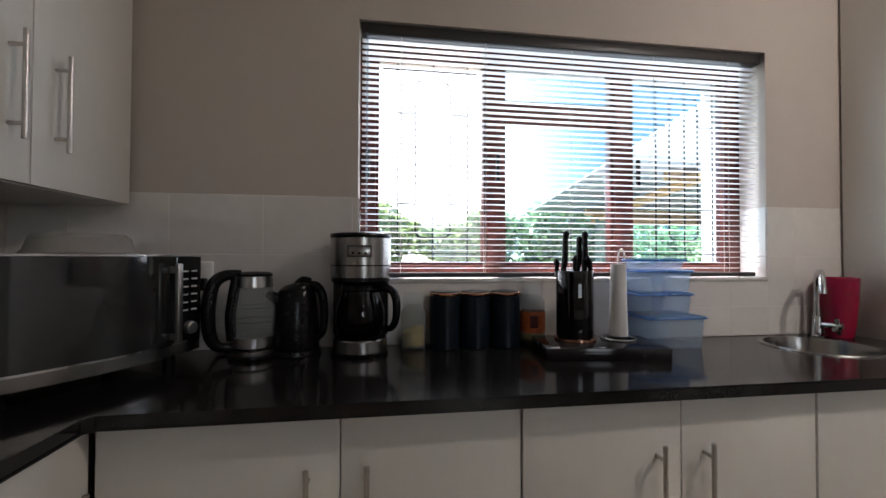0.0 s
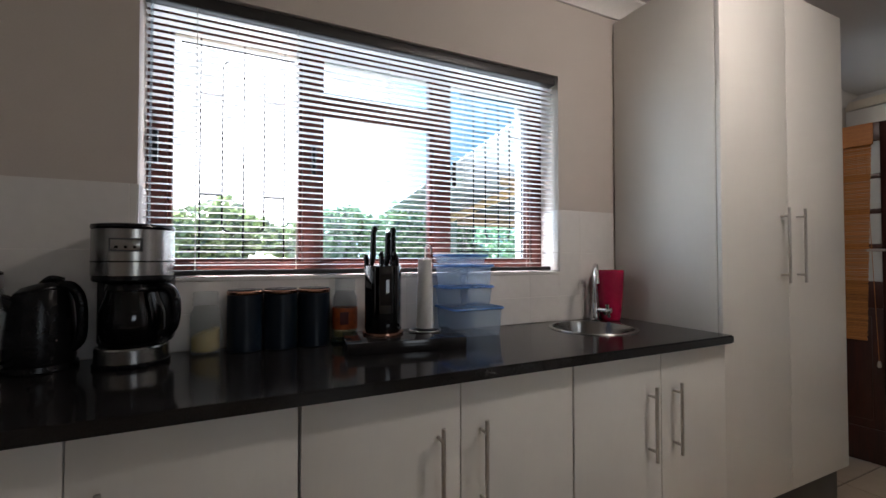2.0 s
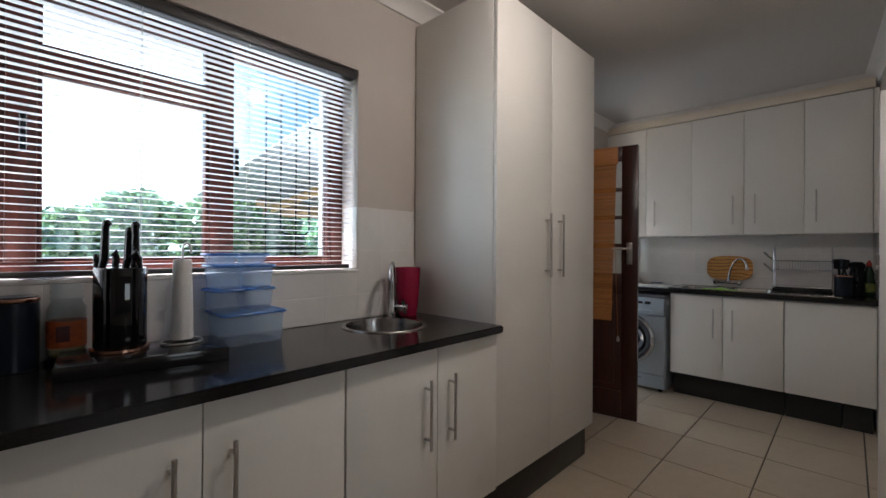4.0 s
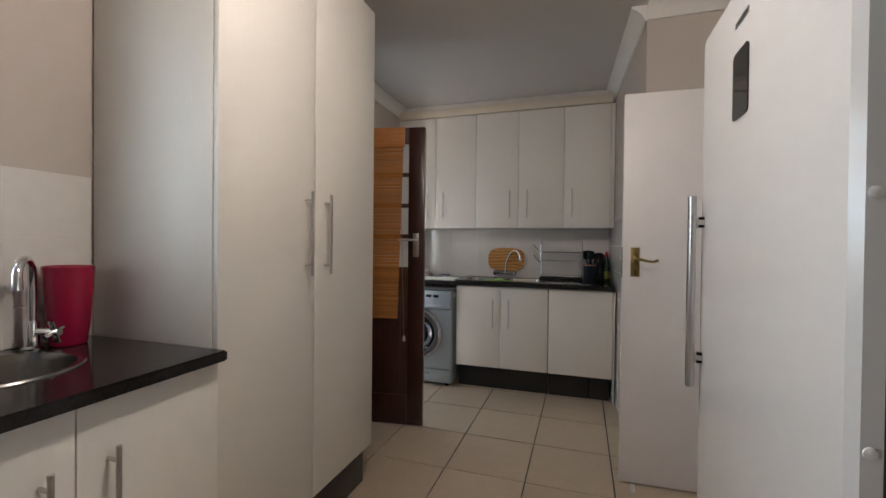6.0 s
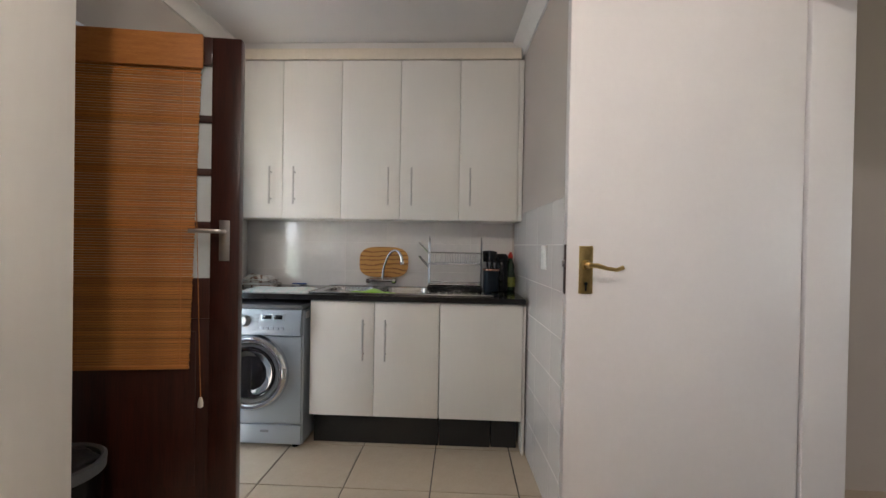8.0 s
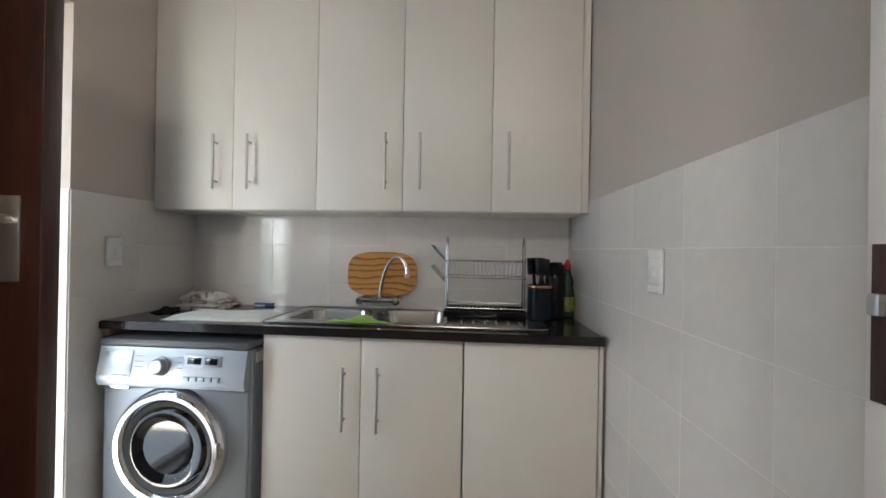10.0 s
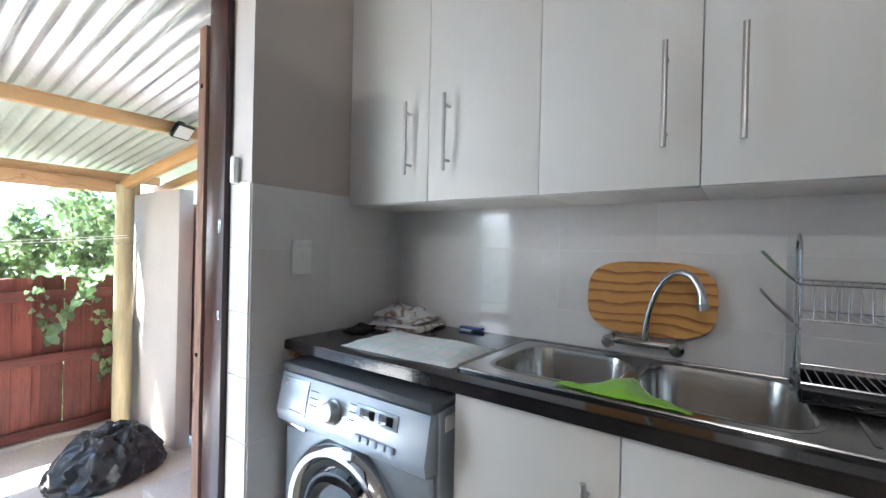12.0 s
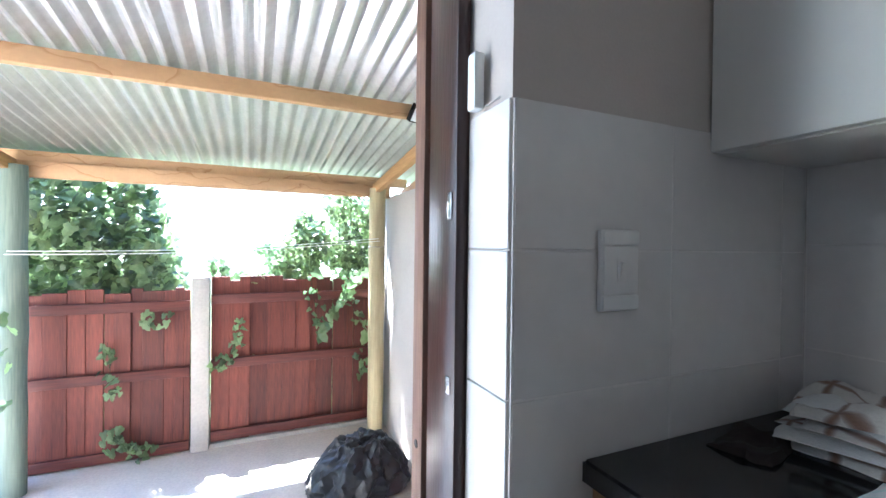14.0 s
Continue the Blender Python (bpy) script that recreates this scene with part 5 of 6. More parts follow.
# ---- scullery things ----
def washer():
    x0, x1, y0, y1, zt = 4.775, 5.34, 1.185, 1.79, 0.868
    ob = thing("washing_machine", ((x0 + x1) / 2, (y0 + y1) / 2, 0), "silver front-loading washing machine with chrome door ring", "washing machine")
    part("body", bx(B(), x0 + 0.025, x1, y0, y1, 0.03, zt - 0.03, 0.008), M_WASH, ob)
    part("top", bx(B(), x0 - 0.008, x1, y0 - 0.002, y1 + 0.002, zt - 0.028, zt, 0.008), M_WASHTOP, ob, "dark grey top plate")
    b = B()
    prism(b, [(x0 + 0.026, 0.685), (x0 + 0.026, zt - 0.03), (x0 - 0.006, zt - 0.03), (x0 - 0.030, 0.72), (x0 - 0.022, 0.69)], "y", y0 + 0.004, y1 - 0.004)
    panel = part("control_panel", b, M_WASH, ob, "bulging silver control panel")
    part("front_panel", bx(B(), x0 + 0.004, x0 + 0.024, y0 + 0.006, y1 - 0.006, 0.155, 0.68, 0.01), M_WASH, ob)
    part("kick_panel", bx(B(), x0 + 0.006, x0 + 0.024, y0 + 0.006, y1 - 0.006, 0.035, 0.148, 0.004), M_WASH, ob)
    part("kick_latch", bx(B(), x0 + 0.001, x0 + 0.008, y0 + 0.20, y0 + 0.25, 0.105, 0.118, 0.002), M_LINE, ob)
    for yy in (y0 + 0.06, y1 - 0.06):
        for xx in (x0 + 0.07, x1 - 0.07):
            part("foot", cyl(B(), (xx, yy, 0), (xx, yy, 0.035), 0.02, n=12), M_BLACK, ob)
    t = pose(0, 0, 0, 0, -90, 0)
    c = (x0 + 0.004, 1.492, 0.462)
    door = part("door_ring", lathe(B(), c, [(0.228, 0.0), (0.228, 0.012), (0.220, 0.034), (0.206, 0.046), (0.190, 0.044), (0.178, 0.030), (0.174, 0.01)], 56, t, cap=False), M_CHROME, ob, "polished chrome door ring")
    part("door_seal", lathe(B(), c, [(0.176, 0.012), (0.176, 0.030), (0.158, 0.024), (0.140, 0.006)], 48, t, cap=False), M_RUBBER, door)
    part("door_glass", lathe(B(), c, [(0.158, 0.022), (0.145, 0.036), (0.122, 0.034), (0.095, 0.018), (0.06, 0.008), (0.01, 0.005)], 48, t), M_BGLASS, door, "dark bowl-shaped door glass")
    part("door_catch", bx(B(), x0 - 0.046, x0 - 0.03, 1.273, 1.289, 0.44, 0.50, 0.004), M_NICKEL, door)

    def on_panel(y, z, depth=0.0):
        f = (z - 0.72) / (zt - 0.03 - 0.72)
        return Vector((x0 - 0.030 + f * 0.024 - depth, y, z))
    tilt = pose(0, 0, 0, 0, -90 + 11, 0)
    part("program_dial", lathe(B(), on_panel(1.527, 0.77), [(0.036, -0.004), (0.036, 0.006), (0.030, 0.010), (0.027, 0.026), (0.023, 0.029)], 32, tilt), M_STEEL, panel, "round chrome programme dial")

    def plate(name, ya, yb, za, zb, material, d=0.0015):
        zm = (za + zb) / 2
        b = B()
        obx(b, Matrix.Translation(on_panel((ya + yb) / 2, zm)) @ pose(0, 0, 0, 0, 11, 0), 2 * d + 0.004, yb - ya, zb - za, 0.001)
        part(name, b, material, panel)
    plate("display_frame", 1.285, 1.435, 0.775, 0.815, M_WASH)
    plate("display", 1.365, 1.42, 0.783, 0.807, M_BGLASS, 0.003)
    plate("display", 1.30, 1.35, 0.783, 0.807, M_BGLASS, 0.003)
    for k in range(5):
        plate("button", 1.285 + 0.03 * k, 1.309 + 0.03 * k, 0.722, 0.738, M_WASH, 0.003)
    for k in range(3):
        plate("print_line", 1.60, 1.635, 0.7655 + 0.02 * k, 0.7675 + 0.02 * k, M_LINE, 0.0005)
        plate("print_line", 1.44, 1.465, 0.7655 + 0.02 * k, 0.7675 + 0.02 * k, M_LINE, 0.0005)
    plate("drawer_front", 1.645, 1.78, 0.725, 0.828, M_WASH, 0.0004)
    plate("badge", 1.745, 1.765, 0.80, 0.818, M_LINE, 0.0012)
    plate("print_line", 1.66, 1.72, 0.732, 0.736, M_LINE, 0.0012)
    part("drawer_grip", bx(B(), x0 - 0.022, x0 + 0.01, 1.65, 1.775, 0.676, 0.694, 0.005), M_CHROME, panel)
    part("side_sticker", bx(B(), x0 + 0.05, x0 + 0.11, y0 - 0.0025, y0 + 0.002, 0.78, 0.82, 0.0005), M_WHITEP, ob, "white sticker")


washer()


def double_sink():
    ob = thing("double_sink", (5.14, 0.6, TOP), "stainless steel double sink with drainer set in the worktop", "sink")
    z = TOP
    bowls = ((0.822, 1.142, 4.940, 5.262), (0.462, 0.790, 4.918, 5.288))
    deck = new("deck", finish("deck", prism(B(), rrect(4.868, 5.325, 0.055, 1.195, 0.03), "z", z + 0.0005, z + 0.005), M_SINK))
    for y0, y1, x0, x1 in bowls:
        hole(deck, prism(B(), rrect(x0, x1, y0, y1, 0.075), "z", z - 0.05, z + 0.05))
    under(deck, ob)
    part("rim", tube(B(), [(x, y, z + 0.005) for x, y in rrect(4.870, 5.323, 0.057, 1.193, 0.03)], 0.004, 8, True), M_SINK, ob)
    for y0, y1, x0, x1 in bowls:
        b = B()
        rings = []
        for i, zz in ((-0.010, z + 0.0056), (-0.003, z + 0.0072), (0.003, z + 0.003), (0.006, z - 0.010), (0.014, z - 0.135), (0.022, z - 0.158), (0.040, z - 0.172), (0.085, z - 0.178)):
            rings.append([b.verts.new((x, y, zz)) for x, y in rrect(x0 + i, x1 - i, y0 + i, y1 - i, max(0.02, 0.078 - i * 0.3), 9)])
        n = len(rings[0])
        for r0, r1 in zip(rings, rings[1:]):
            for j in range(n):
                b.faces.new((r0[j], r0[(j + 1) % n], r1[(j + 1) % n], r1[j]))
        b.faces.new(rings[-1])
        bowl = part("bowl", b, M_BOWL, ob)
        part("drain", lathe(B(), ((x0 + x1) / 2, (y0 + y1) / 2, z - 0.179), [(0.04, 0), (0.04, 0.005), (0.03, 0.006), (0.02, 0.002)], 24), M_CHROME, bowl)
    for k in range(7):
        y = 0.10 + k * 0.048
        part("drainer_rib", bx(B(), 4.93, 5.26, y, y + 0.010, z + 0.0045, z + 0.0068, 0.0008), M_SINK, ob)


double_sink()


def wall_mixer():
    ob = thing("wall_mixer_tap", (5.34, 0.815, 0.98), "chrome wall-mounted mixer tap with tall swan neck", "tap")
    x, z = 5.30, 0.98
    part("bridge", cyl(B(), (x, 0.725, z), (x, 0.905, z), 0.012, n=16), M_CHROME, ob)
    for y in (0.725, 0.905):
        part("inlet", cyl(B(), (EAST - 0.006, y, z), (x - 0.02, y, z), 0.018, 0.015, 18), M_CHROME, ob)
        part("knob", lathe(B(), (x - 0.018, y, z), [(0.014, 0), (0.019, 0.008), (0.019, 0.022), (0.012, 0.03)], 20, pose(0, 0, 0, 0, -90, 0)), M_CHROME, ob)
    p = Vector((x, 0.812, z))
    d = Vector((-0.5, -0.866, 0))
    arc = ((0.0, 0.0), (0.004, 0.05), (0.018, 0.11), (0.050, 0.175), (0.095, 0.212), (0.140, 0.205), (0.166, 0.170), (0.172, 0.138))
    part("spout", bend(B(), [p + d * u + Vector((0, 0, h)) for u, h in arc], [0.011, 0.010, 0.009, 0.009, 0.009, 0.009, 0.010, 0.0125], 14), M_CHROME, ob)
    part("aerator", cyl(B(), p + d * 0.1722 + Vector((0, 0, 0.138)), p + d * 0.1745 + Vector((0, 0, 0.120)), 0.0135, 0.0125, 16), M_STEEL, ob)


wall_mixer()


def cutting_board():
    ob = thing("chopping_board", (5.335, 0.81, 1.0), "oval pine chopping board leaning on the tiles", "chopping board")
    n = 40
    pts = []
    for k in range(n):
        a = 2 * math.pi * k / n
        c, s = math.cos(a), math.sin(a)
        pts.append((0.176 * math.copysign(abs(c) ** 0.62, c), 0.110 * math.copysign(abs(s) ** 0.62, s)))
    b = B()
    prism(b, pts, "x", -0.008, 0.008)
    bmesh.ops.transform(b, matrix=Matrix.Translation((5.337, 0.81, 1.108)) @ pose(0, 0, 0, 0, 5, 0), verts=b.verts)
    part("board", b, M_PINE, ob)
    part("hook", bx(B(), 5.325, 5.352, 0.805, 0.815, 0.982, 1.001, 0.001), M_STEEL, ob)


cutting_board()


def dish_rack():
    ob = thing("dish_rack", (5.33, 0.28, TOP + 0.006), "two-tier chrome wire dish rack with black drip tray", "dish rack")
    z0 = TOP + 0.0065
    x0, x1, y0, y1 = 5.125, 5.335, 0.118, 0.475
    tray = B()
    bx(tray, x0 - 0.01, x1 + 0.005, y0 - 0.005, y1 + 0.005, z0, z0 + 0.006, 0.002)
    for a, b, c, d in ((x0 - 0.01, x0 - 0.002, y0, y1), (x1 - 0.003, x1 + 0.005, y0, y1), (x0 - 0.002, x1 - 0.003, y0 - 0.005, y0 + 0.003), (x0 - 0.002, x1 - 0.003, y1 - 0.003, y1 + 0.005)):
        bx(tray, a, b, c, d, z0 + 0.006, z0 + 0.028, 0.002)
    part("drip_tray", tray, M_BLACK, ob, "black drip tray")
    for y in (y0, y1):
        b = B()
        arc = [(5.235 + 0.05 * math.cos(a), y, z0 + 0.31 + 0.05 * math.sin(a)) for a in [math.pi * k / 8 for k in range(9)]]
        tube(b, [(5.285, y, z0 + 0.02)] + arc + [(5.185, y, z0 + 0.02)], 0.0034, 8)
        part("end_frame", b, M_RACK, ob)
    for z in (z0 + 0.04, z0 + 0.175, z0 + 0.25):
        part("tier_ring", tube(B(), [(x0, y0, z), (x1, y0, z), (x1, y1, z), (x0, y1, z)], 0.0026, 8, True), M_RACK, ob)
    wire = finish("wire", tube(B(), [(x0, 0, z0 + 0.25), (x0 + 0.002, 0, z0 + 0.175), (x1 - 0.002, 0, z0 + 0.175), (x1, 0, z0 + 0.25)], 0.0011, 6), M_RACK)
    low = finish("wire", tube(B(), [(x0, 0, z0 + 0.04), (x1, 0, z0 + 0.04)], 0.0011, 6), M_RACK)
    for k in range(1, 20):
        y = y0 + (y1 - y0) * k / 20
        for me in (wire, low):
            o = new("wire", me)
            under(o, ob)
            o.location = (0, y, 0)
    for z in (z0 + 0.15, z0 + 0.245):
        for k in range(4):
            xx = 5.16 + 0.045 * k
            part("cup_hook", tube(B(), [(xx, y1, z), (xx, y1 + 0.045, z + 0.045), (xx, y1 + 0.07, z + 0.075)], 0.002, 6), M_RACK, ob)


dish_rack()


def utensils():
    c = Vector((5.145, 0.055, TOP + 0.004))
    ob = thing("utensil_holder", tuple(c), "black utensil tumbler with copper rim and black utensils", "utensil holder")
    part("cup", lathe(B(), c, [(0.048, 0), (0.052, 0.004), (0.055, 0.15), (0.052, 0.152), (0.050, 0.15), (0.046, 0.01)], 32), M_MATT, ob)
    part("rim", lathe(B(), c, [(0.0555, 0.140), (0.0565, 0.142), (0.0565, 0.15), (0.0555, 0.152)], 32, cap=False), M_COPPER, ob)
    for dx, dy, a, w in ((-0.02, 0.01, 9, 0.035), (0.02, 0.02, -4, 0.04), (0.0, -0.02, -10, 0.03)):
        b = B()
        m = Matrix.Translation(c + Vector((dx, dy, 0.12))) @ pose(0, 0, 0, a, 0, 20 * dx * 50)
        obx(b, m @ Matrix.Translation((0, 0, 0.045)), 0.010, 0.014, 0.09, 0.003)
        obx(b, m @ Matrix.Translation((0, 0, 0.115)), 0.012, w * 1.5, 0.075, 0.005)
        part("utensil", b, M_BLACK, ob)
    c = Vector((5.215, -0.02, TOP + 0.0005))
    ob = thing("blender_jar", tuple(c), "tall black lidded flask with spout", "flask")
    part("body", lathe(B(), c, [(0.042, 0), (0.045, 0.004), (0.043, 0.18), (0.038, 0.20)], 28), M_BLACK, ob)
    part("lid", lathe(B(), c, [(0.040, 0.20), (0.046, 0.205), (0.046, 0.235), (0.03, 0.255), (0.01, 0.257)], 28), M_BLACK, ob)
    part("spout", tube(B(), [c + Vector((-0.02, 0.03, 0.225)), c + Vector((-0.035, 0.055, 0.25)), c + Vector((-0.04, 0.07, 0.25))], [0.015, 0.012, 0.010], 10), M_BLACK, ob)
    c = Vector((5.255, -0.085, TOP + 0.0005))
    ob = thing("soap_bottle", tuple(c), "dark green dish soap bottle with red cap", "bottle")
    part("body", lathe(B(), c, [(0.030, 0), (0.034, 0.005), (0.035, 0.10), (0.028, 0.14), (0.030, 0.17), (0.016, 0.21), (0.014, 0.225)], 24), M_BOTTLE, ob)
    part("cap", lathe(B(), c, [(0.016, 0.225), (0.017, 0.228), (0.015, 0.25), (0.009, 0.256), (0.009, 0.268)], 20), M_REDCAP, ob, "red cap")
    part("label", lathe(B(), c, [(0.0352, 0.03), (0.0358, 0.032), (0.0358, 0.095), (0.0352, 0.097)], 24, cap=False), M_LIME, ob, "yellow-green label")


utensils()


def sheet(name, m, w, d, label, material, category, t=0.006, rough=0.004, seed=1, n=14):
    """A soft cloth lying flat, with waves and a turned edge."""
    rng = random.Random(seed)
    b = B()
    px, py = rng.uniform(0, 9), rng.uniform(0, 9)
    def up(u, v):
        return rough * (1 + math.sin(px + 7 * u + 3 * v) * 0.6 + math.sin(py + 9 * v - 4 * u) * 0.6) + 0.35 * rough * noise.noise((u * 9 + px, v * 9, 0))
    top, bot = [], []
    for i in range(n + 1):
        for j in range(n + 1):
            u, v = i / n - 0.5, j / n - 0.5
            e, g = 0.010 * noise.noise((u * 4 + px, v * 4 + py, 2)), 0.010 * noise.noise((u * 4 - py, v * 4 + px, 5))
            x, y = u * w + e, v * d + g
            fall = (1 - abs(2 * u) ** 8) ** 0.5 * (1 - abs(2 * v) ** 8) ** 0.5
            top.append(b.verts.new(m @ Vector((x, y, 0.0015 + fall * (t + up(u, v))))))
            bot.append(b.verts.new(m @ Vector((x, y, 0.0))))
    k = n + 1
    for i in range(n):
        for j in range(n):
            a = i * k + j
            b.faces.new((top[a], top[a + k], top[a + k + 1], top[a + 1]))
            b.faces.new((bot[a], bot[a + 1], bot[a + k + 1], bot[a + k]))
    edge = [i * k for i in range(k)] + [n * k + j for j in range(1, k)] + [i * k + n for i in range(n - 1, -1, -1)] + [j for j in range(n - 1, 0, -1)]
    for p, q in zip(edge, edge[1:] + edge[:1]):
        b.faces.new((top[p], top[q], bot[q], bot[p]))
    return solid(name, b, material, label, category)


sheet("dish_mat", pose(4.99, 1.41, TOP + 0.0005, 0, 0, 2), 0.265, 0.41, "white quilted dish-drying mat with pale green print", M_TOWELG, "drying mat", 0.007, 0.0055, 3, 24)
STACK = ((0, 0, 8), (0.010, -0.006, 2), (-0.012, 0.008, 15), (0.008, 0.010, 4), (-0.006, -0.010, 12), (0.010, 0.006, -3), (-0.012, 0.022, 20))
for k, (dx, dy, a) in enumerate(STACK):
    plain = k in (2, 5)
    sheet("folded_towel", pose(5.235 + dx, 1.66 + dy, TOP + 0.0006 + k * 0.0086, 0, 0, a), 0.225 - 0.008 * k, 0.215 - 0.009 * k, "white folded tea towel in a stack by the wall" if plain else "white folded tea towel with faded brown checks", M_TOWEL if plain else M_CHECK, "towel", 0.0052, 0.0034 if k < 5 else 0.012, 11 + k, 26)


def draped_cloth():
    """Lies along the front rim, humped over the divider, one corner hanging into the bowl."""
    b = B()
    n, k = 30, 12
    grid = []
    for i in range(n + 1):
        v = i / n
        y = 0.655 + 0.275 * v
        hump = math.exp(-((y - 0.800) / 0.045) ** 2)
        taper = min(1.0, 5 * v, 4 * (1 - v)) ** 0.7
        row = []
        for j in range(k + 1):
            u = j / k
            x = 4.884 + 0.012 * v + u * taper * (0.040 + 0.125 * hump) + 0.004 * math.sin(9 * v + 5 * u)
            z = TOP + 0.0085 + 0.014 * hump * math.sin(math.pi * min(1.0, u * 1.2)) + 0.004 * abs(noise.noise((v * 9, u * 4, 1.5))) * (1 + u)
            row.append(b.verts.new((x, y, z)))
        grid.append(row)
    for p, q in zip(grid, grid[1:]):
        for j in range(k):
            b.faces.new((p[j], p[j + 1], q[j + 1], q[j]))
    ob = solid("dish_cloth", b, M_GREEN, "bright lime green dish cloth over the sink divider", "cloth")
    md = ob.modifiers.new("thickness", "SOLIDIFY")
    md.thickness, md.offset = 0.0022, -1


draped_cloth()
sheet("dark_cloth", pose(5.075, 1.752, TOP + 0.0005, 0, 0, 12), 0.125, 0.085, "crumpled dark brown cloth in the worktop corner", M_DCLOTH, "cloth", 0.002, 0.0065, 33, 26)
sb = thing("support_block", (4.83, 1.805, 0.869), "small pale wooden block under the worktop end", "block")
part("block", bx(B(), 4.812, 4.846, 1.794, 1.822, 0.869, 0.897, 0.002), M_BEAM, sb)
br = thing("scrub_brush", (5.345, 1.43, TOP), "small blue scrubbing brush lying by the tiles", "brush")
part("back", bx(B(), 5.322, 5.350, 1.375, 1.475, TOP + 0.006, TOP + 0.015, 0.004), M_BLUEP, br)
part("bristles", bx(B(), 5.325, 5.347, 1.42, 1.47, TOP, TOP + 0.006, 0.002), M_WHITEP, br)

socket("light_switch", Matrix(((1, 0, 0, 4.852), (0, 0, -1, DOORWALL - 0.006), (0, 1, 0, 1.203), (0, 0, 0, 1))), "white single light switch on the tiles by the back door")
sk = pose(3.82, -0.2, 0, 0, 0, math.degrees(SKEW))
socket("light_switch", sk @ Matrix(((-1, 0, 0, 0.625), (0, 0, 1, 0.006), (0, 1, 0, 1.185), (0, 0, 0, 1))), "white light switch on the tiled scullery wall")
al = thing("alarm_contact", (4.655, 1.92, 1.455), "small cream alarm contact box on the door reveal", "alarm sensor")
part("case", bx(B(), 4.647, 4.6645, 1.893, 1.917, 1.436, 1.520, 0.004), M_WHITEP, al)
part("wire", tube(B(), [(4.660, 1.92, 1.452), (4.664, 1.90, 1.44), (4.664, 1.85, 1.441)], 0.0015, 6), M_CORD, al)


def waste_bin():
    c = Vector((3.655, 1.61, 0))
    ob = thing("waste_bin", tuple(c), "tall black waste bin with a grey rim beside the door", "bin")
    part("body", lathe(B(), c, [(0.118, 0.0), (0.122, 0.01), (0.145, 0.46), (0.142, 0.46), (0.118, 0.015)], 32), M_BLACK, ob)
    part("rim", lathe(B(), c, [(0.140, 0.445), (0.153, 0.448), (0.155, 0.485), (0.146, 0.492), (0.136, 0.485)], 36, cap=False), M_BINRIM, ob, "grey plastic rim")
    b = B()
    bmesh.ops.create_icosphere(b, subdivisions=4, radius=1.0)
    for v in b.verts:
        f = 1 + 0.25 * noise.noise(v.co * 2.2)
        v.co = Vector((v.co.x * 0.125 * f, v.co.y * 0.125 * f, max(-0.03, v.co.z * 0.05 * f))) + c + Vector((0, 0, 0.47))
    part("liner", b, M_BAG, ob, "crumpled black bin liner")


waste_bin()


# ---- the back yard ----
GZ = -0.40
ground = solid("ground", bx(B(), -400, 400, -400, 400, GZ - 0.3, GZ - 0.012), M_LAWN, "dry bare ground round the house", "ground", kind="structure")
yard = solid("pavement", bx(B(), 0.6, 7.5, OUT, 5.26, GZ - 0.012, GZ - 0.004), M_YARD, "pale worn concrete paving of the back yard", "paving", kind="structure")
step = thing("door_step", (4.2, 2.2, GZ), "pale concrete step below the back door", "step")
part("tread", bx(B(), 3.66, 4.56, OUT + 0.002, 2.36, GZ, -0.21, 0.008), M_CONC, step)
pb = thing("paving_block", (5.2, 3.45, GZ), "low pale stone block lying by the yard wall", "block")
part("block", bx(B(), 5.05, 5.40, 3.25, 3.68, GZ, GZ + 0.07, 0.01), M_CONC, pb)

FY = 5.20


def fence_panel(x0, x1, zb, zt, seed, gaps=()):
    ob = thing("timber_fence", ((x0 + x1) / 2, FY, zb), "red-brown stained timber fence panel with gaps and ivy", "fence", "fence panels")
    rng = random.Random(seed)
    x = x0
    shared, flip = {}, 0.0
    while x < x1 - 0.03:
        w = rng.choice((0.06, 0.075, 0.09, 0.105, 0.12, 0.14))
        w = min(w, x1 - x)
        h = zt - zb - rng.choice((0.0, 0.0, 0.02, 0.035))
        key = (round(w, 3), round(h, 3))
        if key not in shared:
            shared[key] = finish("plank", bx(B(), 0, key[0], 0, 0.018, 0, key[1], 0.002, 1), M_FENCE)
        o = new("plank", shared[key])
        under(o, ob)
        flip = 0.004 if flip == 0.0 else 0.0
        o.location = (x, FY + flip + rng.uniform(-0.001, 0.001) + (0.012 if rng.random() < 0.15 else 0) + (0.045 if any(a < x < a + 0.16 for a in gaps) else 0), zb)
        x += w + (0.0045 if rng.random() < 0.22 else -0.001)
    for z in (zb + 0.02, zb + 0.60, zb + 1.12):
        part("rail", bx(B(), x0, x1, FY - 0.034, FY - 0.006, z, z + 0.075, 0.004), M_FRAIL, ob)


fence_panel(4.045, 5.335, -0.37, 0.965, 3, (4.76,))
fence_panel(2.55, 3.90, -0.41, 0.885, 8)
fence_panel(1.05, 2.42, -0.41, 0.885, 12)
fence_panel(-0.45, 0.92, -0.41, 0.885, 15)
for x in (3.975, 2.485, 0.985):
    p = thing("fence_post", (x, FY, GZ), "pale square concrete fence post", "post", "fence posts")
    part("shaft", bx(B(), x - 0.062, x + 0.062, FY - 0.06, FY + 0.05, GZ - 0.02, 0.965 if x > 3 else 0.93, 0.006), M_CONC, p)
k = thing("kerb", (4.7, FY, GZ), "low pale concrete plinth under the fence", "kerb")
part("strip", bx(B(), 4.04, 5.40, FY - 0.03, FY + 0.03, GZ - 0.01, -0.372, 0.004), M_CONC, k)
ep = thing("fence_end_post", (5.37, 5.18, GZ), "red-brown timber end post of the fence", "post")
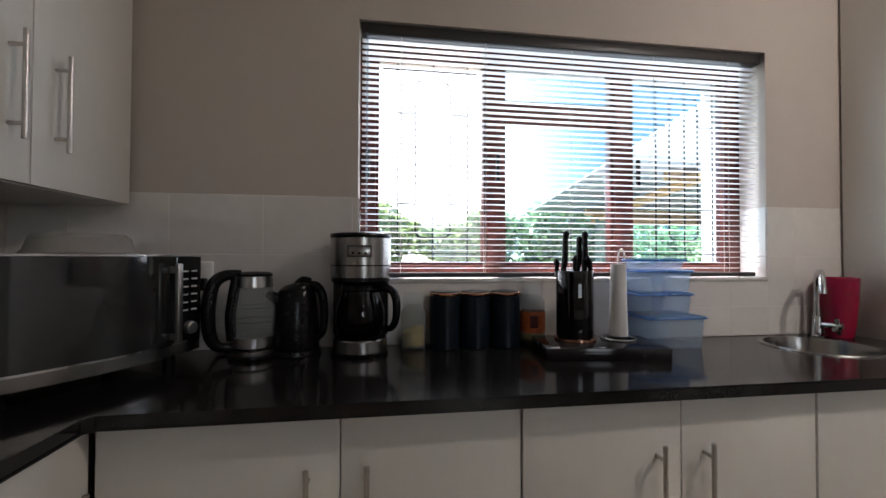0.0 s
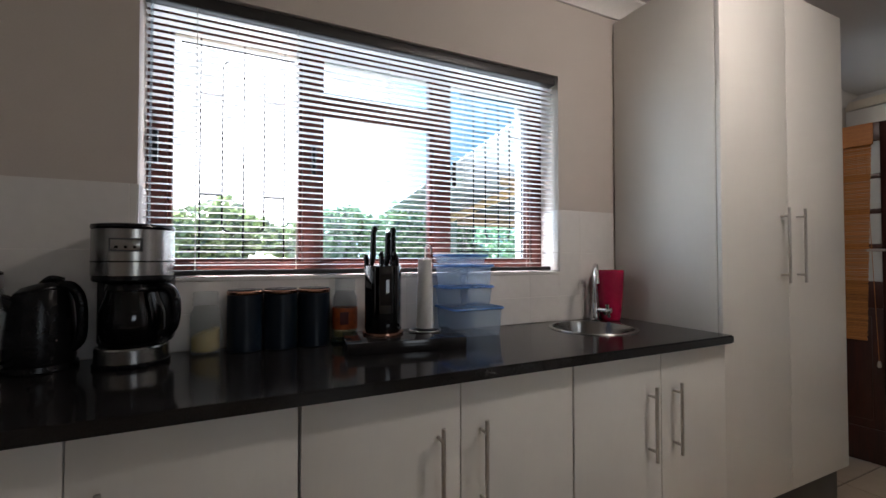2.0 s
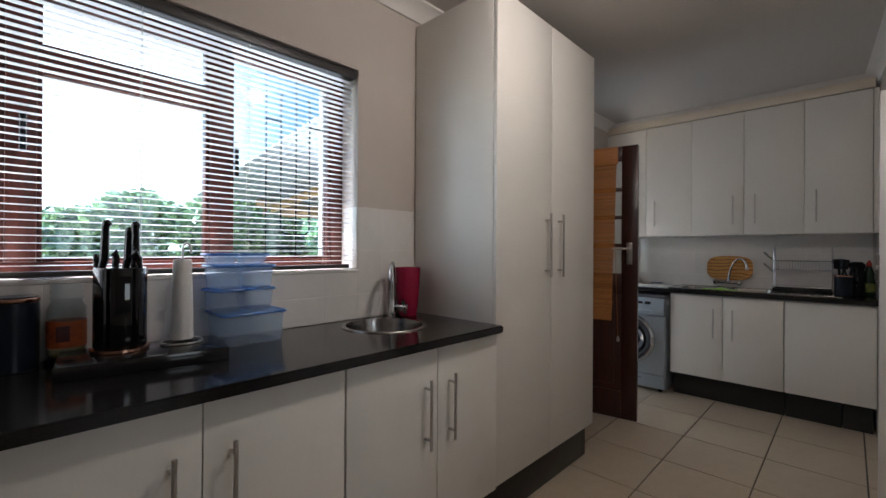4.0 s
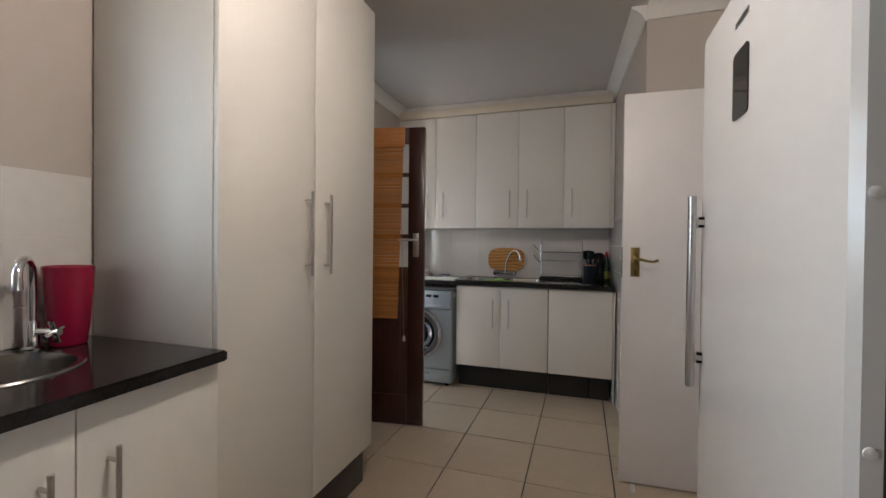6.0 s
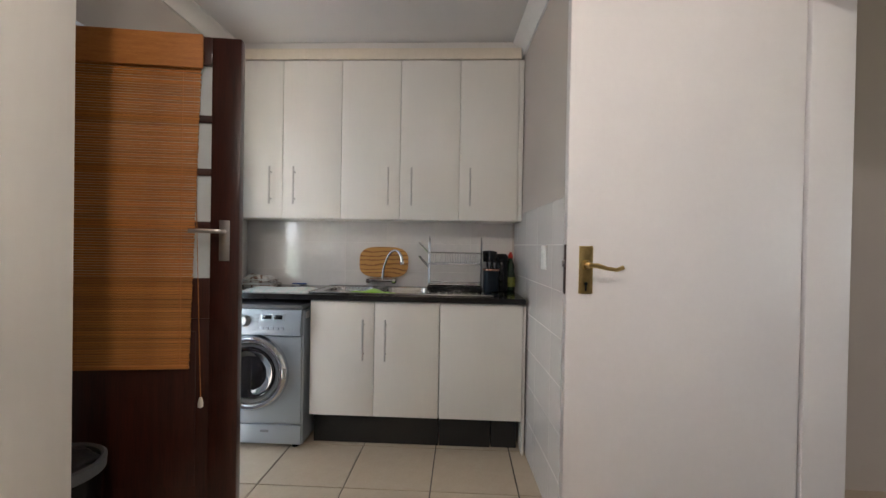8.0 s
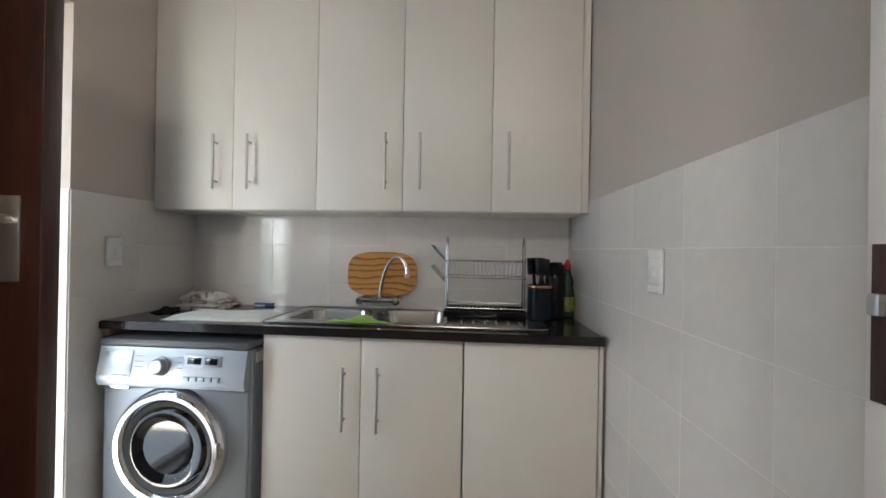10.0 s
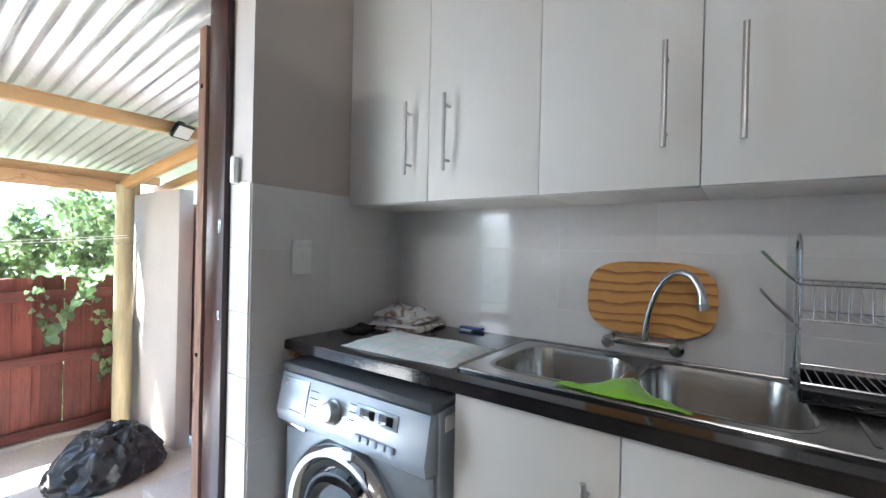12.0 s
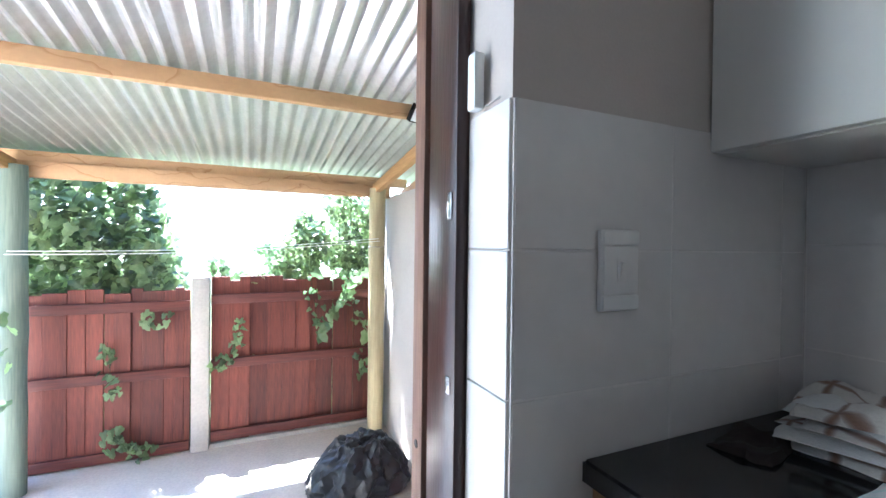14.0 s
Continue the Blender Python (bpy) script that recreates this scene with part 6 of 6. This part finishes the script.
part("shaft", bx(B(), 5.336, 5.39, FY - 0.05, FY + 0.01, GZ, 0.99, 0.004), M_FRAIL, ep)


def yard_wall():
    w = solid("yard_wall", bx(B(), 5.45, 5.56, 4.20, 5.32, GZ - 0.01, 1.665, 0.006), M_PLASTER, "pale grey plastered yard wall", "wall", kind="structure")
    g = thing("yard_gate", (5.6, 3.6, GZ), "faded red timber yard gate with diagonal braces", "gate")
    rng = random.Random(5)
    y = 2.55
    me = finish("board", bx(B(), 0, 0.02, 0, 0.092, 0, 1.93, 0.002, 1), M_GATE)
    while y < 4.34:
        o = new("board", me)
        under(o, g)
        o.location = (5.615 + rng.uniform(-0.002, 0.003), y, -0.37)
        y += 0.098
    for z in (-0.16, 0.42, 1.28):
        part("rail", bx(B(), 5.585, 5.613, 2.55, 4.36, z, z + 0.10, 0.004), M_GATE, g)
    part("stile", bx(B(), 5.586, 5.612, 4.20, 4.29, -0.05, 1.26, 0.004), M_GATE, g)
    for a, b in (((4.15, -0.05), (3.3, 0.42)), ((4.15, 0.52), (3.3, 1.28))):
        v = Vector((0, b[0] - a[0], b[1] - a[1]))
        ang = math.degrees(math.atan2(v.z, v.y))
        m = Matrix.Translation((5.598, (a[0] + b[0]) / 2, (a[1] + b[1]) / 2)) @ pose(0, 0, 0, ang, 0, 0)
        part("brace", obx(B(), m, 0.022, v.length, 0.08, 0.003), M_GATE, g)


yard_wall()


def roof():
    """Corrugated lean-to: falls from the house to the eaves."""
    def rz(y):
        return 1.825 + (5.12 - y) * 0.115
    r = thing("lean_to_roof", (4.2, 3.6, 1.8), "corrugated galvanised lean-to roof on pine beams and poles", "roof", kind="structure")
    pitch = 0.076
    for k, x0 in enumerate((2.02, 2.78, 3.54, 4.30, 5.06)):
        b = B()
        n = 10 * 8
        lift = 0.005 * (k % 2)
        xs = [max(2.20, x0) + (x0 + pitch * 10.4 - max(2.20, x0)) * i / n for i in range(n + 1)]
        rows = []
        for y in (OUT + 0.01, 3.55, 5.26):
            rows.append([b.verts.new((x, y, rz(y) + 0.0165 * math.sin(2 * math.pi * x / pitch) + 0.02 + lift)) for x in xs])
        for a, c in zip(rows, rows[1:]):
            for i in range(n):
                b.faces.new((a[i], a[i + 1], c[i + 1], c[i]))
        ob = part("corrugated_sheet", b, M_ZINC, r)
        sm = ob.modifiers.new("thickness", "SOLIDIFY")
        sm.thickness = 0.0012
    sl = math.degrees(math.atan(-0.115))
    for y, h, z in ((3.55, 0.076, None), (5.03, 0.076, None)):
        top = rz(y) - 0.002
        part("purlin", bx(B(), 2.80, 5.62, y - 0.022, y + 0.022, top - h, top, 0.004), M_BEAM, r)
    part("eaves_beam", bx(B(), 2.90, 5.45, 4.965, 5.0, 1.650, 1.757, 0.004), M_BEAM, r, "second pine beam under the eaves")
    part("wall_plate", bx(B(), 2.80, 5.80, OUT + 0.005, OUT + 0.05, rz(2.0) - 0.08, rz(2.0) - 0.004, 0.004), M_BEAM, r)
    for x in (2.93, 5.315, 5.62):
        y0, y1 = 2.05, 5.10
        m = Matrix.Translation((x, (y0 + y1) / 2, rz((y0 + y1) / 2) - 0.125)) @ pose(0, 0, 0, sl, 0, 0)
        part("rafter", obx(B(), m, 0.045, (y1 - y0) / math.cos(radians(sl)), 0.085, 0.004), M_BEAMY, r)
    for x, material, lab in ((5.325, M_POLE, "pale treated pine pole"), (2.955, M_POLEG, "green weathered pine pole")):
        b = B()
        rng = random.Random(int(x * 10))
        zs = [GZ + (1.72 - GZ) * i / 12 for i in range(13)]
        tube(b, [(x + rng.uniform(-0.004, 0.004), 4.93 + rng.uniform(-0.004, 0.004), z) for z in zs], [0.068 + rng.uniform(-0.003, 0.003) for _ in zs], 18)
        part("pole", b, material, r, lab)
    return rz


rz = roof()
cd = thing("conduit_pipe", (5.43, 5.08, GZ), "thin grey conduit pipe beside the pole", "pipe")
part("pipe", cyl(B(), (5.428, 5.07, GZ), (5.428, 5.07, 1.70), 0.014, n=12), M_PIPE, cd)
part("clip", tube(B(), [(5.33 + 0.085 * math.cos(a), 4.93 + 0.085 * math.sin(a), 1.22) for a in [2 * math.pi * k / 16 for k in range(16)]], 0.003, 6, True), M_RACK, cd)
fl = thing("floodlight", (5.19, 3.53, 1.93), "small white-faced floodlight under the roof beam", "lamp")
mf = Matrix.Translation((5.17, 3.50, 1.945)) @ pose(0, 0, 0, 38, 0, 20)
part("housing", obx(B(), mf, 0.13, 0.03, 0.10, 0.006), M_BLACK, fl)
part("face", obx(B(), mf @ Matrix.Translation((0, -0.016, 0)), 0.112, 0.004, 0.082, 0.002), M_LED, fl, "white lens")
part("bracket", bx(B(), 5.15, 5.19, 3.51, 3.535, 1.965, 2.01, 0.002), M_BLACK, fl)
for k, (dz, dy) in enumerate(((0, 0), (-0.02, 0.03))):
    cl = thing("washing_line", (4.1, 4.87, 1.2), "thin white washing line strung between the poles", "washing line", "washing lines")
    part("line", tube(B(), [(2.95 + 2.37 * i / 10, 4.855 - dy, 1.17 + dz + 0.012 * i - 0.035 * math.sin(math.pi * i / 10)) for i in range(11)], 0.0032, 6), M_WHITEP, cl)


def bin_bag():
    c = Vector((5.00, 4.20, GZ))
    b = B()
    bmesh.ops.create_icosphere(b, subdivisions=5, radius=1.0)
    for v in b.verts:
        p = v.co.copy()
        cells = noise.voronoi(Vector((p.x, p.y, p.z * 0.7)) * 2.6 + Vector((4, 1, 2)))[0]
        fine = noise.voronoi(p * 6.0 + Vector((1, 7, 3)))[0]
        crease = 0.30 * min(0.5, cells[0]) - 0.16 * min(0.4, cells[1] - cells[0]) + 0.10 * fine[0] - 0.06 * min(0.4, fine[1] - fine[0])
        f = 0.95 + crease + 0.16 * noise.noise(p * 1.3 + Vector((3, 1, 7)))
        low = 0.5 - 0.5 * max(-1.0, min(1.0, p.z))
        wide = 0.52 + 0.78 * low
        lean = 0.07 * (1 - low)
        z = 0.285 * min(1.0, max(0.0, (p.z + 0.55) / 1.25)) * (0.92 + 0.6 * crease + 0.14 * noise.noise((p.x * 2, p.y * 2, 3)))
        v.co = Vector((p.x * 0.31 * f * wide + lean, p.y * 0.28 * f * wide + lean, max(0.002, z))) + c
    ob = thing("bin_bag", tuple(c), "full crumpled black plastic bin bag on the paving", "bin bag")
    part("bag", b, M_BAG, ob)
    b = B()
    n = 22
    rows = []
    for i in range(6):
        f = i / 5
        row = []
        for j in range(n):
            a = 2 * math.pi * j / n
            r = 0.022 + 0.055 * abs(f - 0.35) ** 1.2 + 0.012 * math.sin(5 * a + 2 * f) * (0.3 + f)
            row.append(b.verts.new(c + Vector((0.055 + 0.03 * f + r * math.cos(a), 0.055 + r * math.sin(a), 0.235 + 0.085 * f + 0.012 * math.sin(3 * a) * f))))
        rows.append(row)
    for p, q in zip(rows, rows[1:]):
        for j in range(n):
            b.faces.new((p[j], p[(j + 1) % n], q[(j + 1) % n], q[j]))
    neck = part("gathered_neck", b, M_BAG, ob, "gathered tied neck")
    md = neck.modifiers.new("thickness", "SOLIDIFY")
    md.thickness = 0.0015


bin_bag()

LEAF = ((0, 0), (0.30, -0.22), (0.52, 0.10), (0.34, 0.34), (0.30, 0.72), (0, 1.05), (-0.30, 0.72), (-0.34, 0.34), (-0.52, 0.10), (-0.30, -0.22))


def foliage(name, spots, material, label, size, seed, category="ivy"):
    """Many folded ivy leaves, each about its own spot (x, y, z, outward x, y, z)."""
    rng = random.Random(seed)
    vs, fs = [], []
    for sx, sy, sz, nx, ny, nz in spots:
        n = Vector((nx + rng.gauss(0, 0.45), ny + rng.gauss(0, 0.45), nz + rng.gauss(0, 0.45))).normalized()
        q = n.to_track_quat("Z", "Y").to_matrix() @ Matrix.Rotation(rng.uniform(2.2, 4.1), 3, "Z")
        s = size * rng.uniform(0.55, 1.25)
        o = Vector((sx, sy, sz))
        base = len(vs)
        bend = rng.uniform(0.1, 0.35)
        for x, y in LEAF:
            vs.append(o + q @ Vector((x * s, (y - 0.4) * s, -bend * s * (x * x + 0.4 * (y - 0.4) ** 2))))
        vs.append(o + q @ Vector((0, 0, 0.05 * s)))
        for j in range(10):
            fs.append((base + 10, base + j, base + (j + 1) % 10))
    me = bpy.data.meshes.new(name)
    me.from_pydata([tuple(v) for v in vs], [], fs)
    me.materials.append(material)
    return tagged(new(name, me), label, category, kind="stuff")


def mass(seed, n, x0, x1, y0, y1, top, bottom, holes=0.25):
    """Spots through an uneven hedge: top(x) and bottom(x) give its height."""
    rng = random.Random(seed)
    out = []
    while len(out) < n:
        x, d = rng.uniform(x0, x1), rng.random() ** 1.8
        zt, zb = top(x), bottom(x)
        z = zb + (zt - zb) * rng.random() ** 0.8
        if noise.noise((x * 2.1, z * 2.1, seed)) < -holes:
            continue
        bulge = 0.16 * noise.noise((x * 2.4, z * 2.4, seed + 3.3))
        y = y0 + (y1 - y0) * d - bulge + 0.25 * max(0, (z - zb) / max(0.01, zt - zb) - 0.6)
        out.append((x, y, z, 0.0, -0.8, 0.55))
    return out


def hedge_top(x):
    # Rise about x = 3 added, hidden by the roof, to shade the paving.
    return 1.78 + 0.30 * noise.noise((x * 1.3, 0.4, 0)) + 0.12 * noise.noise((x * 4, 2, 0)) + 0.5 * max(0.0, 1 - ((x - 3.0) / 0.7) ** 2) - 3.5 * max(0, x - 3.50)


foliage("ivy_hedge", mass(1, 22000, -2.5, 3.95, 5.36, 6.0, hedge_top, lambda x: -0.35, 0.55), M_IVY, "dense green ivy hedge rising behind the fence", 0.084, 1, "hedge")


def right_top(x):
    return 1.72 + 0.16 * noise.noise((x * 2.3, 5, 0)) - 2.0 * max(0, 4.85 - x)


foliage("ivy_clump", mass(2, 9500, 4.05, 5.75, 5.28, 5.80, right_top, lambda x: -0.35, 0.30), M_IVY, "leafy ivy clump hanging over the fence corner", 0.054, 2)
foliage("ivy_tuft", mass(3, 240, 4.0, 4.6, 5.32, 5.5, lambda x: 1.20 + 0.1 * noise.noise((x * 5, 0, 1)), lambda x: 0.90, 0.05), M_IVYV, "sparse pale ivy shoots along the fence top", 0.055, 3)


foliage("tree_line", mass(7, 5200, 6.2, 15.0, 11.0, 13.0, lambda x: 2.25 + 0.5 * noise.noise((x * 0.9, 3, 0)) + 0.2 * noise.noise((x * 3, 1, 0)), lambda x: -0.35, 0.45), M_IVYV, "sunlit green bushes of the garden beyond the fence", 0.16, 7, "bushes")


def trail(seed, pts, n, spread):
    rng = random.Random(seed)
    out = []
    for _ in range(n):
        t = rng.random() * (len(pts) - 1)
        i = int(t)
        a, b = Vector(pts[i]), Vector(pts[min(i + 1, len(pts) - 1)])
        p = a.lerp(b, t - i)
        out.append((p.x + rng.gauss(0, spread), FY - 0.05 - rng.random() * 0.05, p.z + rng.gauss(0, spread), 0.0, -0.9, 0.35))
    return out


TRAILS = (
    (((5.05, 0, 0.98), (5.12, 0, 0.80), (5.20, 0, 0.62), (5.28, 0, 0.50)), 34, 0.045),
    (((4.80, 0, 0.95), (4.84, 0, 0.72), (4.86, 0, 0.55)), 20, 0.03),
    (((4.22, 0, 0.62), (4.25, 0, 0.48), (4.18, 0, 0.33), (4.07, 0, 0.22)), 34, 0.03),
    (((3.38, 0, 0.50), (3.40, 0, 0.28), (3.44, 0, 0.10)), 26, 0.028),
    (((3.40, 0, -0.12), (3.48, 0, -0.28), (3.62, 0, -0.34)), 46, 0.045),
    (((3.62, 0, 0.66), (3.72, 0, 0.62)), 14, 0.04),
    (((5.24, 0, 0.25), (5.26, 0, 0.05)), 14, 0.03),
)
for k, (pts, n, sp) in enumerate(TRAILS):
    foliage("ivy_trail", trail(50 + k, pts, n, sp), M_IVYV, "pale ivy shoot trailing down the fence", 0.052, 60 + k)
    tv = thing("ivy_stem", (pts[0][0], FY, pts[0][2]), "thin brown ivy stem on the fence", "ivy stem")
    part("stem", tube(B(), [(x, FY - 0.045, z) for x, _, z in pts], 0.003, 6), M_TWIG, tv)
foliage("ivy_shoot", [(2.95 + 0.07 * math.sin(k * 2.1), 4.80 - 0.02 * k, 0.75 - 0.07 * k, 0.3, -0.9, 0.3) for k in range(9)], M_IVYV, "large pale ivy leaves by the green pole", 0.10, 90)
foliage("ivy_shoot", [(4.86 + 0.43 * ((k * 0.618) % 1), 5.10 - 0.03 * (k % 3), 0.98 - 0.62 * ((k * 0.377) % 1) ** 1.3, 0.1, -0.9, 0.3) for k in range(30)], M_IVYV, "large pale ivy leaves hanging over the fence rails", 0.088, 91)


# ---- tiles ----
def tile_mesh(name, w, d, h, material, ch=0.0008):
    """A chamfered slab w x d, standing h proud of z = 0."""
    pts = []
    for z, k in ((0, 0), (h - ch, 0), (h, ch)):
        pts += [(k, k, z), (w - k, k, z), (w - k, d - k, z), (k, d - k, z)]
    fs = [(8, 9, 10, 11)]
    for r in (0, 4):
        fs += [(r + j, r + (j + 1) % 4, r + 4 + (j + 1) % 4, r + 4 + j) for j in range(4)]
    me = bpy.data.meshes.new(name)
    me.from_pydata(pts, [], fs)
    me.materials.append(material)
    return me


def spans(lo, hi, origin, pitch, gap):
    """The pieces between lo and hi of a grid with that origin and pitch."""
    out = []
    k = math.floor((lo - origin) / pitch)
    while origin + k * pitch < hi:
        a, b = max(lo, origin + k * pitch + gap / 2), min(hi, origin + (k + 1) * pitch - gap / 2)
        if b - a > 0.012:
            out.append((a, b))
        k += 1
    return out


def lay(parent, us, vs, place, h, material, name):
    """Tiles over the spans us x vs; place gives the pose of a tile's corner."""
    made = {}
    for a, b in us:
        for c, d in vs:
            key = (round(b - a, 3), round(d - c, 3))
            if key not in made:
                made[key] = tile_mesh(name, *key, h, material)
            ob = new(name, made[key])
            ob.parent = parent
            ob.matrix_basis = place(a, c)


def upright(face, at):
    """Pose of a wall tile's corner. Its local z points out of the wall into the room."""
    if face == "-y":
        return lambda a, c: Matrix(((1, 0, 0, a), (0, 0, -1, at), (0, 1, 0, c), (0, 0, 0, 1)))
    if face == "+y":
        return lambda a, c: Matrix(((1, 0, 0, a), (0, 0, 1, at), (0, 1, 0, c), (0, 0, 0, 1)))
    if face == "-x":
        return lambda a, c: Matrix(((0, 0, -1, at), (1, 0, 0, a), (0, 1, 0, c), (0, 0, 0, 1)))
    return lambda a, c: Matrix(((0, 0, 1, at), (1, 0, 0, a), (0, 1, 0, c), (0, 0, 0, 1)))


GAP, TH = 0.0025, 0.0041


def grout(name, bm):
    structure(name, bm, M_GROUT, "pale grout bed between the wall tiles", "grout")


gb = B()
bx(gb, WEST + 0.001, WX0, NORTH - 0.0035, NORTH, 0.932, 1.459)
bx(gb, WX0, WX1, NORTH - 0.0035, NORTH, 0.932, WZ0 - 0.014)
bx(gb, WX1, 2.268, NORTH - 0.0035, NORTH, 0.932, 1.459)
grout("grout_north", gb)
grout("grout_west", bx(B(), WEST, WEST + 0.0035, 0.25, NORTH - 0.004, 0.932, 1.459))
grout("grout_east", bx(B(), EAST - 0.0035, EAST, -0.105, DOORWALL - 0.004, 0.932, 1.449))
gs = structure("grout_scullery", bx(B(), 0.001, 1.53, 0.0, 0.0035, 0.001, 1.449), M_GROUT, "pale grout bed between the wall tiles", "grout")
gs.matrix_world = pose(3.82, -0.2, 0, 0, 0, math.degrees(SKEW))
grout("grout_back_door", bx(B(), 4.671, EAST - 0.004, DOORWALL - 0.0035, DOORWALL, 0.001, 1.433))
ROWS_K = ((0.932, 1.048), (1.051, 1.254), (1.257, 1.46))
ROWS_F = ((0.004, 0.222), (0.225, 0.428), (0.431, 0.634), (0.637, 0.840), (0.843, 1.043), (1.046, 1.246), (1.249, 1.45))
below = tuple((a, min(b, WZ0 - 0.013)) for a, b in ROWS_K if a < WZ0 - 0.02)
lay(wall_n, spans(WEST + 0.002, WX0, -0.377, 0.302, GAP), ROWS_K, upright("-y", NORTH), TH, M_TILE, "wall_tile")
lay(wall_n, spans(WX0 + 0.003, WX1 - 0.003, -0.377, 0.302, GAP), below, upright("-y", NORTH), TH, M_TILE, "wall_tile")
lay(wall_n, spans(WX1, 2.268, -0.377, 0.302, GAP), ROWS_K, upright("-y", NORTH), TH, M_TILE, "wall_tile")
lay(wall_n, spans(NORTH - 0.004, 1.828, NORTH, 0.302, GAP), ((WZ0 + 0.003, 1.254), (1.257, 1.46)), upright("-x", WX1), TH, M_TILE, "wall_tile")
lay(wall_n, spans(NORTH - 0.004, 1.828, NORTH, 0.302, GAP), ((WZ0 + 0.003, 1.254), (1.257, 1.46)), upright("+x", WX0), TH, M_TILE, "wall_tile")
wall_w = bpy.data.objects["wall_west"]
lay(wall_w, spans(0.25, NORTH - 0.008, 1.70, 0.302, GAP), ROWS_K, upright("+x", WEST), TH, M_TILE, "wall_tile")
lay(wall_e, spans(-0.108, DOORWALL - 0.008, 1.397, 0.302, GAP), ROWS_F[4:], upright("-x", EAST), TH, M_TILE, "wall_tile")
slant = pose(3.82, -0.2, 0, 0, 0, math.degrees(SKEW))
lay(wall_s, spans(0.002, 1.53, 0.50, 0.302, GAP), ROWS_F, lambda a, c: slant @ upright("+y", 0.0)(a, c), TH, M_TILE, "wall_tile")
ROWS_D = tuple((max(0.004, a - 0.016), b - 0.016) for a, b in ROWS_F)
lay(wall_d, spans(4.672, EAST - 0.008, 4.672, 0.302, GAP), ROWS_D, upright("-y", DOORWALL), TH, M_TILE, "wall_tile")
lay(wall_d, spans(DOORWALL - 0.005, 1.943, DOORWALL, 0.302, GAP), ROWS_D, upright("-x", 4.67), TH, M_TILE, "wall_tile")
place_floor = lambda a, c: Matrix.Translation((a, c, -0.006))
lay(floor_ob, spans(WEST + 0.003, EAST - 0.003, 3.972, 0.452, 0.007), spans(-0.053, DOORWALL + 0.1, 0.39, 0.443, 0.007), place_floor, 0.006, M_FLOOR, "floor_tile")
lay(floor_ob, spans(WEST + 0.003, 3.82, 3.972, 0.452, 0.007), spans(-0.96, -0.0585, 0.39, 0.443, 0.007), place_floor, 0.006, M_FLOOR, "floor_tile")
lay(floor_ob, spans(3.826, EAST - 0.003, 3.972, 0.452, 0.007), ((-0.19, -0.0585),), place_floor, 0.006, M_FLOOR, "floor_tile")
